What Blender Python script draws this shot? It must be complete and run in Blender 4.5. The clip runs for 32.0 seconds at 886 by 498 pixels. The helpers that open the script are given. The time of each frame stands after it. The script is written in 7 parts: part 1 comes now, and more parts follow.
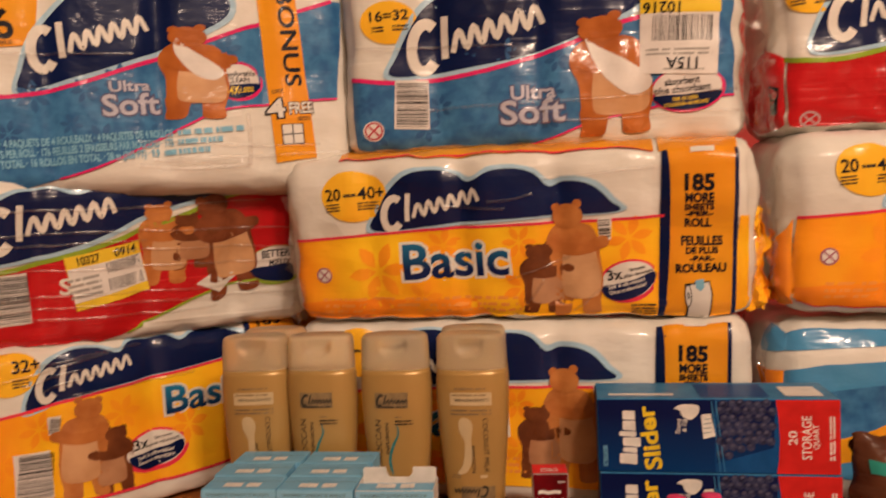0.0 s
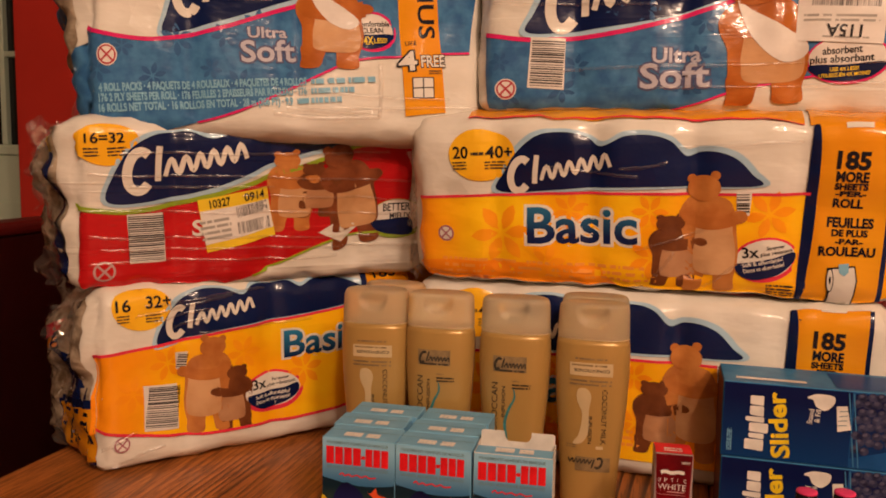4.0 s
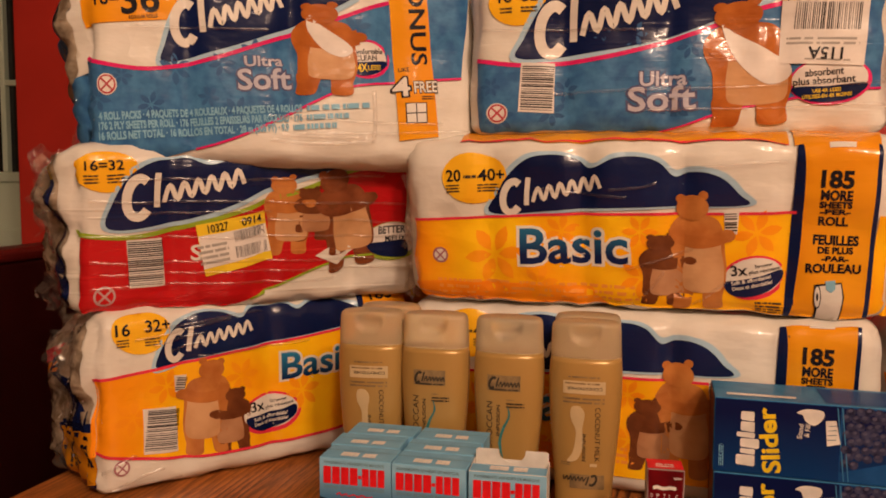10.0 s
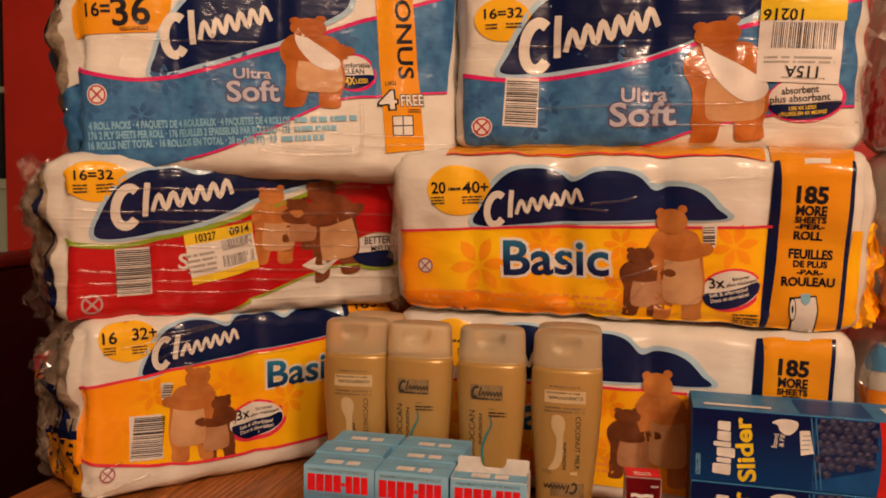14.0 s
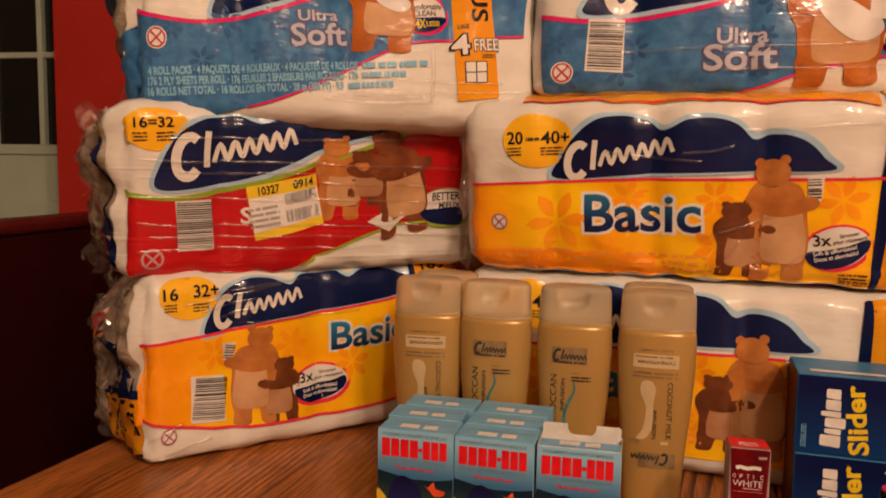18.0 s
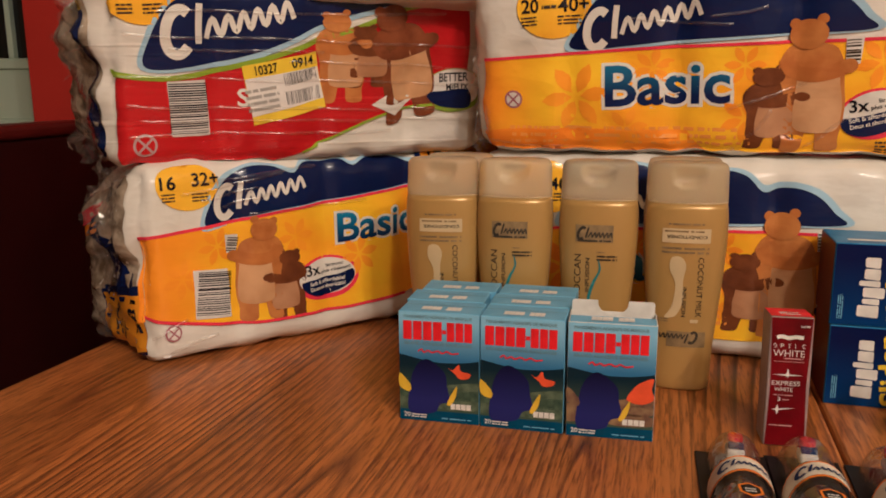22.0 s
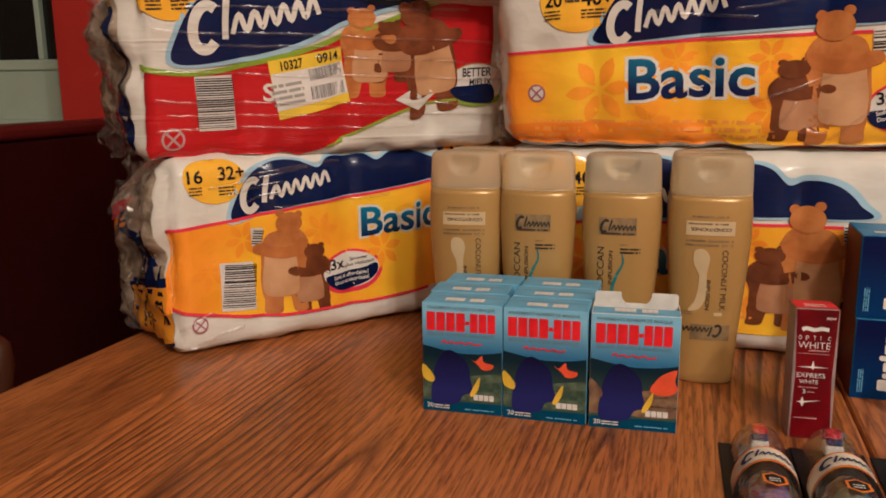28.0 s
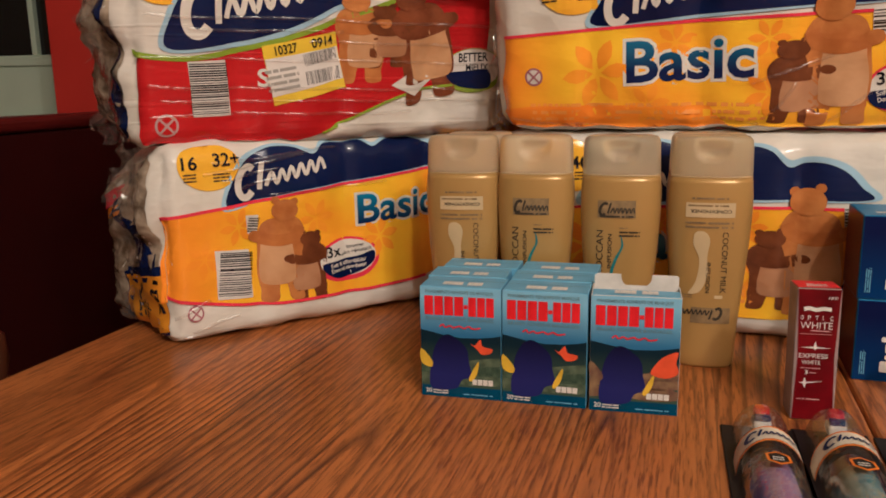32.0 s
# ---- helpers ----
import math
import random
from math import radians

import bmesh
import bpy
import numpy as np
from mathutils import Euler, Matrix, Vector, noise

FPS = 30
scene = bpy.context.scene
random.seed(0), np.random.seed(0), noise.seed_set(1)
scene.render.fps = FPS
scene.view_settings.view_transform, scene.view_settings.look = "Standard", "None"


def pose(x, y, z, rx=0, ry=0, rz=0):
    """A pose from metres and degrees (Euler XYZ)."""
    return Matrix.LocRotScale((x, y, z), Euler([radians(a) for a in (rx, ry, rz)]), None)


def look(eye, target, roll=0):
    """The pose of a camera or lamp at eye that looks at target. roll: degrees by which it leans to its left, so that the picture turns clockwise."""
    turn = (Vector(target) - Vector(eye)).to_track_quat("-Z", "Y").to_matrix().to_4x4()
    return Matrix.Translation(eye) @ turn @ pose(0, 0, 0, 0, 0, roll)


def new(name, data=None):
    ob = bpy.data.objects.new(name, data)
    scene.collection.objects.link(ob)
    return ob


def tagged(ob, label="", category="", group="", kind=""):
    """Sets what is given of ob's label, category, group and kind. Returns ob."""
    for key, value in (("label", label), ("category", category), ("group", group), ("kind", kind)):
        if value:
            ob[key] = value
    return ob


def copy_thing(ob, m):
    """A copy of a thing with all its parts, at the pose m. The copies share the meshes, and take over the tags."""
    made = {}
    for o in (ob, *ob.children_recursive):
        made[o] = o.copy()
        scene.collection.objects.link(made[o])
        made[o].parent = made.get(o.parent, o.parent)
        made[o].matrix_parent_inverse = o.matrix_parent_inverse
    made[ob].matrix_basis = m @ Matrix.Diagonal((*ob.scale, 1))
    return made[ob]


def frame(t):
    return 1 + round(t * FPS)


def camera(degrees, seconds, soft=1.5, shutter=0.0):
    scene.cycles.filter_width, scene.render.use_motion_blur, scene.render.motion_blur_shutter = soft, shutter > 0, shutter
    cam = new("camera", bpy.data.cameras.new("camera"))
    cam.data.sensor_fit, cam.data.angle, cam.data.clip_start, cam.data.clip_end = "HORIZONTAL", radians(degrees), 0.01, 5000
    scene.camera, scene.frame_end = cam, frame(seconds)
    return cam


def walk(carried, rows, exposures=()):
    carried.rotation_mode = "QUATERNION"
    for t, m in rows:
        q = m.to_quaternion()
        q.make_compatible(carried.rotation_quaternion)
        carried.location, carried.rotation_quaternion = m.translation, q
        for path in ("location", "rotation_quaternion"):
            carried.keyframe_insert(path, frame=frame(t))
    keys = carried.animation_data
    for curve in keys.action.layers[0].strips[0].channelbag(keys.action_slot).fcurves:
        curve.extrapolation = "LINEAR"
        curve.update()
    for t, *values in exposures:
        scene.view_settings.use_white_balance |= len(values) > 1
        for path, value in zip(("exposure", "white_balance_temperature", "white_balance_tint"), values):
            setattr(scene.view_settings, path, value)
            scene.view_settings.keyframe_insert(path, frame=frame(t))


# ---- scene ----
cam = camera(58.1, 32.0, 1.8, 0.4)
PATH = [
    (0, (0.0296, 0.1010, 1.0955), (-0.0282, 1.0980, 1.0430), -2.20),
    (0.5, (0.0176, 0.1050, 1.0951), (-0.0947, 1.0923, 0.9823), -2.10),
    (1, (0.0105, 0.0940, 1.0999), (-0.1171, 1.0763, 0.9625), -2.60),
    (1.5, (-0.0174, 0.0930, 1.0939), (-0.1557, 1.0770, 0.9813), -0.91),
    (2, (-0.0214, 0.1030, 1.0938), (-0.1961, 1.0792, 0.9655), -0.62),
    (2.5, (-0.0053, 0.1040, 1.0923), (-0.1468, 1.0881, 0.9851), 0.39),
    (4.5, (-0.0137, 0.1110, 1.1051), (-0.1887, 1.0896, 0.9967), 0.88),
    (5, (-0.0127, 0.1090, 1.1051), (-0.1883, 1.0894, 1.0157), 0.08),
    (5.5, (-0.0117, 0.1080, 1.1041), (-0.1936, 1.0880, 1.0240), -0.23),
    (6, (-0.0097, 0.1050, 1.1042), (-0.1873, 1.0864, 1.0308), -0.43),
    (6.5, (-0.0097, 0.1040, 1.1042), (-0.1818, 1.0863, 1.0305), -0.32),
    (7, (-0.0077, 0.1020, 1.1043), (-0.1819, 1.0839, 1.0299), -0.52),
    (7.5, (-0.0057, 0.1000, 1.1043), (-0.1857, 1.0806, 1.0263), -0.33),
    (8, (-0.0037, 0.0980, 1.1044), (-0.1817, 1.0790, 1.0269), -0.03),
    (8.5, (-0.0047, 0.0980, 1.1044), (-0.1791, 1.0793, 1.0230), 0.18),
    (9, (-0.0037, 0.0970, 1.1044), (-0.1801, 1.0780, 1.0240), 0.38),
    (9.5, (-0.0037, 0.0970, 1.1034), (-0.1790, 1.0782, 1.0226), 0.38),
    (10, (-0.0037, 0.0960, 1.1044), (-0.1701, 1.0787, 1.0228), 0.38),
    (10.5, (-0.0027, 0.0950, 1.1044), (-0.1665, 1.0780, 1.0214), 0.58),
    (11, (0.0003, 0.0920, 1.1035), (-0.1651, 1.0750, 1.0240), 0.48),
    (11.5, (0.0043, 0.0880, 1.1037), (-0.1639, 1.0711, 1.0310), 0.68),
    (12, (0.0063, 0.0850, 1.1037), (-0.1473, 1.0703, 1.0296), 0.98),
    (12.5, (0.0032, 0.0850, 1.1076), (-0.1439, 1.0711, 1.0307), 0.88),
    (13, (0.0031, 0.0800, 1.1116), (-0.1345, 1.0677, 1.0370), 1.09),
    (13.5, (0.0011, 0.0800, 1.1096), (-0.1470, 1.0662, 1.0356), 1.08),
    (15.5, (0.0093, 0.0940, 1.1038), (-0.1451, 1.0807, 1.0542), -0.12),
    (16, (0.0010, 0.0870, 1.1145), (-0.1547, 1.0709, 1.0264), -2.92),
    (16.5, (-0.0077, 0.0890, 1.1053), (-0.2057, 1.0660, 1.0256), -3.03),
    (17, (-0.0254, 0.0940, 1.0957), (-0.2181, 1.0725, 1.0222), -0.73),
    (17.5, (-0.0363, 0.1070, 1.0913), (-0.2514, 1.0807, 1.0161), -0.14),
    (18, (-0.0469, 0.1290, 1.0809), (-0.2442, 1.1040, 0.9788), 0.97),
    (18.5, (-0.0548, 0.1440, 1.0757), (-0.2427, 1.1161, 0.9354), -2.32),
    (19, (-0.0633, 0.1590, 1.0604), (-0.2342, 1.1267, 0.8752), -2.30),
    (19.5, (-0.0659, 0.1590, 1.0503), (-0.2340, 1.1215, 0.8371), -1.79),
    (20, (-0.0738, 0.1560, 1.0450), (-0.2647, 1.1170, 0.8451), -0.90),
    (20.5, (-0.0806, 0.1650, 1.0388), (-0.2505, 1.1269, 0.8246), -0.99),
    (21, (-0.0796, 0.1610, 1.0388), (-0.2524, 1.1244, 0.8340), -0.99),
    (21.5, (-0.0805, 0.1600, 1.0378), (-0.2542, 1.1254, 0.8435), -0.80),
    (22, (-0.0864, 0.1610, 1.0336), (-0.2584, 1.1259, 0.8353), -0.29),
    (22.5, (-0.0884, 0.1600, 1.0335), (-0.2579, 1.1255, 0.8358), 0.01),
    (23, (-0.0904, 0.1600, 1.0325), (-0.2583, 1.1251, 0.8318), 0.41),
    (23.5, (-0.0855, 0.1540, 1.0356), (-0.2508, 1.1193, 0.8336), 0.91),
    (24, (-0.0783, 0.1470, 1.0309), (-0.2556, 1.1092, 0.8243), 0.41),
    (24.5, (-0.0723, 0.1510, 1.0301), (-0.2744, 1.1142, 0.8528), -1.31),
    (25, (-0.0763, 0.1500, 1.0309), (-0.2765, 1.1135, 0.8532), -1.31),
    (25.5, (-0.0804, 0.1480, 1.0338), (-0.2776, 1.1114, 0.8521), -1.21),
    (27.5, (-0.0900, 0.1510, 1.0215), (-0.2907, 1.1114, 0.8282), -0.71),
    (28, (-0.0862, 0.1550, 1.0266), (-0.2857, 1.1149, 0.8299), -0.51),
    (28.5, (-0.0861, 0.1540, 1.0246), (-0.2796, 1.1147, 0.8255), -1.10),
    (29, (-0.0880, 0.1540, 1.0225), (-0.2836, 1.1148, 0.8260), -1.30),
    (29.5, (-0.0891, 0.1530, 1.0235), (-0.2835, 1.1137, 0.8255), -1.10),
    (30, (-0.0939, 0.1550, 1.0193), (-0.2843, 1.1154, 0.8159), -0.70),
    (30.5, (-0.0958, 0.1530, 1.0163), (-0.2857, 1.1138, 0.8144), -0.40),
    (31, (-0.0959, 0.1540, 1.0193), (-0.2849, 1.1152, 0.8184), -0.40),
    (31.5, (-0.0949, 0.1560, 1.0173), (-0.2818, 1.1175, 0.8160), -0.30),
    (32, (-0.0877, 0.1600, 1.0136), (-0.2837, 1.1200, 0.8134), -0.90),
]
walk(cam, [(t, look(eye, target, roll)) for t, eye, target, roll in PATH], [(0,-0.13,5700,-1),(0.5,-0.17,6300,5),(1.0,-0.2,7300,12),(2.5,-0.17,6400,7),(5.0,-0.17,6350,5),(13.5,-0.17,6350,5),(16.0,-0.18,5900,-1),(17.0,-0.17,6350,5),(18.5,-0.17,6400,5),(19.0,-0.1,6900,9),(20.0,-0.06,5000,-8),(24.0,0.0,4900,-9),(28.0,0.0,4700,-10),(32.0,0.0,4700,-10)])

# world and light
world = bpy.data.worlds.new("world")
scene.world = world
world.use_nodes = True
world.node_tree.nodes["Background"].inputs[0].default_value = (1.0, 0.62, 0.36, 1)
world.node_tree.nodes["Background"].inputs[1].default_value = 0.006
LAMP = (0.80, -1.05, 2.312)
BULBS = ((-0.33, 0.02, 0.0), (0.26, -0.20, 0.0), (0.14, 0.27, 0.0))
for bulb_at in BULBS:
    lamp_light = bpy.data.lights.new("chandelier_light", "POINT")
    lamp_light.energy, lamp_light.color, lamp_light.shadow_soft_size = 68.0, (1.0, 0.645, 0.45), 0.05
    lamp_ob = new("chandelier_light", lamp_light)
    lamp_ob.location = Vector(LAMP) + Vector(bulb_at)
TOP = 0.753


# materials
def nodes_of(name):
    m = bpy.data.materials.new(name)
    m.use_nodes = True
    t = m.node_tree
    return m, t, t.nodes["Principled BSDF"]


def add(t, kind, **sockets):
    n = t.nodes.new(kind)
    for k, v in sockets.items():
        n.inputs[k.replace("_", " ")].default_value = v
    return n


def noise_at(t, scale, stretch=(1, 1, 1), detail=4.0, space="Position"):
    if space == "Position":
        src = t.nodes.new("ShaderNodeNewGeometry").outputs["Position"]
    else:
        src = t.nodes.new("ShaderNodeTexCoord").outputs["Object"]
    mp = t.nodes.new("ShaderNodeMapping")
    mp.inputs["Scale"].default_value = stretch
    t.links.new(src, mp.inputs["Vector"])
    n = add(t, "ShaderNodeTexNoise", Scale=scale, Detail=detail)
    t.links.new(mp.outputs[0], n.inputs["Vector"])
    return n


def mixed(t, fac, a, b, lo=0.35, hi=0.65):
    r = t.nodes.new("ShaderNodeValToRGB")
    r.color_ramp.elements[0].position, r.color_ramp.elements[1].position = lo, hi
    r.color_ramp.elements[0].color, r.color_ramp.elements[1].color = (*a, 1), (*b, 1)
    t.links.new(fac, r.inputs[0])
    return r.outputs[0]


def bumped(t, p, sources, strength, distance):
    last = None
    for s in sources:
        b = add(t, "ShaderNodeBump", Strength=strength, Distance=distance)
        t.links.new(s, b.inputs["Height"])
        if last:
            t.links.new(last.outputs[0], b.inputs["Normal"])
        last = b
    t.links.new(last.outputs[0], p.inputs["Normal"])


def film(name, a, b=None, rough=0.24, scale=14.0, strength=0.30, folds=(0.5, 0.5, 3.2), ridges=0.03, fade=None, crumple=0.9):
    """Printed plastic film, taut, with fine creases and long tension ridges; fade gives the print's colour at its left end."""
    m, t, p = nodes_of(name)
    b = b or tuple(c * 0.88 for c in a)
    colour = mixed(t, noise_at(t, scale).outputs[0], a, b)
    if fade:
        tc, sep = t.nodes.new("ShaderNodeTexCoord"), t.nodes.new("ShaderNodeSeparateXYZ")
        t.links.new(tc.outputs["Object"], sep.inputs[0])
        amount = t.nodes.new("ShaderNodeMapRange")
        amount.inputs[1].default_value, amount.inputs[2].default_value = 0.09, 0.0
        t.links.new(sep.outputs[0], amount.inputs[0])
        mix = t.nodes.new("ShaderNodeMix")
        mix.data_type = "RGBA"
        mix.inputs[7].default_value = (*fade, 1)
        t.links.new(amount.outputs[0], mix.inputs[0])
        t.links.new(colour, mix.inputs[6])
        colour = mix.outputs[2]
    t.links.new(colour, p.inputs["Base Color"])
    p.inputs["Roughness"].default_value = rough
    p.inputs["Specular IOR Level"].default_value = 0.2
    p.inputs["Coat Weight"].default_value, p.inputs["Coat Roughness"].default_value = 0.26, 0.09
    long_folds = noise_at(t, 9.0, folds, 3.0)
    fine = noise_at(t, 60.0, (0.6, 0.6, 1.3), 2.0)
    soft = add(t, "ShaderNodeMath")
    soft.operation = "MULTIPLY"
    soft.inputs[1].default_value = 0.45
    t.links.new(fine.outputs[0], soft.inputs[0])
    sharp = mixed(t, noise_at(t, 1.0, (5, 5, 105), 1.5).outputs[0], (0, 0, 0), (ridges,) * 3, 0.60, 0.74)
    sharp.node.name = "ridges"
    # patches of crumpled facets between the smooth stretches
    mp, bend = t.nodes.new("ShaderNodeVectorMath"), noise_at(t, 11.0, (1, 1, 1), 2.0)
    mp.operation = "MULTIPLY_ADD"
    mp.inputs[1].default_value = (0.05, 0.05, 0.05)
    t.links.new(bend.outputs["Color"], mp.inputs[0])
    t.links.new(t.nodes.new("ShaderNodeNewGeometry").outputs["Position"], mp.inputs[2])
    facets = add(t, "ShaderNodeTexVoronoi", Scale=30.0)
    t.links.new(mp.outputs[0], facets.inputs["Vector"])
    where = mixed(t, noise_at(t, 7.0, (1, 1, 1), 1.0).outputs[0], (0, 0, 0), (crumple,) * 3, 0.50, 0.68)
    crumpled = add(t, "ShaderNodeMath")
    crumpled.operation = "MULTIPLY"
    t.links.new(facets.outputs["Distance"], crumpled.inputs[0])
    t.links.new(where, crumpled.inputs[1])
    bumped(t, p, [long_folds.outputs[0], soft.outputs[0], sharp, crumpled.outputs[0]], strength, 0.006)
    t.links.new(p.inputs["Normal"].links[0].from_socket, p.inputs["Coat Normal"])
    return m


def drawn(material, high):
    """The same film drawn tight with sharp level creases, or, with none, smooth and satin."""
    m = material.copy()
    m.name = material.name + ("_creased" if high else "_satin")
    m.node_tree.nodes["ridges"].color_ramp.elements[1].color = (high, high, high, 1)
    if not high:
        p = m.node_tree.nodes["Principled BSDF"]
        p.inputs["Roughness"].default_value, p.inputs["Specular IOR Level"].default_value = 0.34, 0.06
        p.inputs["Coat Weight"].default_value = 0.03
    return m


def plain(name, a, b=None, rough=0.5, scale=30.0, bump=0.08, metal=0.0, stretch=(1, 1, 1), coat=0.0):
    m, t, p = nodes_of(name)
    b = b or tuple(c * 0.8 for c in a)
    n = noise_at(t, scale, stretch, 5.0, "Object")
    t.links.new(mixed(t, n.outputs[0], a, b), p.inputs["Base Color"])
    p.inputs["Roughness"].default_value, p.inputs["Metallic"].default_value = rough, metal
    p.inputs["Coat Weight"].default_value = coat
    if bump:
        bumped(t, p, [noise_at(t, scale * 6, stretch, 3.0, "Object").outputs[0]], bump, 0.002)
    return m


def clear(name, tint, glossy=0.22, rough=0.12, milk=0.15, edge=0.22):
    """Thin clear plastic: mostly see-through, glinting on its creases."""
    m, t, p = nodes_of(name)
    t.nodes.remove(p)
    out = t.nodes["Material Output"]
    see = t.nodes.new("ShaderNodeBsdfTransparent")
    see.inputs[0].default_value = (*tint, 1)
    gl = add(t, "ShaderNodeBsdfGlossy", Roughness=rough)
    df = t.nodes.new("ShaderNodeBsdfDiffuse")
    df.inputs[0].default_value = (0.8, 0.76, 0.7, 1)
    mix1, mix2 = t.nodes.new("ShaderNodeMixShader"), t.nodes.new("ShaderNodeMixShader")
    mix1.inputs[0].default_value = milk
    rim, grow = add(t, "ShaderNodeLayerWeight", Blend=0.42), t.nodes.new("ShaderNodeMath")
    grow.operation = "MULTIPLY_ADD"
    grow.inputs[1].default_value, grow.inputs[2].default_value = edge, glossy * 0.5
    t.links.new(rim.outputs["Facing"], grow.inputs[0])
    t.links.new(grow.outputs[0], mix2.inputs[0])
    t.links.new(see.outputs[0], mix1.inputs[1])
    t.links.new(df.outputs[0], mix1.inputs[2])
    t.links.new(mix1.outputs[0], mix2.inputs[1])
    t.links.new(gl.outputs[0], mix2.inputs[2])
    b = add(t, "ShaderNodeBump", Strength=0.7, Distance=0.004)
    t.links.new(noise_at(t, 45.0).outputs[0], b.inputs["Height"])
    t.links.new(b.outputs[0], gl.inputs["Normal"])
    t.links.new(mix2.outputs[0], out.inputs[0])
    return m


def oak(name):
    """Stained plain-sawn oak boards with arched rings, grain along local y."""
    m, t, p = nodes_of(name)

    def calc(op, a, b=0.0):
        n = t.nodes.new("ShaderNodeMath")
        n.operation = op
        for k, v in enumerate((a, b)):
            if isinstance(v, (int, float)):
                n.inputs[k].default_value = v
            else:
                t.links.new(v, n.inputs[k])
        return n.outputs[0]

    def grain(scale, stretch, detail, distortion=0.0):
        mp = t.nodes.new("ShaderNodeMapping")
        mp.inputs["Scale"].default_value = stretch
        t.links.new(tc.outputs["Object"], mp.inputs[0])
        n = add(t, "ShaderNodeTexNoise", Scale=scale, Detail=detail, Distortion=distortion)
        t.links.new(mp.outputs[0], n.inputs["Vector"])
        return n.outputs[0]
    tc = t.nodes.new("ShaderNodeTexCoord")
    xyz = t.nodes.new("ShaderNodeSeparateXYZ")
    t.links.new(tc.outputs["Object"], xyz.inputs[0])
    board = calc("DIVIDE", calc("ADD", xyz.outputs[0], 7.03), 0.097)
    number = calc("FLOOR", board)
    chance = t.nodes.new("ShaderNodeTexWhiteNoise")
    chance.noise_dimensions = "1D"
    t.links.new(number, chance.inputs["W"])
    tone = t.nodes.new("ShaderNodeSeparateColor")
    t.links.new(chance.outputs["Color"], tone.inputs[0])
    across = calc("MULTIPLY", calc("ADD", calc("FRACT", board), calc("SUBTRACT", calc("MULTIPLY", tone.outputs[0], 1.1), 1.05)), 0.097)
    along = calc("MULTIPLY", calc("SUBTRACT", xyz.outputs[1], calc("SUBTRACT", calc("MULTIPLY", tone.outputs[1], 1.7), 1.05)), 0.05)
    radius = calc("SQRT", calc("ADD", calc("MULTIPLY", across, across), calc("MULTIPLY", along, along)))
    sway = calc("ADD", calc("MULTIPLY", grain(5.0, (1, 0.13, 1), 2.5), 0.050), calc("MULTIPLY", grain(70.0, (1, 0.05, 1), 2.0), 0.0020))
    phase = calc("FRACT", calc("DIVIDE", calc("ADD", radius, sway), 0.0076))
    ring = t.nodes.new("ShaderNodeValToRGB")
    e = ring.color_ramp.elements
    e[0].position, e[1].position = 0.0, 1.0
    for pos in (0.14, 0.30, 0.55):
        e.new(pos)
    for k, v in enumerate((0.36, 1.0, 0.55, 0.16, 0.0)):
        e[k].color = (v, v, v, 1)
    t.links.new(phase, ring.inputs[0])
    fibre = grain(480.0, (1, 0.07, 1), 5.0)
    patch = grain(9.0, (1, 0.22, 1), 3.0)
    dark = calc("MULTIPLY", ring.outputs[0], calc("ADD", calc("MULTIPLY", fibre, 1.6), calc("SUBTRACT", calc("MULTIPLY", patch, 3.6), 2.02)))
    base = mixed(t, dark, (0.56, 0.195, 0.040), (0.090, 0.026, 0.008), 0.0, 0.92)
    pores = mixed(t, fibre, (0.34, 0.28, 0.24), (1, 1, 1), 0.34, 0.54)
    mul = t.nodes.new("ShaderNodeMix")
    mul.data_type, mul.blend_type = "RGBA", "MULTIPLY"
    mul.inputs[0].default_value = 0.9
    t.links.new(base, mul.inputs[6])
    t.links.new(pores, mul.inputs[7])
    boards = mixed(t, tone.outputs[2], (0.70, 0.68, 0.62), (1, 1, 1), 0.0, 1.0)
    mul2 = t.nodes.new("ShaderNodeMix")
    mul2.data_type, mul2.blend_type = "RGBA", "MULTIPLY"
    mul2.inputs[0].default_value = 1.0
    t.links.new(mul.outputs[2], mul2.inputs[6])
    t.links.new(boards, mul2.inputs[7])
    t.links.new(mul2.outputs[2], p.inputs["Base Color"])
    p.inputs["Roughness"].default_value = 0.42
    p.inputs["Coat Weight"].default_value, p.inputs["Coat Roughness"].default_value = 0.16, 0.2
    bumped(t, p, [pores], 0.10, 0.0006)
    return m


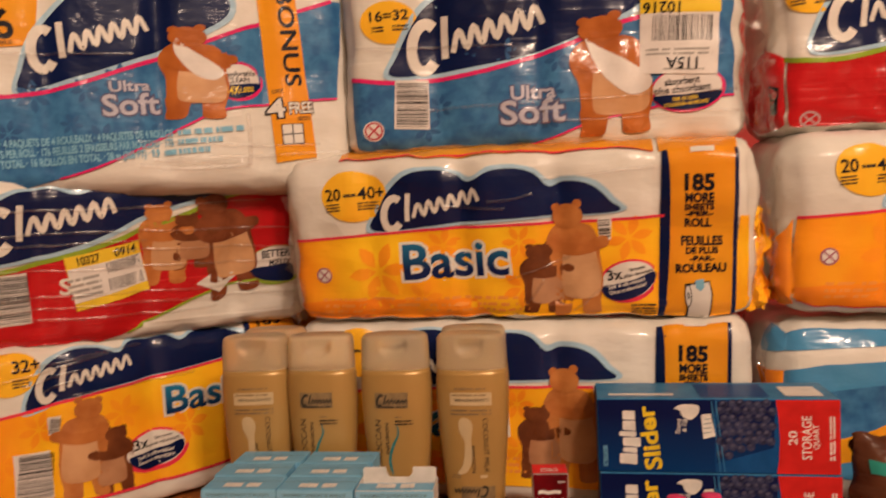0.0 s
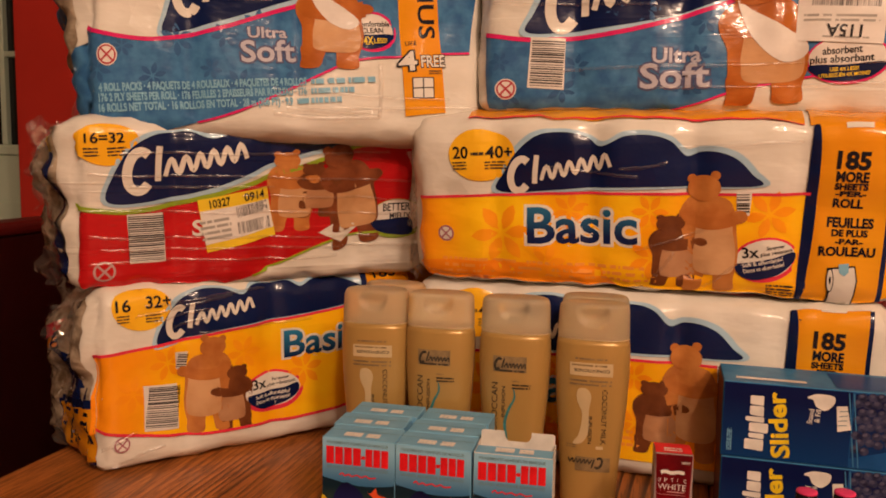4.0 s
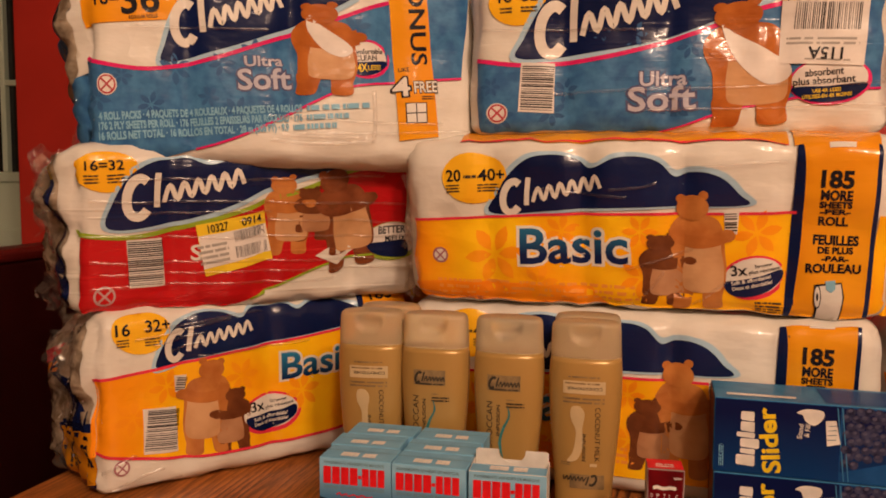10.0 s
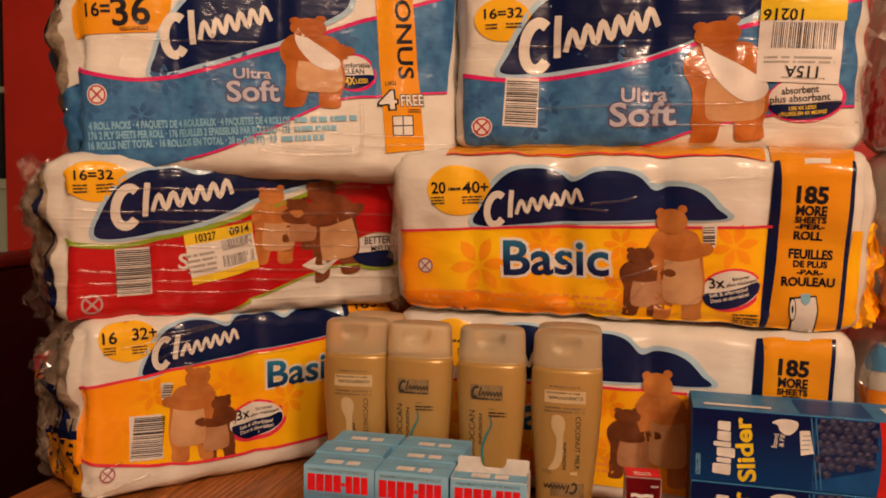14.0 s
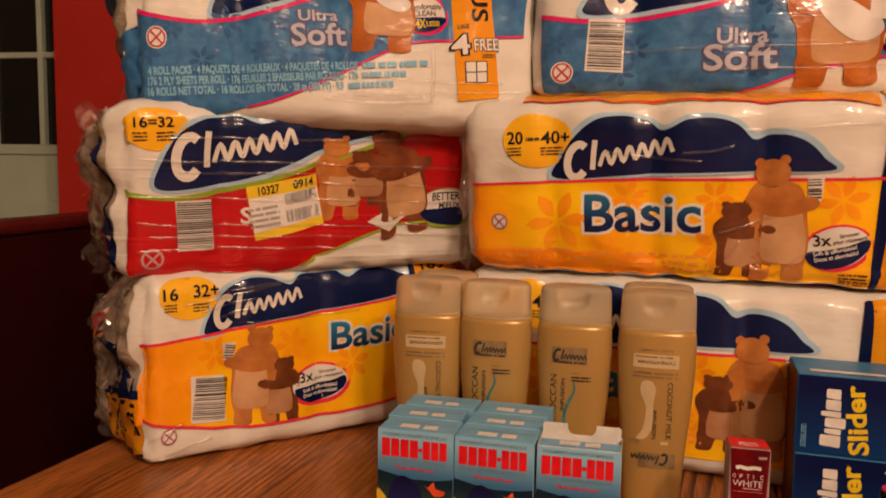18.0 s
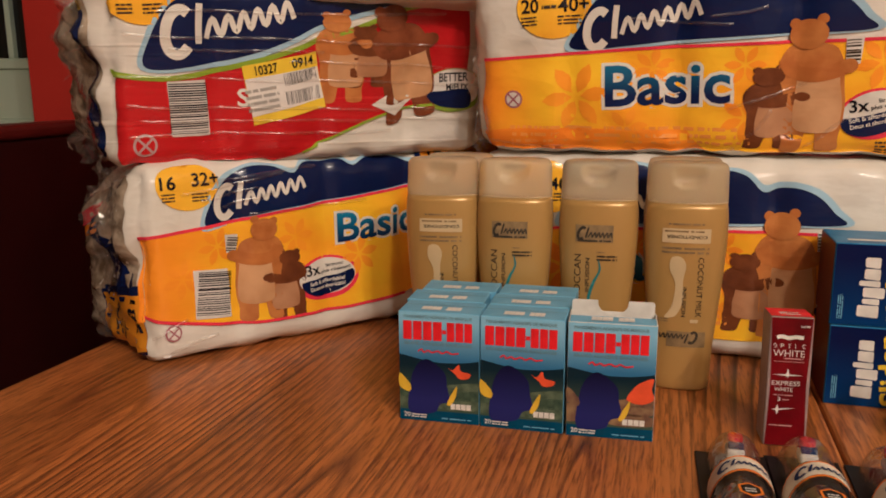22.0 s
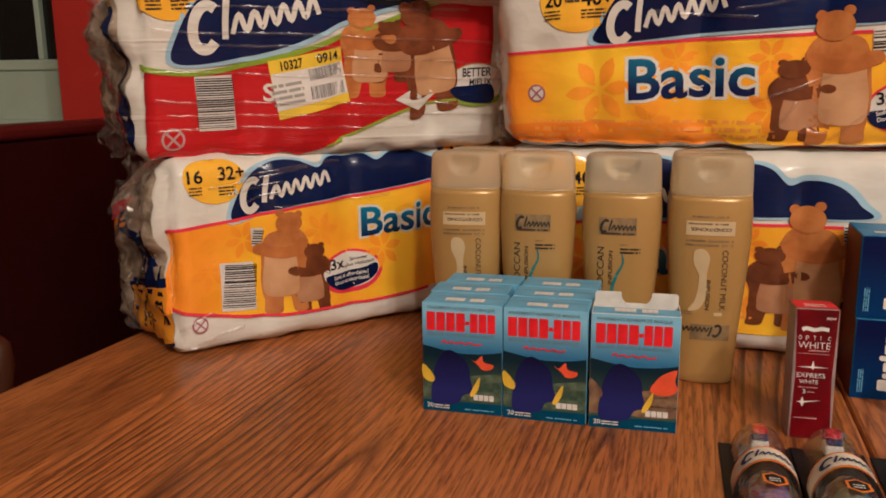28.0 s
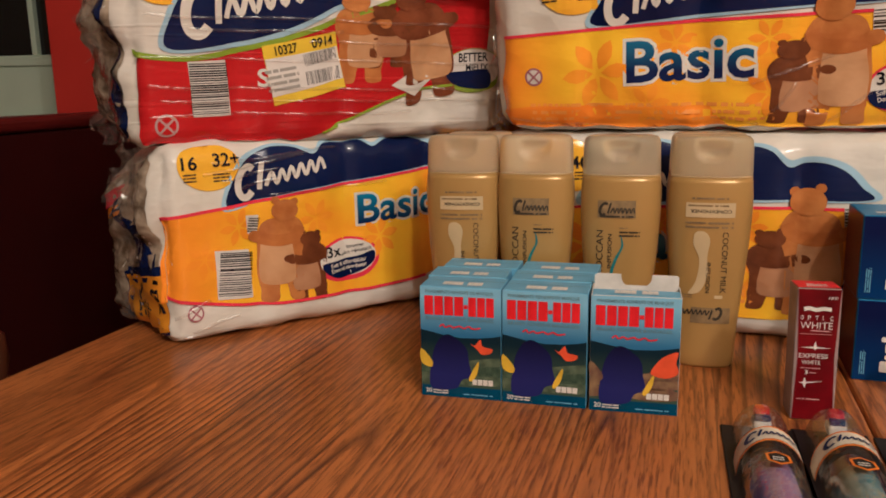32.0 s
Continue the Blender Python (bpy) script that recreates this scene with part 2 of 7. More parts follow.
MAT = {
    "wrap": film("white_wrapped_paper", (0.77, 0.74, 0.68), (0.70, 0.67, 0.60), 0.26, 22, 0.40),
    "orange": film("orange_print", (0.96, 0.58, 0.008), (0.93, 0.34, 0.004), 0.2, 9, fade=(0.92, 0.28, 0.008)),
    "deep": film("deep_orange_print", (0.93, 0.25, 0.010), (0.93, 0.32, 0.012), 0.2, 12, fade=(0.90, 0.24, 0.008)),
    "petal": film("petal_print", (0.92, 0.36, 0.010), (0.91, 0.30, 0.008), 0.2, 12),
    "petal_blue": film("soft_blue_petal_print", (0.036, 0.105, 0.26), (0.05, 0.14, 0.31), 0.2, 12),
    "peach": film("peach_print", (0.90, 0.34, 0.05), None, 0.2),
    "yellow": film("yellow_print", (0.90, 0.52, 0.02), (0.88, 0.44, 0.015), 0.2),
    "amber": film("amber_print", (0.80, 0.36, 0.010), (0.78, 0.28, 0.008), 0.22, 5),
    "pink": film("pink_red_print", (0.80, 0.04, 0.08)),
    "magenta": film("magenta_print", (0.70, 0.02, 0.16)),
    "redpack": film("red_print", (0.54, 0.011, 0.015), (0.43, 0.008, 0.011), 0.17, 6, 0.45, (0.3, 0.3, 6.5), 0.03),
    "green": film("green_print", (0.30, 0.42, 0.03)),
    "navy": film("navy_print", (0.0035, 0.009, 0.052), (0.006, 0.014, 0.075), 0.25, 8),
    "sky": film("pale_blue_print", (0.42, 0.62, 0.78)),
    "lightblue": film("light_blue_lettering", (0.24, 0.50, 0.68)),
    "blue": film("blue_print", (0.072, 0.215, 0.43), (0.034, 0.118, 0.29), 0.28, 60, 0.30),
    "lilac": film("lilac_lettering", (0.52, 0.52, 0.62), None, 0.24),
    "greyblue": film("grey_blue_print", (0.10, 0.11, 0.22)),
    "script": film("white_print", (0.78, 0.75, 0.69), None, 0.22),
    "pale": film("label_white", (0.78, 0.74, 0.70), None, 0.3, 40, 0.2),
    "stickery": film("sticker_yellow", (0.88, 0.62, 0.03), None, 0.3, 20, 0.2),
    "ink": film("dark_ink", (0.012, 0.011, 0.016), None, 0.25),
    "ink2": film("brown_ink", (0.06, 0.045, 0.03), None, 0.25),
    "greytext": film("grey_ink", (0.40, 0.38, 0.35), None, 0.3),
    "symbol": film("mauve_symbol", (0.42, 0.16, 0.20)),
    "symbolr": film("pink_grey_symbol", (0.55, 0.36, 0.36)),
    "symbolr2": film("red_symbol", (0.48, 0.07, 0.09)),
    "bear_tan": film("tan_print", (0.58, 0.235, 0.062), (0.42, 0.14, 0.032), 0.2, 34),
    "bear_shade": film("shaded_tan_print", (0.52, 0.19, 0.045), (0.40, 0.13, 0.03), 0.2, 34),
    "bear_orange": film("russet_print", (0.50, 0.155, 0.028), (0.36, 0.095, 0.016), 0.2, 30),
    "bear_dark": film("dark_brown_print", (0.19, 0.060, 0.020), (0.11, 0.032, 0.012), 0.2, 40),
    "bear_brown": film("brown_print", (0.24, 0.07, 0.026), (0.13, 0.036, 0.014), 0.2, 40),
    "belly": film("cream_print", (0.62, 0.36, 0.18), (0.50, 0.26, 0.115), 0.2, 24),
    # opaque; its dark tone paints the shade seen through clear creased film
    "endfilm": film("creased_shaded_end_film", (0.55, 0.46, 0.35), (0.16, 0.115, 0.075), 0.10, 46, 1.0),
    "belly_dark": film("fawn_print", (0.50, 0.27, 0.14), (0.38, 0.18, 0.085), 0.2, 24),
}
MAT["crease"] = clear("creased_clear_film", (1.0, 0.99, 0.98), 0.22, 0.30, 0.0)
# lettering that fades from teal at its top to dark blue
for key, low, top in (("bluegrad", 0.060, 0.108), ("bluegrad_high", 0.106, 0.142)):
    MAT[key] = film(key.replace("bluegrad", "teal_to_blue_lettering"), (0.015, 0.10, 0.30), None, 0.2)
    gt = MAT[key].node_tree
    g_xyz, g_amount = gt.nodes.new("ShaderNodeSeparateXYZ"), gt.nodes.new("ShaderNodeMapRange")
    gt.links.new(gt.nodes.new("ShaderNodeTexCoord").outputs["Object"], g_xyz.inputs[0])
    g_amount.inputs[1].default_value, g_amount.inputs[2].default_value = low, top
    gt.links.new(g_xyz.outputs[2], g_amount.inputs[0])
    gt.links.new(mixed(gt, g_amount.outputs[0], (0.006, 0.016, 0.085), (0.03, 0.20, 0.38), 0.05, 0.95), gt.nodes["Principled BSDF"].inputs["Base Color"])
OAK = oak("stained_oak")
FILM = clear("clear_film", (0.99, 0.975, 0.95), 0.26, 0.12, 0.03)
BLISTER = clear("clear_blister", (0.94, 0.94, 0.94), 0.17, 0.05, 0.03, 0.5)
RED_WALL = plain("red_wall_paint", (0.57, 0.027, 0.016), (0.52, 0.023, 0.013), 0.55, 6, 0.15)
TAN_WALL = plain("tan_wall_paint", (0.34, 0.27, 0.19), (0.31, 0.245, 0.17), 0.6, 6, 0.15)
MAROON = plain("dark_maroon_paint", (0.023, 0.0018, 0.0018), (0.019, 0.0015, 0.0015), 0.45, 5, 0.1)
DOOR_PAINT = plain("cream_door_paint", (0.72, 0.86, 0.70), (0.68, 0.82, 0.66), 0.4, 8, 0.06)
BRASS = plain("aged_brass", (0.55, 0.36, 0.12), None, 0.28, 30, 0.03, 1.0)
CEIL = plain("white_ceiling_paint", (0.36, 0.33, 0.28), None, 0.8, 6, 0.2)
CARPET = plain("brown_carpet", (0.12, 0.08, 0.05), None, 0.95, 60, 0.5)
NIGHT = plain("night_glass", (0.006, 0.007, 0.008), None, 0.05, 3, 0.0)


# mesh helpers
def part(name, bm, material, parent, label="", smooth=False):
    me = bpy.data.meshes.new(name)
    bm.to_mesh(me)
    bm.free()
    me.materials.append(material)
    if smooth:
        me.polygons.foreach_set("use_smooth", [True] * len(me.polygons))
    ob = new(name, me)
    ob.parent = parent
    if label:
        ob["label"] = label
    return ob


def thing(name, m, label, category, group="", kind=""):
    ob = new(name)
    ob.empty_display_size = 0.02
    ob.matrix_world = m
    return tagged(ob, label, category, group, kind)


def box(x0, x1, y0, y1, z0, z1, bevel=0.0, segments=2):
    bm = bmesh.new()
    bmesh.ops.create_cube(bm, size=1)
    for v in bm.verts:
        v.co = Vector(((x0 + x1) / 2 + v.co.x * (x1 - x0), (y0 + y1) / 2 + v.co.y * (y1 - y0), (z0 + z1) / 2 + v.co.z * (z1 - z0)))
    if bevel:
        bmesh.ops.bevel(bm, geom=bm.edges[:], offset=bevel, segments=segments, affect="EDGES", profile=0.5)
    return bm


def lathe(profile, n=24, sx=1.0, sy=1.0):
    """A turned form round z from (radius, height) pairs."""
    bm = bmesh.new()
    rings = [[bm.verts.new((r * sx * math.cos(2 * math.pi * i / n), r * sy * math.sin(2 * math.pi * i / n), z)) for i in range(n)] for r, z in profile]
    for a, b in zip(rings, rings[1:]):
        for i in range(n):
            bm.faces.new((a[i], a[(i + 1) % n], b[(i + 1) % n], b[i]))
    bm.faces.new(rings[0][::-1])
    bm.faces.new(rings[-1])
    return bm


def joined(*boxes):
    bm = bmesh.new()
    for b in boxes:
        me = bpy.data.meshes.new("piece")
        b.to_mesh(me)
        b.free()
        bm.from_mesh(me)
        bpy.data.meshes.remove(me)
    return bm


def polygon(points):
    bm = bmesh.new()
    f = bm.faces.new([bm.verts.new((x, y, 0)) for x, y in points])
    f.normal_update()
    if f.normal.z < 0:
        f.normal_flip()
    bmesh.ops.triangulate(bm, faces=bm.faces[:])
    return bm


def smooth_loop(points, steps=6):
    out, n = [], len(points)
    for i in range(n):
        a, b, c, d = (Vector(points[(i + k) % n]) for k in (-1, 0, 1, 2))
        for s in range(steps):
            t = s / steps
            out.append(tuple(0.5 * (2 * b + (c - a) * t + (2 * a - 5 * b + 4 * c - d) * t * t + (3 * b - a - 3 * c + d) * t ** 3)))
    return out


def ellipse(c, ru, rv, rot=0.0, n=28):
    k, s = math.cos(radians(rot)), math.sin(radians(rot))
    return [(c[0] + ru * math.cos(a) * k - rv * math.sin(a) * s, c[1] + ru * math.cos(a) * s + rv * math.sin(a) * k) for a in (2 * math.pi * i / n for i in range(n))]


def ribbon(points, width):
    """A flat band of a width along a smooth open line."""
    pts, n = [], len(points)
    for i in range(n - 1):
        a, b, c, d = Vector(points[max(i - 1, 0)]), Vector(points[i]), Vector(points[i + 1]), Vector(points[min(i + 2, n - 1)])
        for s in range(5):
            t = s / 5
            pts.append(0.5 * (2 * b + (c - a) * t + (2 * a - 5 * b + 4 * c - d) * t * t + (3 * b - a - 3 * c + d) * t ** 3))
    pts.append(Vector(points[-1]))
    bm, rows = bmesh.new(), []
    for i, p in enumerate(pts):
        d = (pts[min(i + 1, len(pts) - 1)] - pts[max(i - 1, 0)]).normalized()
        o = Vector((-d.y, d.x)) * width / 2
        rows.append((bm.verts.new((*(p - o), 0)), bm.verts.new((*(p + o), 0))))
    for (a, b), (c, d) in zip(rows, rows[1:]):
        bm.faces.new((a, c, d, b))
    return bm


WORDS = {}


def word_mesh(body, bold):
    """Lettering as a flat mesh, with the width and height of its plain form."""
    if (body, bold) not in WORDS:
        cu = bpy.data.curves.new("word", "FONT")
        cu.body, cu.dimensions, cu.fill_mode, cu.resolution_u = body, "2D", "BOTH", 3
        sizes = None
        for off in (0.0, bold):
            cu.offset = off
            ob = new("word", cu)
            me = bpy.data.meshes.new_from_object(ob.evaluated_get(bpy.context.evaluated_depsgraph_get()))
            bpy.data.objects.remove(ob)
            if sizes is None:
                xs, ys = [v.co.x for v in me.vertices], [v.co.y for v in me.vertices]
                sizes = (min(xs), max(xs), max(ys))
        WORDS[body, bold] = (me, sizes)
    return WORDS[body, bold]


def word(body, at, w, h, rot, bold=0.012):
    me, (x0, x1, top) = word_mesh(body, bold)
    bm = bmesh.new()
    bm.from_mesh(me)
    k, s = math.cos(radians(rot)), math.sin(radians(rot))
    for v in bm.verts:
        x, y = (v.co.x - x0) * w / (x1 - x0), v.co.y * h / top
        v.co = (at[0] + x * k - y * s, at[1] + x * s + y * k, 0)
    return bm


def bar_rows(body, at, w, h, rot, rng):
    """Plain bars: 'NxM' for M rows of N words, 'vN' for N upright and 'hN' for N level lines."""
    bm = bmesh.new()
    k, s = math.cos(radians(rot)), math.sin(radians(rot))

    def bar(x0, x1, y0, y1):
        bm.faces.new([bm.verts.new((at[0] + x * k - y * s, at[1] + x * s + y * k, 0)) for x, y in ((x0, y0), (x1, y0), (x1, y1), (x0, y1))])
    if body[0] == "v":
        n = int(body[1:])
        for i in range(n):
            a = w * (i + 0.1 + 0.3 * rng.random()) / n
            bar(a, a + w / n * (0.22 + 0.36 * rng.random()), 0, h)
    elif body[0] == "h":
        n = int(body[1:])
        for i in range(n):
            a = h * (i + 0.1 + 0.3 * rng.random()) / n
            bar(0, w, a, a + h / n * (0.25 + 0.42 * rng.random()))
    else:
        n, m = map(int, body.split("x"))
        n = max(n, 4)
        for j in range(m):
            cuts = sorted([0.0, 1.0] + [rng.random() for _ in range(n - 1)])
            y = h * j / m
            for a, b in zip(cuts, cuts[1:]):
                if b - a > 0.012:
                    bar(w * a, w * (b - min(0.05, 0.3 * (b - a))), y, y + h / m * 0.5)
    return bm


def brand_bars(at, w, h, rot):
    """A trade mark as a plain flourish: a crescent, then slanted rounded bars on a thin foot line."""
    crescent = [(0.115 * w + 0.10 * w * math.cos(a) + 0.16 * h * math.sin(a), 0.46 * h + 0.60 * h * math.sin(a)) for a in (radians(48 + 26.5 * i) for i in range(11))]
    wave = [(0.235 * w, 0.02 * h), (0.275 * w, 0.60 * h), (0.315 * w, 1.10 * h)]
    humps = [(w * (0.305 + 0.0565 * i) + 0.10 * h * (i % 2), h * (0.60 if i % 2 else 0.10)) for i in range(13)]
    pieces = [ribbon(crescent, 0.29 * h), ribbon(wave, 0.20 * h), ribbon(humps, 0.155 * h)]
    bm = joined(*pieces)
    k, s = math.cos(radians(rot)), math.sin(radians(rot))
    for v in bm.verts:
        x, y = v.co.x, v.co.y
        v.co = (at[0] + x * k - y * s, at[1] + x * s + y * k, 0)
    return bm


def cut_on_grid(bm, du, dv):
    xs, ys = [v.co.x for v in bm.verts], [v.co.y for v in bm.verts]
    for axis, lo, hi, d in ((0, min(xs), max(xs), du), (1, min(ys), max(ys), dv)):
        for i in range(math.floor(lo / d) + 1, math.ceil(hi / d)):
            co, no = Vector((0, 0, 0)), Vector((0, 0, 0))
            co[axis], no[axis] = i * d, 1
            bmesh.ops.bisect_plane(bm, geom=bm.verts[:] + bm.edges[:] + bm.faces[:], plane_co=co, plane_no=no)


class Pack:
    """A film-wrapped block of paper rolls: front at local y = 0, with printing laid on its film."""

    def __init__(self, m, W, H, D, label, group, rolls=5, seed=0, r=0.03, wrinkle=1.0, mat="wrap", skew=0.0, tight=None, lead=0.0):
        self.skew, self.tight, self.lead, self.made = skew, tight, lead, {}
        self.W, self.H, self.D, self.r, self.seed, self.wrinkle, self.rolls = W, H, D, r, seed * 7.3, wrinkle, rolls
        self.n = [max(4, round(a / 0.008)) for a in (W, D, H)]
        self.n[1] = max(4, round(D / 0.014))
        self.rng, self.shift = random.Random(seed), (0.0, 0.0)
        self.ob = thing("toilet_paper_pack", m, label, "toilet paper", group)
        bm, made = bmesh.new(), {}
        dims = (W, D, H)

        def vert(i, j, k):
            if (i, j, k) not in made:
                made[i, j, k] = bm.verts.new(self.at(Vector((i * W / self.n[0], j * D / self.n[1], k * H / self.n[2])), 0))
            return made[i, j, k]
        a, b, c = self.n
        for j, flip in ((0, 0), (b, 1)):
            for i in range(a):
                for k in range(c):
                    q = [vert(i, j, k), vert(i + 1, j, k), vert(i + 1, j, k + 1), vert(i, j, k + 1)]
                    bm.faces.new(q[::-1] if flip else q)
        for i, flip in ((0, 1), (a, 0)):
            for j in range(b):
                for k in range(c):
                    q = [vert(i, j, k), vert(i, j + 1, k), vert(i, j + 1, k + 1), vert(i, j, k + 1)]
                    bm.faces.new(q[::-1] if flip else q)
        for k, flip in ((0, 1), (c, 0)):
            for i in range(a):
                for j in range(b):
                    q = [vert(i, j, k), vert(i + 1, j, k), vert(i + 1, j + 1, k), vert(i, j + 1, k)]
                    bm.faces.new(q[::-1] if flip else q)
        self.body = part("wrapper", bm, self.film(mat), self.ob, smooth=True)

    def film(self, key):
        if self.tight is None or key == "crease" or (self.tight and key in ("pale", "stickery")):
            return MAT[key]
        if key not in self.made:
            self.made[key] = drawn(MAT[key], self.tight)
        return self.made[key]

    def at(self, p, off):
        r = self.r
        q = Vector((min(max(p.x, r), self.W - r), min(max(p.y, r), self.D - r), min(max(p.z, r), self.H - r)))
        d = p - q
        n = d.normalized()
        s = Vector((self.seed, 0, 0))
        h = self.wrinkle * (0.0035 * noise.noise(p * 11 + s) + 0.0016 * noise.noise(p * 34 + s))
        edge = min(1.0, (abs(n.x) + abs(n.z)) * 1.3) + 0.18
        h += self.wrinkle * 0.0042 * edge * (0.22 - abs(noise.noise(Vector((p.x * 26, p.y * 30, p.z * 20)) + s)))
        if abs(n.y) > 0.3:
            w = self.W / self.rolls
            g = abs((p.x + w / 2) % w - w / 2)
            h -= 0.0055 * math.exp(-(g / 0.013) ** 2) * abs(n.y) * (p.z > 0.02)
        if abs(n.z) < 0.7:
            h -= 0.0028 * math.exp(-((p.z - self.H / 2) / 0.02) ** 2)
        if self.skew and n.x < -0.5:
            h += 0.006 * noise.noise(p * 22 + s) + 0.004 * noise.noise(p * 60 + s) - 0.004
        o = q + n * (r + h + off)
        if self.skew:
            o.z *= 1 - 0.30 * max(0.0, 1 - o.x / 0.06) * min(1.0, max(0.0, o.y - 0.01) / self.D)
        o.x -= self.skew * o.y * max(0.0, 1 - o.x / self.W) + self.lead * min(1.0, 1.5 * p.z / self.H) * max(0.0, 1 - max(o.x, 0.0) / 0.018)
        return o

    def lay(self, name, mat, layer, bm, face="front", label=""):
        if face == "front":
            bmesh.ops.translate(bm, verts=bm.verts[:], vec=(*self.shift, 0))
            cut_on_grid(bm, self.W / self.n[0], self.H / self.n[2])
        elif face == "left":
            cut_on_grid(bm, self.D / self.n[1], self.H / self.n[2])
        else:
            cut_on_grid(bm, self.W / self.n[0], self.D / self.n[1])
        off = 0.0010 + 0.00032 * layer
        for v in bm.verts:
            u, w = v.co.x, v.co.y
            if face == "front":
                p = Vector((min(max(u, 0), self.W), 0, min(max(w, 0), self.H)))
            elif face == "left":
                p = Vector((0, min(max(u, 0), self.D), min(max(w, 0), self.H)))
            else:
                p = Vector((min(max(u, 0), self.W), min(max(w, 0), self.D), self.H))
            v.co = self.at(p, off + v.co.z)
        if face == "left":
            bmesh.ops.reverse_faces(bm, faces=bm.faces[:])
        return part(name, bm, self.film(mat), self.body, label, smooth=True)

    def poly(self, name, mat, layer, points, face="front"):
        return self.lay(name, mat, layer, polygon(points), face)

    def spl(self, name, mat, layer, points, face="front"):
        return self.lay(name, mat, layer, polygon(smooth_loop(points)), face)

    def stroke(self, name, mat, layer, width, points, face="front"):
        return self.lay(name, mat, layer, ribbon(points, width), face)

    def ell(self, name, mat, layer, c, ru, rv, rot=0, face="front"):
        return self.lay(name, mat, layer, polygon(ellipse(c, ru, rv, rot)), face)

    def txt(self, name, mat, layer, body, at, w, h, rot, face="front"):
        bold = 0.02
        if body[0] == "+":
            body, bold = body[1:], 0.075
        elif body[0] == "*":
            body, bold = body[1:], 0.042
        return self.lay(name, mat, layer, word(body.lstrip("@"), at, w, h, rot, bold), face)

    def bars(self, name, mat, layer, body, at, w, h, rot, face="front"):
        return tagged(self.lay(name, mat, layer, bar_rows(body, at, w, h, rot, self.rng), face), kind="stuff")

    def lines(self, name, mat, layer, rows, at, w, h, rot, face="front"):
        """Small lettering in rows from the top down, each as wide as its letters ask."""
        k, q, most = math.cos(radians(rot)), math.sin(radians(rot)), max(map(len, rows))
        for i, row in enumerate(rows):
            y, wide = h * (1 - (i + 1) / len(rows)), w * len(row) / most
            x = (w - wide) / 2
            self.txt(name, mat, layer, row, (at[0] + x * k - y * q, at[1] + x * q + y * k), wide, h / len(rows) * 0.66, rot, face)

    def mark(self, name, mat, layer, body, at, w, h, rot, face="front"):
        return self.lay(name, mat, layer, brand_bars(at, w, h, rot), face)

    def figure(self, mat, layer, foot, head, half, flip=False):
        """A plain printed shape of rounded patches."""
        a, b = Vector(foot), Vector(head)
        up = b - a
        side = Vector((up.y, -up.x)).normalized() * half
        rot = math.degrees(math.atan2(side.y, side.x))
        tall = up.length
        belly = "belly_dark" if mat == "bear_dark" else "belly"
        turn = -1 if flip else 1

        def at(f, k):
            return tuple(a + up * f + side * k * turn)
        for leg in (((0.0, -0.92), (0.0, -0.42), (0.10, -0.26), (0.22, -0.22), (0.24, -0.86), (0.10, -0.90)), ((0.0, 0.18), (0.0, 0.76), (0.12, 0.80), (0.24, 0.86), (0.22, 0.20), (0.10, 0.12))):
            self.spl("picture_patch", mat, layer, [at(*q) for q in leg])
        self.spl("picture_patch", mat, layer + 1, [at(*q) for q in ((0.17, -0.80), (0.16, 0.0), (0.17, 0.78), (0.32, 0.96), (0.50, 0.92), (0.68, 0.86), (0.79, 0.52), (0.81, -0.50), (0.72, -0.94), (0.60, -1.02), (0.45, -0.86), (0.30, -0.86))])
        self.spl("picture_patch", belly, layer + 2, [at(*q) for q in ((0.18, -0.42), (0.17, 0.66), (0.31, 0.88), (0.50, 0.80), (0.60, 0.66), (0.60, -0.30), (0.46, -0.50), (0.30, -0.56))])
        arm = "bear_shade" if mat == "bear_tan" else mat
        self.stroke("picture_patch", arm, layer + 3, half * 0.46, [at(*q) for q in ((0.71, -0.80), (0.62, -0.62), (0.585, -0.1), (0.595, 0.5), (0.635, 1.0))])
        self.ell("picture_patch", mat, layer + 4, at(0.635, 1.02), half * 0.26, tall * 0.052, rot)
        for f, k in ((0.950, -0.56), (0.972, 0.22)):
            self.ell("picture_patch", arm, layer + 2, at(f, k), half * 0.17, tall * 0.036, rot)
        self.ell("picture_patch", mat, layer + 4, at(0.872, -0.16), half * 0.56, tall * 0.106, rot)

    def crease(self, points, width=0.0034, high=0.0015):
        """A taut fold of clear film standing off the front as a low ridge."""
        bm = ribbon(points, width)
        bmesh.ops.bisect_edges(bm, edges=[e for e in bm.edges if e.calc_length() < width * 1.05 and e.calc_length() > width * 0.9], cuts=1)
        bmesh.ops.triangulate(bm, faces=bm.faces[:])
        for v in bm.verts:
            if len(v.link_faces) > 0 and not v.is_boundary:
                v.co.z = high
        return self.lay("film_crease", "crease", 12, bm)

    def flower(self, mat, layer, c, r, turn=0.0):
        """Six pointed petals round a centre."""
        petals = []
        for k in range(6):
            a = radians(60 * k + turn)
            out, side = Vector((math.cos(a), math.sin(a))), Vector((-math.sin(a), math.cos(a)))
            petals.append(polygon([tuple(Vector(c) + out * r * f + side * r * g) for f, g in ((0.12, 0), (0.35, -0.16), (0.6, -0.21), (0.82, -0.14), (1, 0), (0.82, 0.14), (0.6, 0.21), (0.35, 0.16))]))
        return self.lay("flower", mat, layer, joined(*petals))

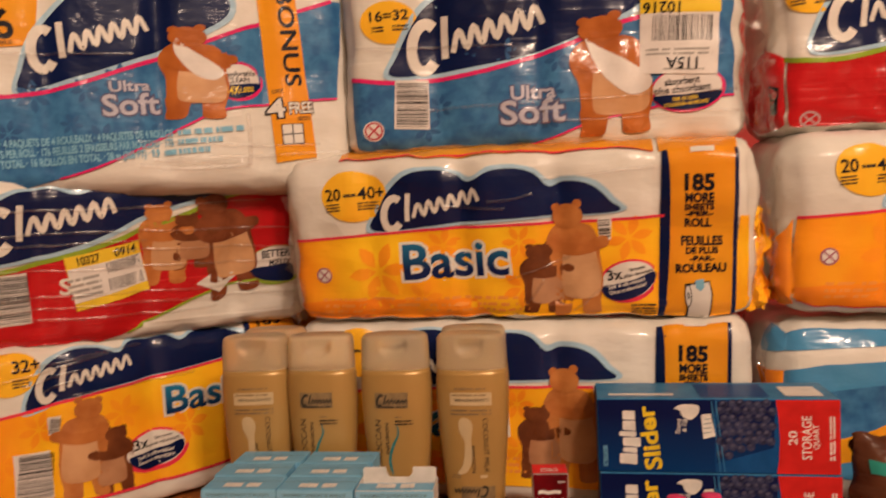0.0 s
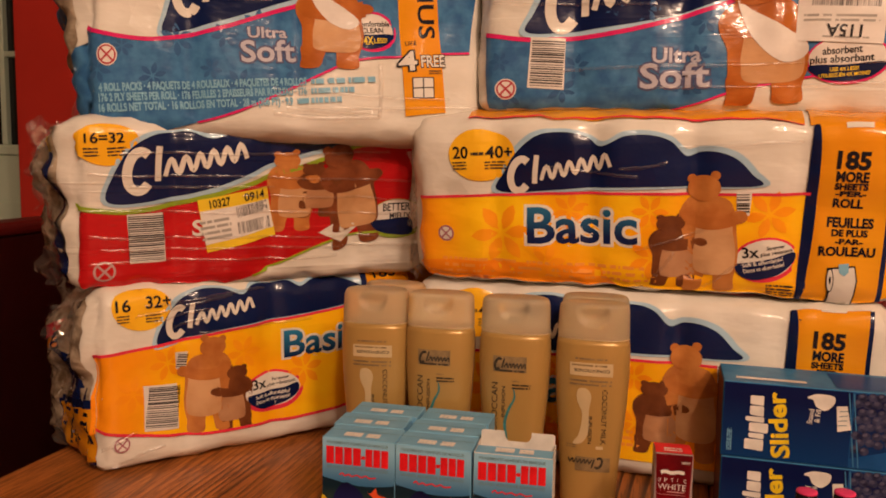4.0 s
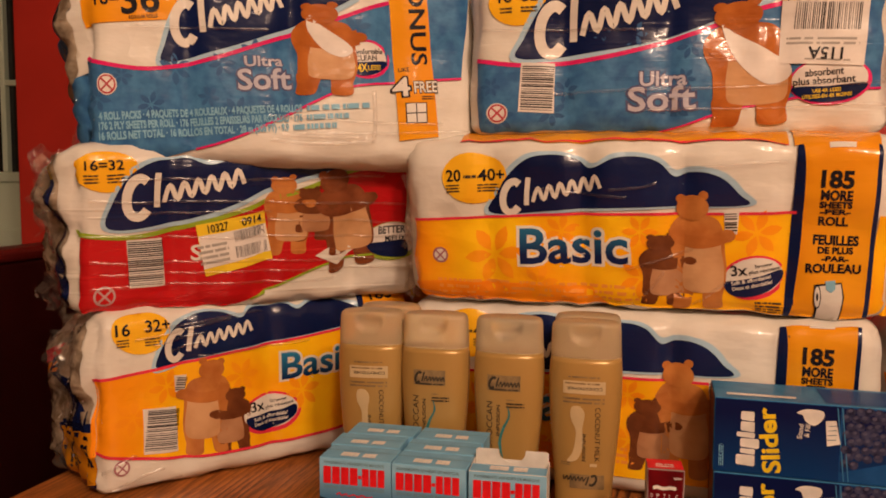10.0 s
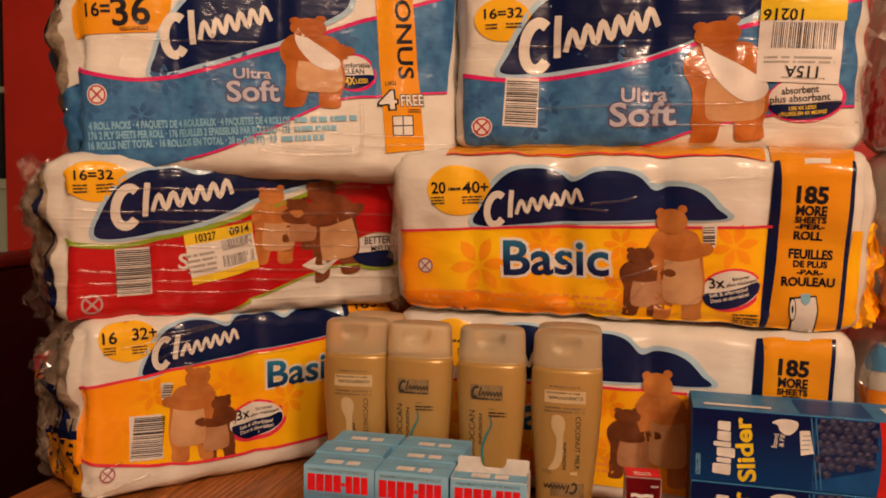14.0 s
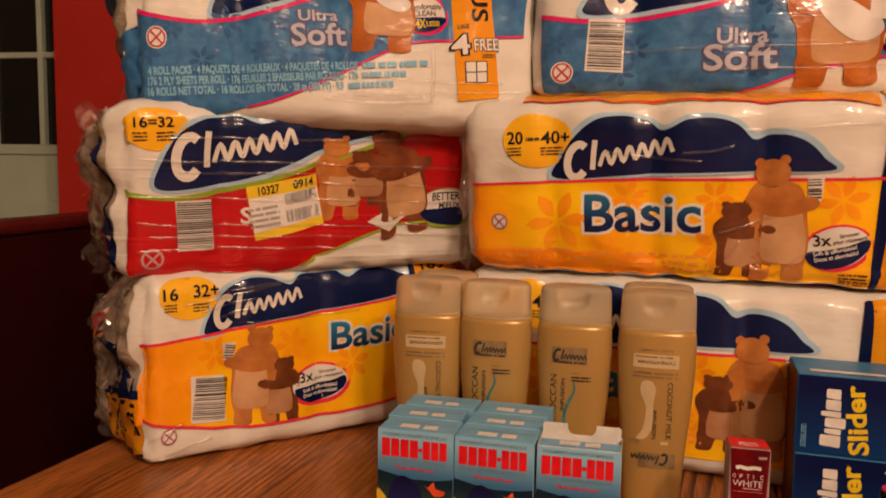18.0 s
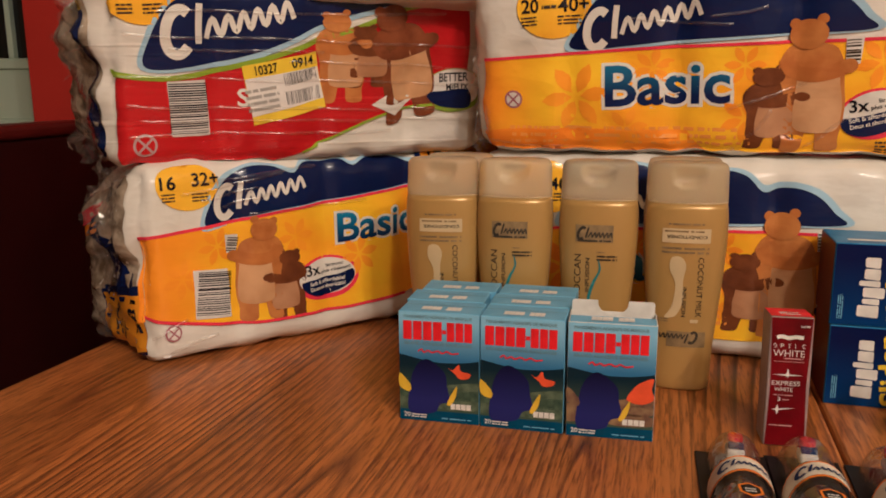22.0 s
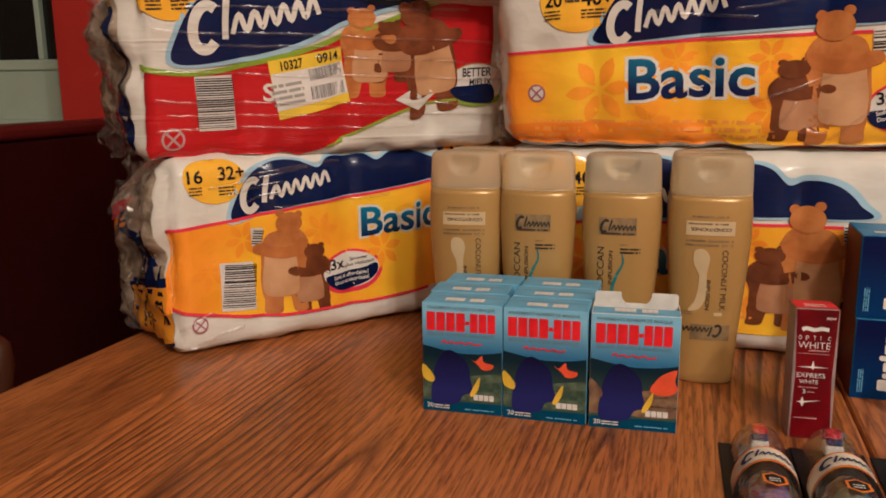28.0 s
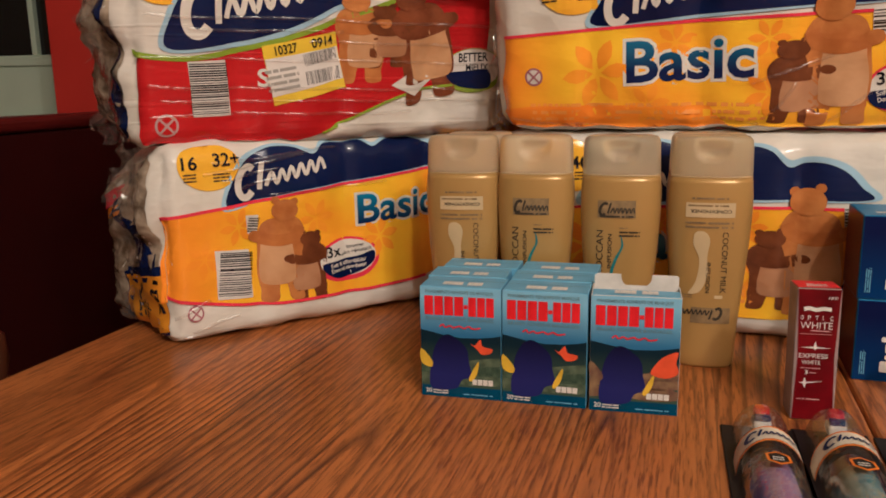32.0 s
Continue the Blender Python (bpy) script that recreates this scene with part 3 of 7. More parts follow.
    def flap(self, side, z0, z1, reach, seed, depth=0.05, material=None):
        """Crumpled loose film standing off an end of the pack."""
        bm, rows = bmesh.new(), []
        m, n = max(8, round((z1 - z0) / 0.006)), 9
        x0 = 0.012 if side < 0 else self.W - 0.012
        for i in range(m + 1):
            z, row = z0 + (z1 - z0) * i / m, []
            edge = reach * (0.62 + 0.5 * noise.noise(Vector((z * 22, seed, 0))) + 0.28 * noise.noise(Vector((z * 70, seed, 3))))
            for j in range(n + 1):
                t = j / n
                y = depth + 0.022 * t * noise.noise(Vector((z * 30, t * 2, seed))) + 0.012 * noise.noise(Vector((z * 80, t * 5, seed)))
                row.append(bm.verts.new((x0 + side * (edge * t + 0.006 * t * noise.noise(Vector((z * 60, t * 6, seed + 9)))), y, z + 0.012 * t * noise.noise(Vector((z * 40, t * 3, seed + 5))))))
            rows.append(row)
        for a, b in zip(rows, rows[1:]):
            for j in range(n):
                bm.faces.new((a[j], a[j + 1], b[j + 1], b[j]))
        return part("loose_film", bm, material or FILM, self.ob, "crumpled printed film at the pack's end" if material else "crumpled clear film at the pack's end")


# ---- the room ----
def structure(name, bm, material, label, category, parent=None):
    ob = part(name, bm, material, parent)
    return tagged(ob, label, category, "", "structure")


structure("floor", box(-3.5, 2.7, -2.3, 2.7, -0.1, 0.0), CARPET, "brown carpeted dining room floor", "floor")
structure("ceiling", box(-3.5, 2.7, -2.3, 2.7, 2.69, 2.79), CEIL, "plain white painted ceiling", "ceiling")
structure("wall_north", joined(box(-3.5, -2.29, 2.55, 2.7, 0, 2.69), box(-1.385, 2.7, 2.55, 2.7, 0, 2.69), box(-2.29, -1.385, 2.55, 2.7, 2.09, 2.69)), RED_WALL, "red painted wall with a door opening", "wall")
structure("wall_south", box(-3.5, 2.7, -2.3, -2.15, 0, 2.69), TAN_WALL, "plain tan painted wall", "wall")
structure("wall_east", box(2.55, 2.7, -2.15, 2.55, 0, 2.69), TAN_WALL, "plain tan painted wall", "wall")
structure("wall_west", box(-3.5, -3.35, -2.15, 2.55, 0, 2.69), TAN_WALL, "plain tan painted wall", "wall")
structure("wall_partition", box(-1.545, 2.55, 2.1, 2.2, 0, 2.69, 0.004), RED_WALL, "bright red painted partition wall", "wall")

# half-height dark panelled back along the table's far side
bench = thing("bench", pose(-1.10, 0.2, 0), "dark maroon high-backed wooden bench beside the table", "bench")
part("back_panel", box(-0.05, 0, 0, 1.88, 0.02, 0.945, 0.006), MAROON, bench)
part("top_rail", box(-0.062, 0.012, 0, 1.88, 0.945, 0.972, 0.01, 3), plain("maroon_rail_paint", (0.11, 0.010, 0.008), None, 0.4, 8, 0.08), bench)
part("seat", box(0.002, 0.26, 0.05, 1.83, 0.40, 0.44, 0.012), MAROON, bench)
for y in (0.1, 0.9, 1.76):
    part("leg", box(0.20, 0.24, y, y + 0.04, 0, 0.40, 0.004), MAROON, bench)

# door with nine panes
door = thing("door_1", pose(-2.27, 2.56, 0.01), "cream painted door with nine dark glass panes", "door", kind="structure")
WX, WZ, PW, PH, MU = 0.142, 1.125, 0.172, 0.292, 0.02
part("stile", box(0, WX, 0, 0.045, 0, 2.06, 0.003), DOOR_PAINT, door)
part("stile", box(WX + 3 * PW + 2 * MU, 0.865, 0, 0.045, 0, 2.06, 0.003), DOOR_PAINT, door)
part("rail", box(WX, WX + 3 * PW + 2 * MU, 0.001, 0.044, 0, WZ, 0.003), DOOR_PAINT, door)
part("rail", box(WX, WX + 3 * PW + 2 * MU, 0.001, 0.044, WZ + 3 * PH + 2 * MU, 2.06, 0.003), DOOR_PAINT, door)
for i in (1, 2):
    x = WX + i * PW + (i - 1) * MU
    part("muntin", box(x, x + MU, -0.004, 0.04, WZ, WZ + 3 * PH + 2 * MU, 0.004), DOOR_PAINT, door)
    z = WZ + i * PH + (i - 1) * MU
    part("muntin", box(WX, WX + 3 * PW + 2 * MU, -0.002, 0.038, z, z + MU, 0.004), DOOR_PAINT, door)
for i in range(3):
    for j in range(3):
        x, z = WX + i * (PW + MU), WZ + j * (PH + MU)
        part("pane", box(x, x + PW, 0.018, 0.024, z, z + PH), NIGHT, door)
part("window_sill", box(WX - 0.025, WX + 3 * PW + 2 * MU + 0.025, -0.012, 0.0, WZ - 0.035, WZ - 0.005, 0.004), DOOR_PAINT, door)
for x0, x1, z0, z1 in ((0.13, 0.40, 0.20, 0.93), (0.47, 0.74, 0.20, 0.93)):
    part("panel", box(x0, x1, -0.008, 0.0, z0, z1, 0.007), DOOR_PAINT, door)
for z in (1.07, 1.215):
    knob = lathe([(0.004, 0), (0.032, 0.001), (0.033, 0.006), (0.013, 0.010), (0.012, 0.030), (0.024, 0.036), (0.029, 0.050), (0.026, 0.062), (0.010, 0.068)] if z < 1.1 else [(0.004, 0), (0.03, 0.001), (0.03, 0.012), (0.022, 0.018), (0.006, 0.019)])
    bmesh.ops.rotate(knob, verts=knob.verts[:], matrix=Matrix.Rotation(radians(90), 3, "X"))
    bmesh.ops.translate(knob, verts=knob.verts[:], vec=(0.075, -0.001, z))
    part("door_knob" if z < 1.1 else "deadbolt", knob, BRASS, door, "polished brass", True)

# chandelier over the table
pendant = thing("chandelier", pose(*LAMP), "brass chandelier with three lit frosted bulbs", "lamp")
shade_mat, st, sp = nodes_of("lit_frosted_glass")
sp.inputs["Emission Color"].default_value, sp.inputs["Emission Strength"].default_value = (1.0, 0.66, 0.36, 1), 6.0
part("canopy", lathe([(0.05, 0.36), (0.06, 0.365), (0.06, 0.379)]), BRASS, pendant, smooth=True)
part("stem", lathe([(0.02, 0.05), (0.03, 0.07), (0.03, 0.10), (0.007, 0.12), (0.007, 0.362)], 14), BRASS, pendant, smooth=True)
for bulb_at in BULBS:
    away = Vector((bulb_at[0], bulb_at[1], 0))
    arm = box(0, away.length, -0.006, 0.006, 0.07, 0.082, 0.004)
    bmesh.ops.rotate(arm, verts=arm.verts[:], matrix=Matrix.Rotation(math.atan2(away.y, away.x), 3, "Z"))
    arm = part("arm", arm, BRASS, pendant)
    for name, profile, material in (("socket", [(0.022, 0.040), (0.024, 0.05), (0.012, 0.075)], BRASS), ("bulb", [(0.004, -0.055), (0.03, -0.045), (0.042, -0.01), (0.034, 0.02), (0.016, 0.045)], shade_mat)):
        form = lathe(profile, 20)
        bmesh.ops.translate(form, verts=form.verts[:], vec=away)
        piece = part(name, form, material, arm, "lit warm bulb" if name == "bulb" else "", True)
        piece.visible_shadow = name != "bulb"

# wooden chair pushed in at the table's side
CHAIR_WOOD = plain("reddish_chair_wood", (0.075, 0.022, 0.008), (0.05, 0.015, 0.006), 0.4, 30, 0.1, stretch=(1, 1, 0.1))
chair = thing("chair", pose(-0.788, 0.55, -0.0), "reddish wooden chair tucked beside the table", "chair")
part("seat", box(0.0, 0.36, 0.0, 0.40, 0.43, 0.455, 0.01, 3), CHAIR_WOOD, chair)
for y in (0.0, 0.365):
    post = lathe([(0.014, 0), (0.018, 0.03), (0.019, 0.42), (0.021, 0.47), (0.015, 0.53), (0.019, 0.62), (0.013, 0.68), (0.018, 0.705), (0.016, 0.735), (0.006, 0.745)], 16)
    bmesh.ops.translate(post, verts=post.verts[:], vec=(-0.002, y + 0.018, 0))
    part("back_post", post, CHAIR_WOOD, chair, smooth=True)
    leg = lathe([(0.014, 0), (0.018, 0.03), (0.022, 0.3), (0.018, 0.43)], 14)
    bmesh.ops.translate(leg, verts=leg.verts[:], vec=(0.33, y + 0.018, 0))
    part("leg", leg, CHAIR_WOOD, chair, smooth=True)
for z in (0.54, 0.65):
    part("back_rail", box(-0.010, 0.006, 0.03, 0.37, z, z + 0.05, 0.004), CHAIR_WOOD, chair)

# table
table = thing("dining_table", pose(-0.624, 0.86, 0, 0, 0, -6.0), "stained oak dining table with a leaf joint", "table")
SEAM = 0.7455
part("table_leaf", box(0, SEAM - 0.0008, -1.15, 0.75, TOP - 0.028, TOP, 0.0035), OAK, table)
part("table_leaf", box(SEAM + 0.0008, SEAM + 0.75, -1.15, 0.75, TOP - 0.028, TOP, 0.0035), OAK, table)
part("apron", box(0.06, SEAM + 0.69, -1.08, -1.055, TOP - 0.12, TOP - 0.028), OAK, table)
part("apron", box(0.06, SEAM + 0.69, 0.655, 0.68, TOP - 0.12, TOP - 0.028), OAK, table)
for x in (0.06, SEAM + 0.62):
    for y in (-1.08, 0.61):
        leg = lathe([(0.018, 0), (0.024, 0.02), (0.022, 0.2), (0.034, 0.42), (0.028, 0.5), (0.036, 0.58), (0.036, TOP - 0.028)], 18)
        bmesh.ops.translate(leg, verts=leg.verts[:], vec=(x + 0.035, y + 0.035, 0))
        part("leg", leg, OAK, table, smooth=True)

# ---- toilet paper packs ----
STACK = "stacked toilet paper packs"
PACK_A = Pack(pose(-0.522, 0.8634, TOP, 0, 0, 44.3), 0.42, 0.212, 0.20, "white and orange wrapped toilet paper pack standing on the table", STACK, 4, 1, 0.028, skew=0.05, lead=0.009)
PACK_A.poly("print_field", "orange", 1, [(-0.0079, 0.1333), (0.0324, 0.1371), (0.0748, 0.1411), (0.1395, 0.1479), (0.2095, 0.1547), (0.3009, 0.1639), (0.3996, 0.1744), (0.3984, 0.0751), (0.3158, 0.0355), (0.2214, 0.0313), (0.1362, 0.0309), (0.0714, 0.0376), (-0.0052, 0.0541)])
PACK_A.stroke("trim_line", "pink", 3, 0.0033, [(-0.0079, 0.1333), (0.0324, 0.1371), (0.0748, 0.1411), (0.1395, 0.1479), (0.2095, 0.1547), (0.3009, 0.1639), (0.3996, 0.1744)])
PACK_A.stroke("trim_line", "pink", 3, 0.0034, [(-0.0052, 0.0541), (0.0714, 0.0376), (0.1362, 0.0309), (0.2214, 0.0313), (0.3158, 0.0355)])
PACK_A.flower("petal", 2, (0.1739, 0.1201), 0.0220, 6)
PACK_A.flower("petal", 2, (0.2516, 0.0917), 0.0246, 14)
PACK_A.flower("petal", 2, (0.0847, 0.1196), 0.0209, 10)
PACK_A.flower("petal", 2, (0.047, 0.0891), 0.0217, 20)
PACK_A.ell("badge", "yellow", 1, (0.0579, 0.1859), 0.0315, 0.0263, -7)
PACK_A.txt("badge_text", "ink", 3, "16", (0.031, 0.1821), 0.0147, 0.0124, 0.4)
PACK_A.txt("badge_text", "ink", 3, "32+", (0.0627, 0.184), 0.0266, 0.0126, 1.7)
PACK_A.bars("fine_print", "ink2", 3, "1x3", (0.0317, 0.1696), 0.0136, 0.0099, 0.8)
PACK_A.bars("fine_print", "ink2", 3, "1x3", (0.0621, 0.1683), 0.0173, 0.0101, 1.3)
PACK_A.spl("cloud_edge", "sky", 1, [(0.0691, 0.138), (0.0769, 0.169), (0.092, 0.1916), (0.118, 0.2058), (0.1478, 0.2055), (0.1736, 0.1963), (0.1837, 0.2089), (0.2073, 0.2149), (0.2329, 0.2127), (0.2477, 0.2023), (0.2632, 0.2122), (0.2867, 0.2152), (0.3106, 0.2103), (0.3351, 0.1964), (0.3601, 0.1731), (0.2856, 0.1606), (0.2392, 0.156), (0.1668, 0.1491), (0.1064, 0.1425)])
PACK_A.spl("cloud", "navy", 2, [(0.0736, 0.1425), (0.0812, 0.1672), (0.0956, 0.1873), (0.1198, 0.201), (0.1477, 0.2009), (0.1727, 0.191), (0.1856, 0.2032), (0.2079, 0.2101), (0.2313, 0.208), (0.2468, 0.196), (0.2646, 0.2064), (0.2866, 0.2094), (0.3089, 0.2046), (0.3267, 0.1928), (0.3499, 0.1749), (0.2857, 0.1649), (0.2393, 0.1602), (0.1669, 0.1531), (0.1065, 0.1464)])
PACK_A.mark("brand_mark", "script", 3, "x", (0.0876, 0.1515), 0.1028, 0.0257, 11.3)
PACK_A.txt("word_edge", "script", 2, "+Basic", (0.2269, 0.1083), 0.1028, 0.0322, 2.3)
PACK_A.txt("word", "bluegrad_high", 3, "Basic", (0.2269, 0.1083), 0.1028, 0.0322, 2.3)
PACK_A.poly("barcode", "pale", 3, [(0.058, 0.0969), (0.0953, 0.0944), (0.0969, 0.0415), (0.0587, 0.0441)])
PACK_A.bars("barcode_line", "ink", 4, "h20", (0.0594, 0.0472), 0.0359, 0.0486, -5.3)
PACK_A.figure("bear_dark", 2, (0.1608, 0.0293), (0.1615, 0.1078), 0.0229, True)
PACK_A.figure("bear_tan", 3, (0.1282, 0.0343), (0.1321, 0.1473), 0.0275, True)
PACK_A.poly("slate", "pale", 3, [(0.0933, 0.1307), (0.108, 0.1298), (0.1067, 0.109), (0.0952, 0.1108)])
PACK_A.bars("slate_keys", "ink2", 4, "h6", (0.0946, 0.1122), 0.0122, 0.0169, -8.9)
PACK_A.ell("oval_badge", "pink", 2, (0.2097, 0.0688), 0.0394, 0.0252, 4)
PACK_A.ell("oval_badge", "script", 3, (0.2097, 0.0702), 0.0348, 0.0210, 4)
PACK_A.spl("oval_badge", "navy", 4, [(0.1786, 0.0659), (0.2002, 0.069), (0.2223, 0.0716), (0.2412, 0.0762), (0.2409, 0.0634), (0.2219, 0.0525), (0.1997, 0.0481), (0.1826, 0.0555)])
PACK_A.txt("badge_text", "ink", 4, "3x", (0.1845, 0.0731), 0.0173, 0.0118, 4.3)
PACK_A.lines("badge_text", "ink", 4, ["Stronger", "plus r\u00e9sistant"], (0.2040, 0.0738), 0.0350, 0.0115, 7.6)
PACK_A.lines("badge_text", "script", 5, ["Soft & affordable!", "Doux et abordable!"], (0.1884, 0.0552), 0.0430, 0.0125, 5.4)
PACK_A.ell("round_symbol", "symbol", 3, (0.0341, 0.0339), 0.0085, 0.0089, -12)
PACK_A.stroke("symbol_cross", "symbol", 5, 0.0017, [(0.0289, 0.0284), (0.0394, 0.0393)])
PACK_A.stroke("symbol_cross", "symbol", 5, 0.0017, [(0.0289, 0.0393), (0.0394, 0.0284)])
PACK_A.ell("round_symbol", "pale", 4, (0.0341, 0.0339), 0.0067, 0.0070, -12)
PACK_A.poly("strip_edge", "navy", 5, [(0.3312, 0.2115), (0.4064, 0.219), (0.4056, 0.1515), (0.3301, 0.1451)])
PACK_A.poly("strip", "amber", 6, [(0.3387, 0.2131), (0.4046, 0.2199), (0.4038, 0.1517), (0.3376, 0.1457)])
PACK_A.txt("strip_text", "ink", 7, "185", (0.3503, 0.1987), 0.0310, 0.0164, 0.6)
PACK_R = Pack(pose(-0.544, 0.8665, 0.953, 9.0, 0, 38.45), 0.43, 0.191, 0.19, "red and white wrapped toilet paper pack with a yellow price sticker", STACK, 4, 2, 0.026, 1.3, skew=0.09, tight=0.32, lead=0.016)
PACK_R.shift = (0.0015, 0.015)
PACK_S = Pack(pose(-0.53, 0.872, 1.124, -4.0, 0, 24.0), 0.452, 0.269, 0.17, "blue wrapped toilet paper pack with an orange bonus strip", STACK, 4, 3, 0.03, 0.7, skew=0.08, tight=0.0, lead=0.028)
PACK_S.shift = (0.0, 0.019)
PACK_S.poly("print_field", "blue", 1, [(-0.0041, 0.0987), (0.0223, 0.0887), (0.0619, 0.0837), (0.0967, 0.087), (0.1443, 0.0994), (0.1871, 0.115), (0.2183, 0.1268), (0.2694, 0.1459), (0.3351, 0.1714), (0.4239, 0.2021), (0.4378, 0.2028), (0.4245, 0.0854), (0.3595, 0.0806), (0.2933, 0.0721), (0.2544, 0.0553), (0.2098, 0.0325), (0.1663, 0.012), (0.1209, -0.003), (0.085, -0.02), (0.0031, -0.03)])
PACK_S.stroke("trim_line", "magenta", 3, 0.0044, [(-0.0041, 0.0987), (0.0223, 0.0887), (0.0619, 0.0837), (0.0967, 0.087), (0.1443, 0.0994), (0.1871, 0.115), (0.2183, 0.1268), (0.2694, 0.1459), (0.3351, 0.1714), (0.4239, 0.2021)])
PACK_S.stroke("trim_line", "magenta", 3, 0.0026, [(0.1209, -0.003), (0.1663, 0.012), (0.2098, 0.0325), (0.2544, 0.0553), (0.2933, 0.0721), (0.3595, 0.0806), (0.4245, 0.0861)])
PACK_S.poly("corner_flash", "amber", 1, [(-0.0112, 0.1911), (0.1101, 0.204), (0.1038, 0.1393), (0.0574, 0.1344), (-0.0045, 0.1278)])
PACK_S.txt("flash_text", "ink", 3, "16", (0.0194, 0.1497), 0.0136, 0.0144, 5.1)
PACK_S.txt("flash_text", "ink", 3, "=", (0.0351, 0.1498), 0.0092, 0.0132, 6.3)
PACK_S.txt("flash_text", "ink", 3, "36", (0.0474, 0.1419), 0.0382, 0.0302, 6.9)
PACK_S.txt("flash_text", "ink2", 3, "REGULAR ROLLS", (0.0540, 0.1362), 0.0290, 0.0036, 6.9)
PACK_S.spl("cloud_edge", "sky", 1, [(0.0839, 0.0867), (0.0857, 0.1142), (0.097, 0.1482), (0.1165, 0.1767), (0.1469, 0.203), (0.1896, 0.2149), (0.2328, 0.2047), (0.2648, 0.2193), (0.3033, 0.2151), (0.3089, 0.1766), (0.2438, 0.1404), (0.1872, 0.1176), (0.1384, 0.1005)])
PACK_S.spl("cloud", "navy", 2, [(0.0886, 0.0917), (0.0903, 0.1131), (0.1016, 0.1453), (0.1205, 0.1726), (0.1492, 0.1988), (0.1895, 0.2098), (0.2314, 0.1996), (0.2647, 0.2142), (0.2968, 0.2115), (0.3025, 0.1796), (0.2414, 0.1448), (0.1861, 0.1219), (0.1385, 0.1054)])
PACK_S.mark("brand_mark", "script", 3, "x", (0.1033, 0.1166), 0.1225, 0.0338, 19.1)
PACK_S.txt("word_edge", "greyblue", 3, "+Ultra", (0.1743, 0.0909), 0.0414, 0.0112, 3.2)
PACK_S.txt("word", "lilac", 4, "Ultra", (0.1743, 0.0909), 0.0414, 0.0112, 3.2)
PACK_S.txt("word_edge", "greyblue", 3, "+Soft", (0.1676, 0.0645), 0.0575, 0.0225, 3.6)
PACK_S.txt("word", "lilac", 4, "Soft", (0.1676, 0.0645), 0.0575, 0.0225, 3.6)
PACK_S.figure("bear_orange", 4, (0.2654, 0.0625), (0.2635, 0.1668), 0.0374)
PACK_S.spl("paper_sheet", "pale", 8, [(0.2453, 0.1513), (0.2565, 0.1422), (0.2944, 0.1179), (0.2844, 0.106), (0.2622, 0.1137), (0.2437, 0.1354)])
PACK_S.ell("oval_badge", "magenta", 2, (0.3117, 0.1049), 0.0277, 0.0227, 2)
PACK_S.ell("oval_badge", "pale", 3, (0.3111, 0.1055), 0.0244, 0.0195, 2)
PACK_S.spl("oval_badge", "navy", 4, [(0.2862, 0.0996), (0.3103, 0.1016), (0.3361, 0.1036), (0.3278, 0.0917), (0.3099, 0.0854), (0.2937, 0.0889)])
PACK_S.txt("badge_text", "ink", 4, "Comfortable", (0.2923, 0.1095), 0.0388, 0.0058, 4.6)
PACK_S.txt("badge_text", "ink", 4, "CLEAN", (0.2986, 0.1025), 0.0250, 0.0059, 4.6)
PACK_S.txt("badge_text", "stickery", 5, "4X", (0.3009, 0.0897), 0.0111, 0.0090, 4.6)
PACK_S.txt("badge_text", "stickery", 5, "USE", (0.2899, 0.0912), 0.0095, 0.0054, 5.6)
PACK_S.txt("badge_text", "stickery", 5, "LESS!", (0.3132, 0.0920), 0.0150, 0.0054, 6.9)
for row, wide, low in (("4 ROLL PACKS \u00b7 4 PAQUETS DE 4 ROULEAUX \u00b7 4 PAQUETES DE 4 ROLLOS", 0.215, 0.0268), ("176 2 PLY SHEETS PER ROLL \u00b7 176 FEUILLES 2 EPAISSEURS PAR ROULEAU \u00b7 176", 0.215, 0.0162), ("16 ROLLS NET TOTAL \u00b7 16 ROLLOS EN TOTAL \u00b7 28 m (306 FT) \u00b7 9.9", 0.200, 0.0056)):
    PACK_S.txt("fine_print", "lightblue", 4, "*" + row, (0.0225, low), wide, 0.0078, 4.2)
PACK_S.bars("fine_print", "lightblue", 4, "12x1", (0.242, 0.0432), 0.076, 0.012, 4.2)
PACK_S.bars("fine_print", "lightblue", 4, "12x1", (0.242, 0.0326), 0.050, 0.012, 4.2)
PACK_S.bars("fine_print", "lightblue", 4, "12x1", (0.227, 0.0210), 0.050, 0.012, 4.2)
for fold in ([(0.318, 0.008), (0.320, 0.036), (0.319, 0.068)], [(0.20, 0.010), (0.25, 0.0065), (0.318, 0.009)], [(0.215, 0.016), (0.27, 0.0125), (0.310, 0.014)]):
    PACK_S.crease(fold, 0.005, 0.0028)
PACK_S.ell("round_symbol", "pale", 3, (0.0302, 0.0654), 0.0102, 0.0114, 1)
PACK_S.ell("round_symbol", "symbolr2", 4, (0.0302, 0.0654), 0.0090, 0.0102, 1)
PACK_S.stroke("symbol_cross", "symbolr2", 6, 0.0018, [(0.0246, 0.0591), (0.0358, 0.0718)])
PACK_S.stroke("symbol_cross", "symbolr2", 6, 0.0018, [(0.0246, 0.0718), (0.0358, 0.0591)])
PACK_S.ell("round_symbol", "pale", 5, (0.0302, 0.0654), 0.0073, 0.0084, 1)
PACK_S.poly("strip", "amber", 4, [(0.3364, 0.2235), (0.3793, 0.2261), (0.3959, 0.0165), (0.3491, 0.011)])
PACK_S.txt("strip_text", "ink", 5, "@BONUS", (0.3587, 0.2118), 0.1115, 0.0183, -86.6)
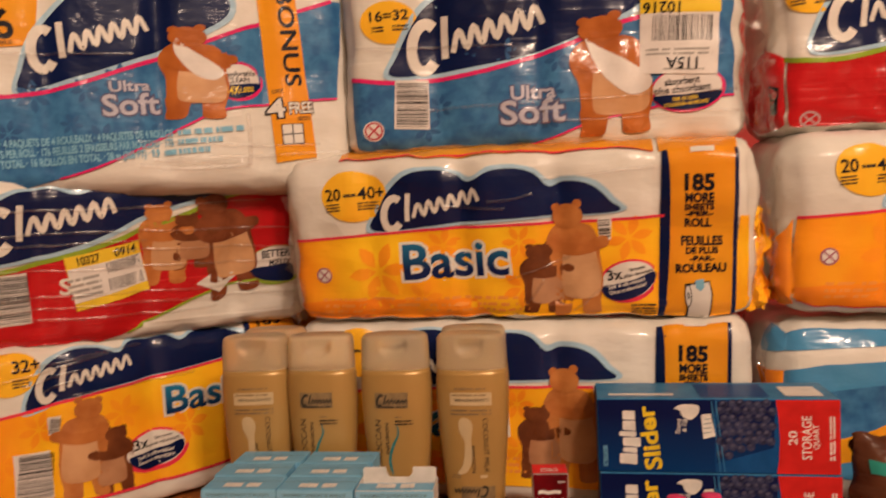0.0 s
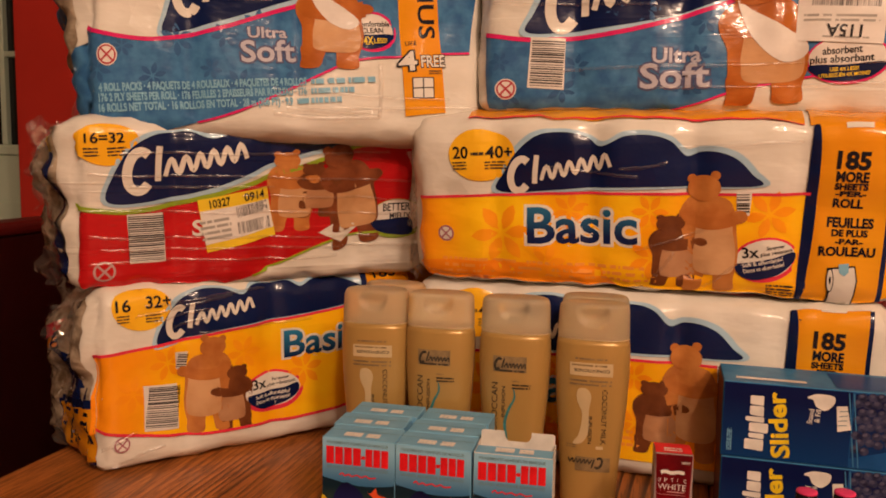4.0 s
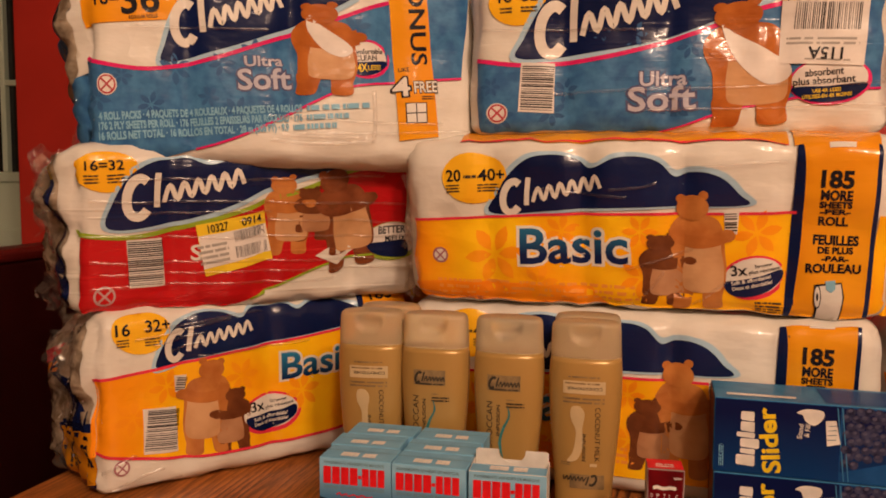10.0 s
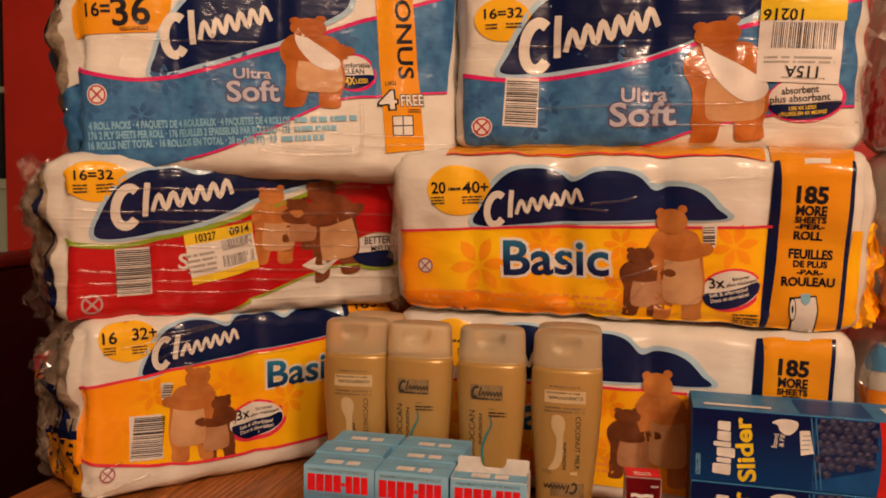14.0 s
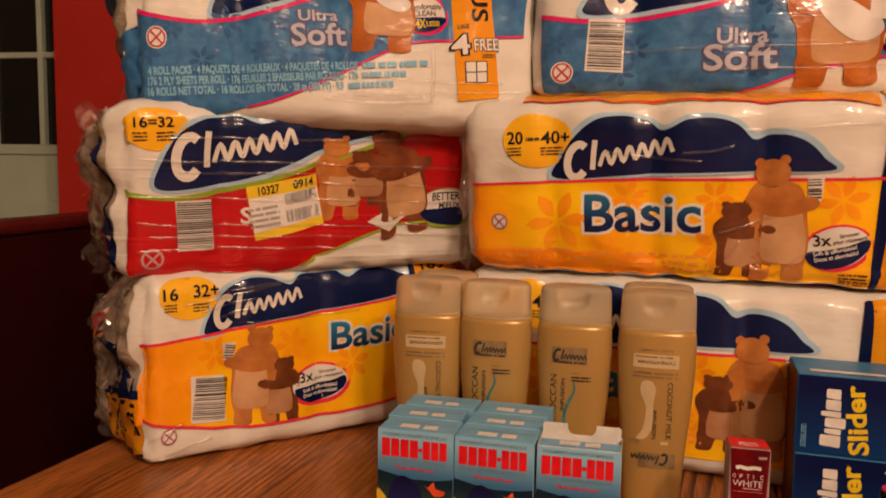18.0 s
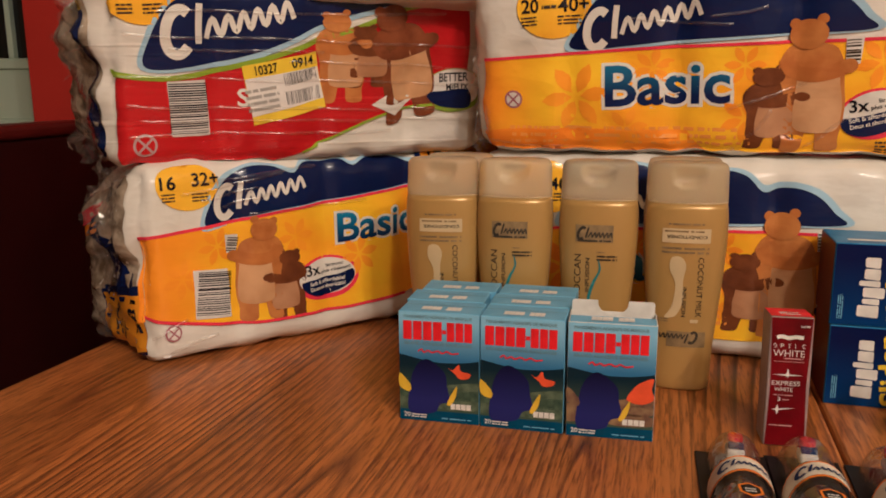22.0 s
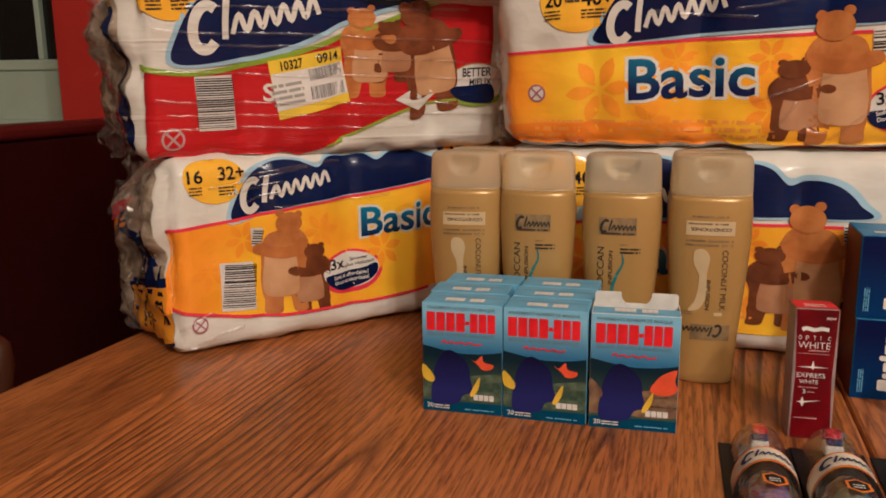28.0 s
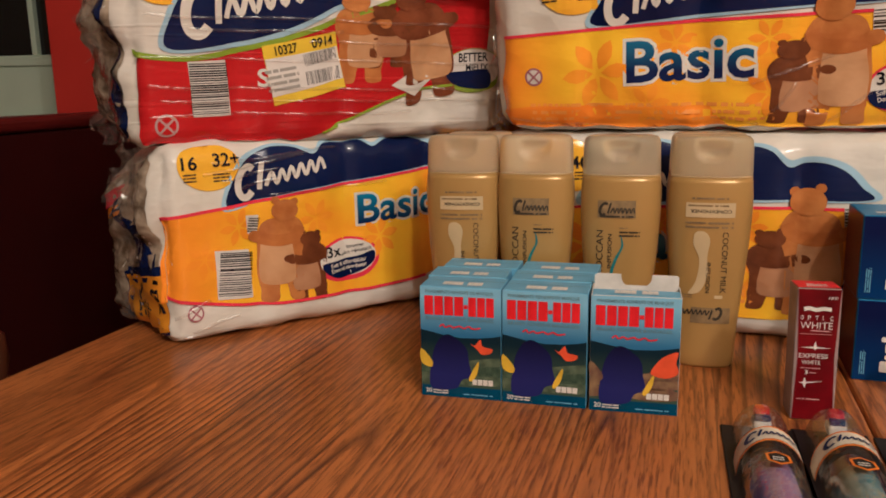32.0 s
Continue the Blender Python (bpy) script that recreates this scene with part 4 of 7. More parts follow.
PACK_S.txt("strip_text", "ink2", 5, "LIKE", (0.3491, 0.0918), 0.0125, 0.0045, 4.7)
PACK_S.txt("word_edge", "ink", 5, "+4", (0.343, 0.0626), 0.0189, 0.0210, 5.2)
PACK_S.txt("word", "script", 6, "4", (0.343, 0.0626), 0.0189, 0.0210, 5.2)
PACK_S.txt("word_edge", "ink", 5, "+FREE", (0.3673, 0.0677), 0.0273, 0.0125, 3.8)
PACK_S.txt("word", "script", 6, "FREE", (0.3673, 0.0677), 0.0273, 0.0125, 3.8)
PACK_S.bars("fine_print", "ink2", 6, "1x2", (0.3759, 0.0599), 0.0156, 0.0053, 3.3)
PACK_S.poly("roll_picture", "ink", 5, [(0.3562, 0.0556), (0.3819, 0.0567), (0.3826, 0.0323), (0.3569, 0.0314)])
PACK_S.poly("roll_picture", "script", 6, [(0.3575, 0.0544), (0.3683, 0.0552), (0.3687, 0.0447), (0.3579, 0.0439)])
PACK_S.poly("roll_picture", "script", 6, [(0.3697, 0.0552), (0.3805, 0.0554), (0.3809, 0.0455), (0.3701, 0.0447)])
PACK_S.poly("roll_picture", "script", 6, [(0.3579, 0.0425), (0.3687, 0.0433), (0.3691, 0.0328), (0.3583, 0.0327)])
PACK_S.poly("roll_picture", "script", 6, [(0.37, 0.0434), (0.3809, 0.0442), (0.3813, 0.0336), (0.3704, 0.0328)])
PACK_T = Pack(pose(-0.136, 1.0326, 1.156, 0, 0, -4.5), 0.455, 0.25, 0.19, "blue wrapped toilet paper pack with a white price sticker", STACK, 4, 4, 0.028, 1.3, tight=0.16)
PACK_T.poly("print_field", "blue", 1, [(0.0099, 0.0912), (0.0627, 0.0844), (0.1346, 0.0876), (0.1975, 0.0984), (0.258, 0.115), (0.3164, 0.1359), (0.3732, 0.1489), (0.4443, 0.1638), (0.4458, 0.0494), (0.3892, 0.047), (0.338, 0.0382), (0.2795, 0.0262), (0.2193, 0.0043), (0.0136, 0.0037)])
PACK_T.stroke("trim_line", "magenta", 3, 0.0049, [(0.0099, 0.0912), (0.0627, 0.0844), (0.1346, 0.0876), (0.1975, 0.0984), (0.258, 0.115), (0.3164, 0.1359), (0.3732, 0.1489), (0.4443, 0.1638)])
PACK_T.stroke("trim_line", "magenta", 3, 0.0024, [(0.2193, 0.0043), (0.2795, 0.0262), (0.338, 0.0382), (0.3892, 0.047), (0.4457, 0.0512)])
PACK_T.ell("badge", "yellow", 1, (0.0594, 0.1538), 0.0332, 0.0246, -2)
PACK_T.txt("badge_text", "ink", 3, "16=32", (0.0379, 0.1551), 0.0447, 0.0110, 1.7)
PACK_T.bars("fine_print", "ink2", 3, "1x2", (0.0395, 0.1433), 0.0148, 0.0078, 1.2)
PACK_T.bars("fine_print", "ink2", 3, "1x2", (0.0636, 0.144), 0.0193, 0.0078, 0.6)
PACK_T.spl("cloud_edge", "sky", 1, [(0.0559, 0.0878), (0.0607, 0.115), (0.0809, 0.153), (0.1063, 0.1807), (0.1565, 0.2067), (0.2124, 0.204), (0.2554, 0.1867), (0.308, 0.1994), (0.3429, 0.1917), (0.3502, 0.1557), (0.2817, 0.1229), (0.2159, 0.1017), (0.1345, 0.0902)])
PACK_T.spl("cloud", "navy", 2, [(0.0619, 0.0916), (0.0667, 0.1135), (0.0869, 0.1496), (0.1109, 0.1761), (0.1586, 0.2004), (0.2126, 0.1979), (0.2556, 0.1806), (0.3082, 0.1934), (0.3373, 0.1872), (0.3443, 0.1589), (0.2785, 0.1279), (0.2133, 0.1068), (0.1344, 0.0953)])
PACK_T.mark("brand_mark", "script", 3, "x", (0.0875, 0.0995), 0.1565, 0.0424, 14.4)
PACK_T.poly("barcode", "pale", 4, [(0.0646, 0.0876), (0.1029, 0.0856), (0.1024, 0.0294), (0.0619, 0.0315)])
PACK_T.bars("barcode_line", "ink", 5, "h20", (0.0645, 0.0334), 0.0358, 0.0510, -2.2)
PACK_T.txt("word_edge", "greyblue", 3, "+Ultra", (0.1976, 0.0575), 0.0492, 0.0151, 0.8)
PACK_T.txt("word", "lilac", 4, "Ultra", (0.1976, 0.0575), 0.0492, 0.0151, 0.8)
PACK_T.txt("word_edge", "greyblue", 3, "+Soft", (0.1859, 0.0303), 0.0704, 0.0254, 1.3)
PACK_T.txt("word", "lilac", 4, "Soft", (0.1859, 0.0303), 0.0704, 0.0254, 1.3)
PACK_T.ell("round_symbol", "pale", 3, (0.0377, 0.0303), 0.0122, 0.0112, -0)
PACK_T.ell("round_symbol", "symbolr2", 4, (0.0377, 0.0303), 0.0108, 0.0099, -0)
PACK_T.stroke("symbol_cross", "symbolr2", 6, 0.0022, [(0.031, 0.0241), (0.0444, 0.0364)])
PACK_T.stroke("symbol_cross", "symbolr2", 6, 0.0022, [(0.031, 0.0364), (0.0444, 0.0241)])
PACK_T.ell("round_symbol", "pale", 5, (0.0377, 0.0303), 0.0088, 0.0079, -0)
PACK_T.figure("bear_orange", 4, (0.3157, 0.0131), (0.3042, 0.1484), 0.0442)
PACK_T.spl("paper_sheet", "pale", 8, [(0.2817, 0.1217), (0.2951, 0.1122), (0.3477, 0.0807), (0.3497, 0.0625), (0.3255, 0.0585), (0.2962, 0.0847)])
PACK_T.ell("oval_badge", "magenta", 3, (0.3914, 0.0589), 0.0402, 0.0252, 3)
PACK_T.ell("oval_badge", "pale", 4, (0.3908, 0.0608), 0.0369, 0.0216, 3)
PACK_T.spl("oval_badge", "navy", 5, [(0.3547, 0.0521), (0.3889, 0.0536), (0.4268, 0.0561), (0.4147, 0.0419), (0.3897, 0.0367), (0.3668, 0.0399)])
PACK_T.txt("badge_text", "ink", 5, "absorbent", (0.3668, 0.0635), 0.0373, 0.0072, 3.8)
PACK_T.txt("badge_text", "ink", 5, "plus absorbant", (0.3558, 0.0545), 0.0599, 0.0073, 2.9)
PACK_T.lines("badge_text", "stickery", 6, ["USE 4X LESS!", "UTILISEZ-EN 4X MOINS!"], (0.3650, 0.0400), 0.0480, 0.0115, 4.2)
PACK_T.poly("price_sticker", "pale", 9, [(0.3435, 0.1768), (0.4277, 0.1703), (0.4226, 0.0734), (0.3403, 0.0784)])
PACK_T.poly("sticker_band", "stickery", 10, [(0.3435, 0.1768), (0.4277, 0.1703), (0.4275, 0.1399), (0.3426, 0.1446)])
PACK_T.bars("barcode_line", "ink", 10, "v32", (0.3537, 0.1137), 0.0650, 0.0276, -3.1)
PACK_T.txt("sticker_text", "ink", 11, "115A", (0.4016, 0.0922), 0.0328, 0.0119, 176.7)
PACK_T.txt("sticker_text", "ink", 11, "10216", (0.3848, 0.1532), 0.0388, 0.0118, 176.0)
PACK_T.bars("fine_print", "greytext", 10, "5x2", (0.347, 0.0982), 0.0708, 0.0097, -2.7)
PACK_T.bars("fine_print", "greytext", 10, "4x1", (0.3649, 0.081), 0.0453, 0.0036, -3.3)
# soft flower motifs printed on the blue fields
for pack, spots in ((PACK_S, ((0.045, 0.075), (0.075, 0.045), (0.10, 0.085), (0.135, 0.055), (0.15, 0.092), (0.185, 0.105), (0.255, 0.075), (0.275, 0.115), (0.30, 0.14), (0.225, 0.058), (0.02, 0.05), (0.165, 0.04))), (PACK_T, ((0.03, 0.06), (0.115, 0.055), (0.10, 0.03), (0.245, 0.065), (0.25, 0.10), (0.235, 0.035), (0.155, 0.12), (0.19, 0.115), (0.04, 0.025)))):
    for k, spot in enumerate(spots):
        pack.flower("petal_blue", 2, spot, 0.012 + 0.003 * (k % 3), 17 * k)
PACK_M = Pack(pose(-0.2071, 1.033, 0.9629, 7.2, 0, -7.7), 0.528, 0.192, 0.20, "large orange and white wrapped toilet paper pack in the middle tier", STACK, 5, 5, 0.026, 1.4)
PACK_G = Pack(pose(-0.30, 1.262, 0.96, 0, 0, 0), 0.30, 0.20, 0.15, "orange wrapped toilet paper pack standing behind the others", STACK, 3, 12, 0.03, 1.0, "amber")
PACK_H = Pack(pose(-0.28, 1.262, TOP, 0, 0, 0), 0.28, 0.206, 0.15, "orange wrapped toilet paper pack at the back", STACK, 3, 13, 0.03, 1.0, "amber")
PACK_I = Pack(pose(-0.27, 1.262, 1.165, 0, 0, 0), 0.30, 0.22, 0.15, "white wrapped toilet paper pack behind the top tier", STACK, 3, 14, 0.03, 1.0)
PACK_C = Pack(pose(-0.207, 1.040, TOP, 0, 0, -9.9), 0.52, 0.212, 0.20, "large orange and white wrapped toilet paper pack behind the bottles", STACK, 5, 6, 0.024, 1.2)
PACK_D = Pack(pose(0.338, 0.962, 0.962, 4.0, 0, -5.0), 0.52, 0.195, 0.20, "orange and white wrapped toilet paper pack beside the others", STACK, 5, 7, 0.035)
PACK_E = Pack(pose(0.345, 0.99, 1.16, 0, 0, -6.0), 0.42, 0.22, 0.19, "red and white wrapped toilet paper pack on the top tier", STACK, 4, 8, 0.03, 1.8)
def large_pack_print(P):
    P.poly("print_field", "orange", 1, [(0.009, 0.1074), (0.0931, 0.1119), (0.1769, 0.1162), (0.2677, 0.119), (0.3528, 0.1205), (0.4317, 0.1225), (0.4323, 0.0032), (0.3554, 0.0045), (0.2681, 0.0049), (0.175, 0.0047), (0.0893, 0.0044), (0.034, 0.0049), (0.0094, 0.0081), (-0.0018, 0.0265), (-0.0006, 0.0611)])
    P.stroke("trim_line", "pink", 3, 0.0031, [(0.009, 0.1074), (0.0931, 0.1119), (0.1769, 0.1162), (0.2677, 0.119), (0.3528, 0.1205), (0.4317, 0.1225)])
    P.stroke("trim_line", "pink", 3, 0.0027, [(0.0059, 0.0093), (0.0411, 0.0059), (0.0893, 0.0044), (0.175, 0.0041)])
    P.flower("petal", 2, (0.1115, 0.0695), 0.0354, 8)
    P.flower("petal", 2, (0.1878, 0.0973), 0.0215, 20)
    P.flower("petal", 2, (0.2736, 0.0994), 0.0197, 0)
    P.flower("petal", 2, (0.1628, 0.0373), 0.0222, 10)
    P.flower("petal", 2, (0.3925, 0.1007), 0.0258, 12)
    P.flower("petal", 2, (0.2768, 0.0485), 0.0250, 25)
    P.poly("print_band", "deep", 2, [(0.0035, 0.0322), (0.0425, 0.0362), (0.1105, 0.037), (0.1755, 0.0364), (0.2225, 0.0353), (0.2408, 0.0089), (0.175, 0.0061), (0.0893, 0.0058), (0.0341, 0.0063), (0.0109, 0.0095)])
    P.poly("slate", "pale", 4, [(0.3593, 0.1235), (0.3745, 0.1253), (0.373, 0.0993), (0.361, 0.0986)])
    P.bars("slate_keys", "ink2", 5, "h7", (0.361, 0.101), 0.0120, 0.0213, 3.3)
    P.stroke("strip_edge", "navy", 5, 0.0058, [(0.4308, 0.1964), (0.4327, 0.1741), (0.4333, 0.1595), (0.433, 0.1288), (0.4324, 0.093), (0.4301, 0.0589), (0.4271, 0.0259), (0.4223, -0.0016)])
    P.txt("strip_text", "ink", 6, "*185", (0.4511, 0.1503), 0.0281, 0.0163, -1.6)
    P.txt("strip_text", "ink", 6, "*MORE", (0.4511, 0.1373), 0.0282, 0.0096, -1.2)
    P.txt("strip_text", "ink", 6, "*SHEETS", (0.4505, 0.1288), 0.0292, 0.0063, 0.0)
    P.txt("strip_text", "ink", 6, "*-PER-", (0.4518, 0.122), 0.0268, 0.0051, 0.0)
    P.txt("strip_text", "ink", 6, "*ROLL", (0.4508, 0.1105), 0.0264, 0.0086, -0.7)
    P.txt("strip_text", "ink", 6, "*FEUILLES", (0.447, 0.0909), 0.0412, 0.0092, -0.7)
    P.txt("strip_text", "ink", 6, "*DE PLUS", (0.4516, 0.0817), 0.0320, 0.0064, 0.0)
    P.txt("strip_text", "ink", 6, "*-PAR-", (0.4555, 0.0736), 0.0245, 0.0052, 0.0)
    P.txt("strip_text", "ink", 6, "*ROULEAU", (0.441, 0.0615), 0.0507, 0.0089, 0.2)
    P.poly("roll_picture", "ink", 6, [(0.4494, 0.0488), (0.4755, 0.0519), (0.4783, 0.0368), (0.4745, -0.0014), (0.4496, -0.0051), (0.4515, 0.0251)])
    P.poly("roll_picture", "script", 7, [(0.4515, 0.0471), (0.4746, 0.0502), (0.4768, 0.0367), (0.4729, -0.0002), (0.4516, -0.0031), (0.4535, 0.0252)])
    P.ell("roll_picture", "ink", 8, (0.453, 0.0365), 0.0036, 0.0124, 2)
    P.ell("roll_picture", "script", 9, (0.453, 0.0365), 0.0026, 0.0107, 2)
    P.ell("roll_picture", "ink", 10, (0.453, 0.0365), 0.0010, 0.0041, 2)
    P.poly("roll_picture", "lightblue", 9, [(0.4601, 0.0527), (0.4693, 0.0541), (0.4697, 0.0453), (0.4658, 0.0411), (0.461, 0.0444)])
    P.ell("badge", "yellow", 1, (0.0888, 0.1578), 0.0377, 0.0299, -1)
    P.txt("badge_text", "ink", 3, "20", (0.0567, 0.1536), 0.0167, 0.0129, 1.7)
    P.txt("badge_text", "ink", 3, "40+", (0.0933, 0.1539), 0.0299, 0.0128, 1.9)
    P.bars("fine_print", "ink2", 3, "1x3", (0.0561, 0.1406), 0.0168, 0.0104, 4.1)
    P.bars("fine_print", "ink2", 3, "1x1", (0.0769, 0.1573), 0.0152, 0.0064, 1.9)
    P.bars("fine_print", "ink2", 3, "1x3", (0.0928, 0.1417), 0.0242, 0.0103, 1.2)
    P.spl("cloud_edge", "sky", 1, [(0.105, 0.1133), (0.1105, 0.1416), (0.1242, 0.1656), (0.1469, 0.184), (0.1781, 0.189), (0.2054, 0.1841), (0.2216, 0.1741), (0.2441, 0.1846), (0.2703, 0.1864), (0.2932, 0.1801), (0.3086, 0.1669), (0.3231, 0.1702), (0.3408, 0.1699), (0.3616, 0.1626), (0.3777, 0.1463), (0.3862, 0.1294), (0.2966, 0.1252), (0.2078, 0.1201)])
    P.spl("cloud", "navy", 2, [(0.1097, 0.1165), (0.115, 0.1403), (0.1285, 0.1618), (0.1499, 0.179), (0.178, 0.1841), (0.2036, 0.1793), (0.2192, 0.1687), (0.2441, 0.1792), (0.2703, 0.1811), (0.2921, 0.1748), (0.3081, 0.1598), (0.3232, 0.1643), (0.3409, 0.1641), (0.3585, 0.1569), (0.373, 0.1422), (0.3798, 0.13), (0.2966, 0.1276), (0.2079, 0.1232)])
    P.mark("brand_mark", "script", 3, "x", (0.1229, 0.1205), 0.1131, 0.0281, 12.4)
    P.txt("word_edge", "script", 2, "+Basic", (0.1427, 0.0604), 0.1181, 0.0383, 1.9)
    P.txt("word", "bluegrad", 3, "Basic", (0.1427, 0.0604), 0.1181, 0.0383, 1.9)
    P.ell("round_symbol", "symbol", 3, (0.046, 0.0669), 0.0096, 0.0094, 1)
    P.stroke("symbol_cross", "symbol", 5, 0.0019, [(0.04, 0.061), (0.0519, 0.0727)])
    P.stroke("symbol_cross", "symbol", 5, 0.0019, [(0.04, 0.0727), (0.0519, 0.061)])
    P.ell("round_symbol", "pale", 4, (0.046, 0.0669), 0.0076, 0.0074, 1)
    P.figure("bear_dark", 2, (0.3006, 0.0159), (0.2997, 0.0985), 0.0261)
    P.figure("bear_tan", 3, (0.3382, 0.0131), (0.3313, 0.1436), 0.0294)
    P.ell("oval_badge", "pink", 2, (0.3912, 0.053), 0.0322, 0.0240, 12)
    P.ell("oval_badge", "script", 3, (0.3912, 0.0542), 0.0290, 0.0204, 12)
    P.spl("oval_badge", "navy", 4, [(0.3623, 0.0461), (0.3766, 0.0496), (0.3982, 0.0556), (0.4183, 0.0621), (0.4187, 0.0514), (0.4042, 0.0378), (0.3826, 0.0315), (0.367, 0.0352)])
    P.txt("badge_text", "ink", 4, "3x", (0.3693, 0.0536), 0.0155, 0.0115, 8.5)
    P.lines("badge_text", "ink", 4, ["Stronger", "plus r\u00e9sistant"], (0.3868, 0.0570), 0.0310, 0.0110, 11.2)
    P.lines("badge_text", "script", 5, ["Soft & affordable!", "Doux et abordable!"], (0.3713, 0.0378), 0.0400, 0.0120, 14.4)
    P.bars("fine_print", "peach", 2, "30x3", (0.0418, 0.0211), 0.2429, 0.0220, -0.2)
    P.bars("fine_print", "ink2", 3, "6x4", (0.3942, 0.0118), 0.0270, 0.0171, 2.5)
    P.poly("strip_edge", "navy", 3, [(0.4285, 0.2012), (0.5052, 0.199), (0.5018, -0.002), (0.4211, -0.006)])
    P.poly("strip", "amber", 4, [(0.4334, 0.2007), (0.5012, 0.1985), (0.4969, -0.0011), (0.4267, -0.0043)])
    P.poly("paper_sheet", "script", 5, [(0.4564, 0.199), (0.4806, 0.1979), (0.4801, 0.1894), (0.4569, 0.1904)])
    P.poly("side_field", "orange", 1, [(0.5058, 0.1213), (0.525, 0.1195), (0.5303, 0.0172), (0.4986, 0.0132)])
PACK_M.shift, PACK_C.shift = (0.0, -0.008), (-0.008, 0.018)
for pack in (PACK_M, PACK_C, PACK_D):
    large_pack_print(pack)
def red_pack_print(P, codes):
    P.poly("print_field", "redpack", 1, [(0.006, 0.0785), (0.0644, 0.0791), (0.1119, 0.0869), (0.1681, 0.1013), (0.2205, 0.1201), (0.2615, 0.133), (0.3037, 0.1499), (0.3897, 0.1733), (0.3978, 0.0514), (0.3388, 0.0462), (0.2939, 0.0377), (0.251, 0.0225), (0.1961, -0.0017), (0.150, -0.022), (0.0933, -0.03), (0.0104, -0.03)])
    P.stroke("trim_line", "green", 3, 0.0053, [(-0.0025, 0.0818), (0.0358, 0.0772), (0.0702, 0.0776), (0.1119, 0.0856), (0.1681, 0.1), (0.2206, 0.1187), (0.2615, 0.1317), (0.3038, 0.1485), (0.3898, 0.1719)])
    P.stroke("trim_line", "green", 3, 0.0029, [(0.1961, -0.0017), (0.251, 0.0225), (0.2939, 0.0377), (0.3388, 0.0462), (0.3978, 0.0514)])
    P.spl("cloud_edge", "sky", 1, [(0.036, 0.084), (0.0399, 0.1176), (0.0596, 0.1496), (0.0943, 0.1685), (0.121, 0.1719), (0.1454, 0.1652), (0.1736, 0.1718), (0.2191, 0.1775), (0.2879, 0.1817), (0.389, 0.1832), (0.3899, 0.1704), (0.2893, 0.1485), (0.2203, 0.1274), (0.1554, 0.0991), (0.0938, 0.0856)])
    P.spl("cloud", "navy", 2, [(0.0405, 0.0863), (0.0444, 0.1157), (0.0635, 0.1459), (0.096, 0.1643), (0.121, 0.1675), (0.1473, 0.1583), (0.1737, 0.1661), (0.2192, 0.1723), (0.2882, 0.1763), (0.3894, 0.1782), (0.3897, 0.174), (0.2891, 0.1533), (0.2202, 0.1328), (0.1553, 0.1049), (0.0939, 0.09)])
    P.mark("brand_mark", "script", 3, "x", (0.0601, 0.1018), 0.1324, 0.0338, 14.3)
    P.ell("badge", "yellow", 1, (0.0389, 0.1508), 0.0327, 0.0244, -0)
    P.txt("badge_text", "ink", 3, "16=32", (0.0176, 0.1496), 0.0386, 0.0101, 2.7)
    P.bars("fine_print", "ink2", 3, "1x3", (0.0167, 0.1354), 0.0147, 0.0107, 3.9)
    P.bars("fine_print", "ink2", 3, "1x3", (0.0397, 0.1364), 0.0187, 0.0108, 4.9)
    P.figure("bear_tan", 2, (0.2416, 0.0518), (0.2368, 0.1473), 0.0271)
    P.figure("bear_dark", 3, (0.2709, 0.0679), (0.2685, 0.1336), 0.0248)
    P.figure("bear_brown", 3, (0.3279, 0.0329), (0.2975, 0.1588), 0.0352)
    P.poly("paper_sheet", "script", 4, [(0.2752, 0.048), (0.3075, 0.0664), (0.3306, 0.0568), (0.3052, 0.0356)])
    P.ell("oval_badge", "green", 2, (0.3785, 0.0634), 0.0407, 0.0251, 2)
    P.ell("oval_badge", "pale", 3, (0.3783, 0.0664), 0.0374, 0.0214, 2)
    P.spl("oval_badge", "navy", 4, [(0.3442, 0.0605), (0.369, 0.0631), (0.3969, 0.0641), (0.3982, 0.0446), (0.3701, 0.0438), (0.3502, 0.05)])
    P.txt("badge_text", "ink", 4, "BETTER", (0.359, 0.073), 0.0372, 0.0095, 2.5)
    P.txt("badge_text", "ink", 4, "MIEUX", (0.369, 0.0631), 0.0279, 0.0074, 2.1)
    P.ell("round_symbol", "symbolr", 3, (0.0352, 0.0118), 0.0115, 0.0115, -5)
    P.stroke("symbol_cross", "symbolr", 5, 0.0023, [(0.028, 0.0047), (0.0423, 0.0189)])
    P.stroke("symbol_cross", "symbolr", 5, 0.0023, [(0.028, 0.0189), (0.0423, 0.0047)])
    P.ell("round_symbol", "redpack", 4, (0.0352, 0.0118), 0.0092, 0.0089, -5)
    if not codes:
        return
    P.poly("barcode", "pale", 3, [(0.058, 0.0737), (0.0956, 0.0753), (0.0996, 0.0199), (0.0613, 0.0194)])
    P.bars("barcode_line", "ink", 4, "h22", (0.0596, 0.0215), 0.0382, 0.0509, 0.7)
    P.txt("word", "script", 3, "S", (0.1273, 0.0491), 0.0113, 0.0170, 0.0)
    P.poly("sale_sticker", "stickery", 5, [(0.1316, 0.0888), (0.2108, 0.1049), (0.2224, 0.0466), (0.1432, 0.0289)])
    P.poly("sticker_panel", "pale", 6, [(0.1347, 0.0756), (0.2132, 0.0894), (0.2201, 0.0564), (0.1412, 0.0377)])
    P.txt("sticker_text", "ink", 7, "10327", (0.146, 0.0798), 0.0227, 0.0091, 11.2)
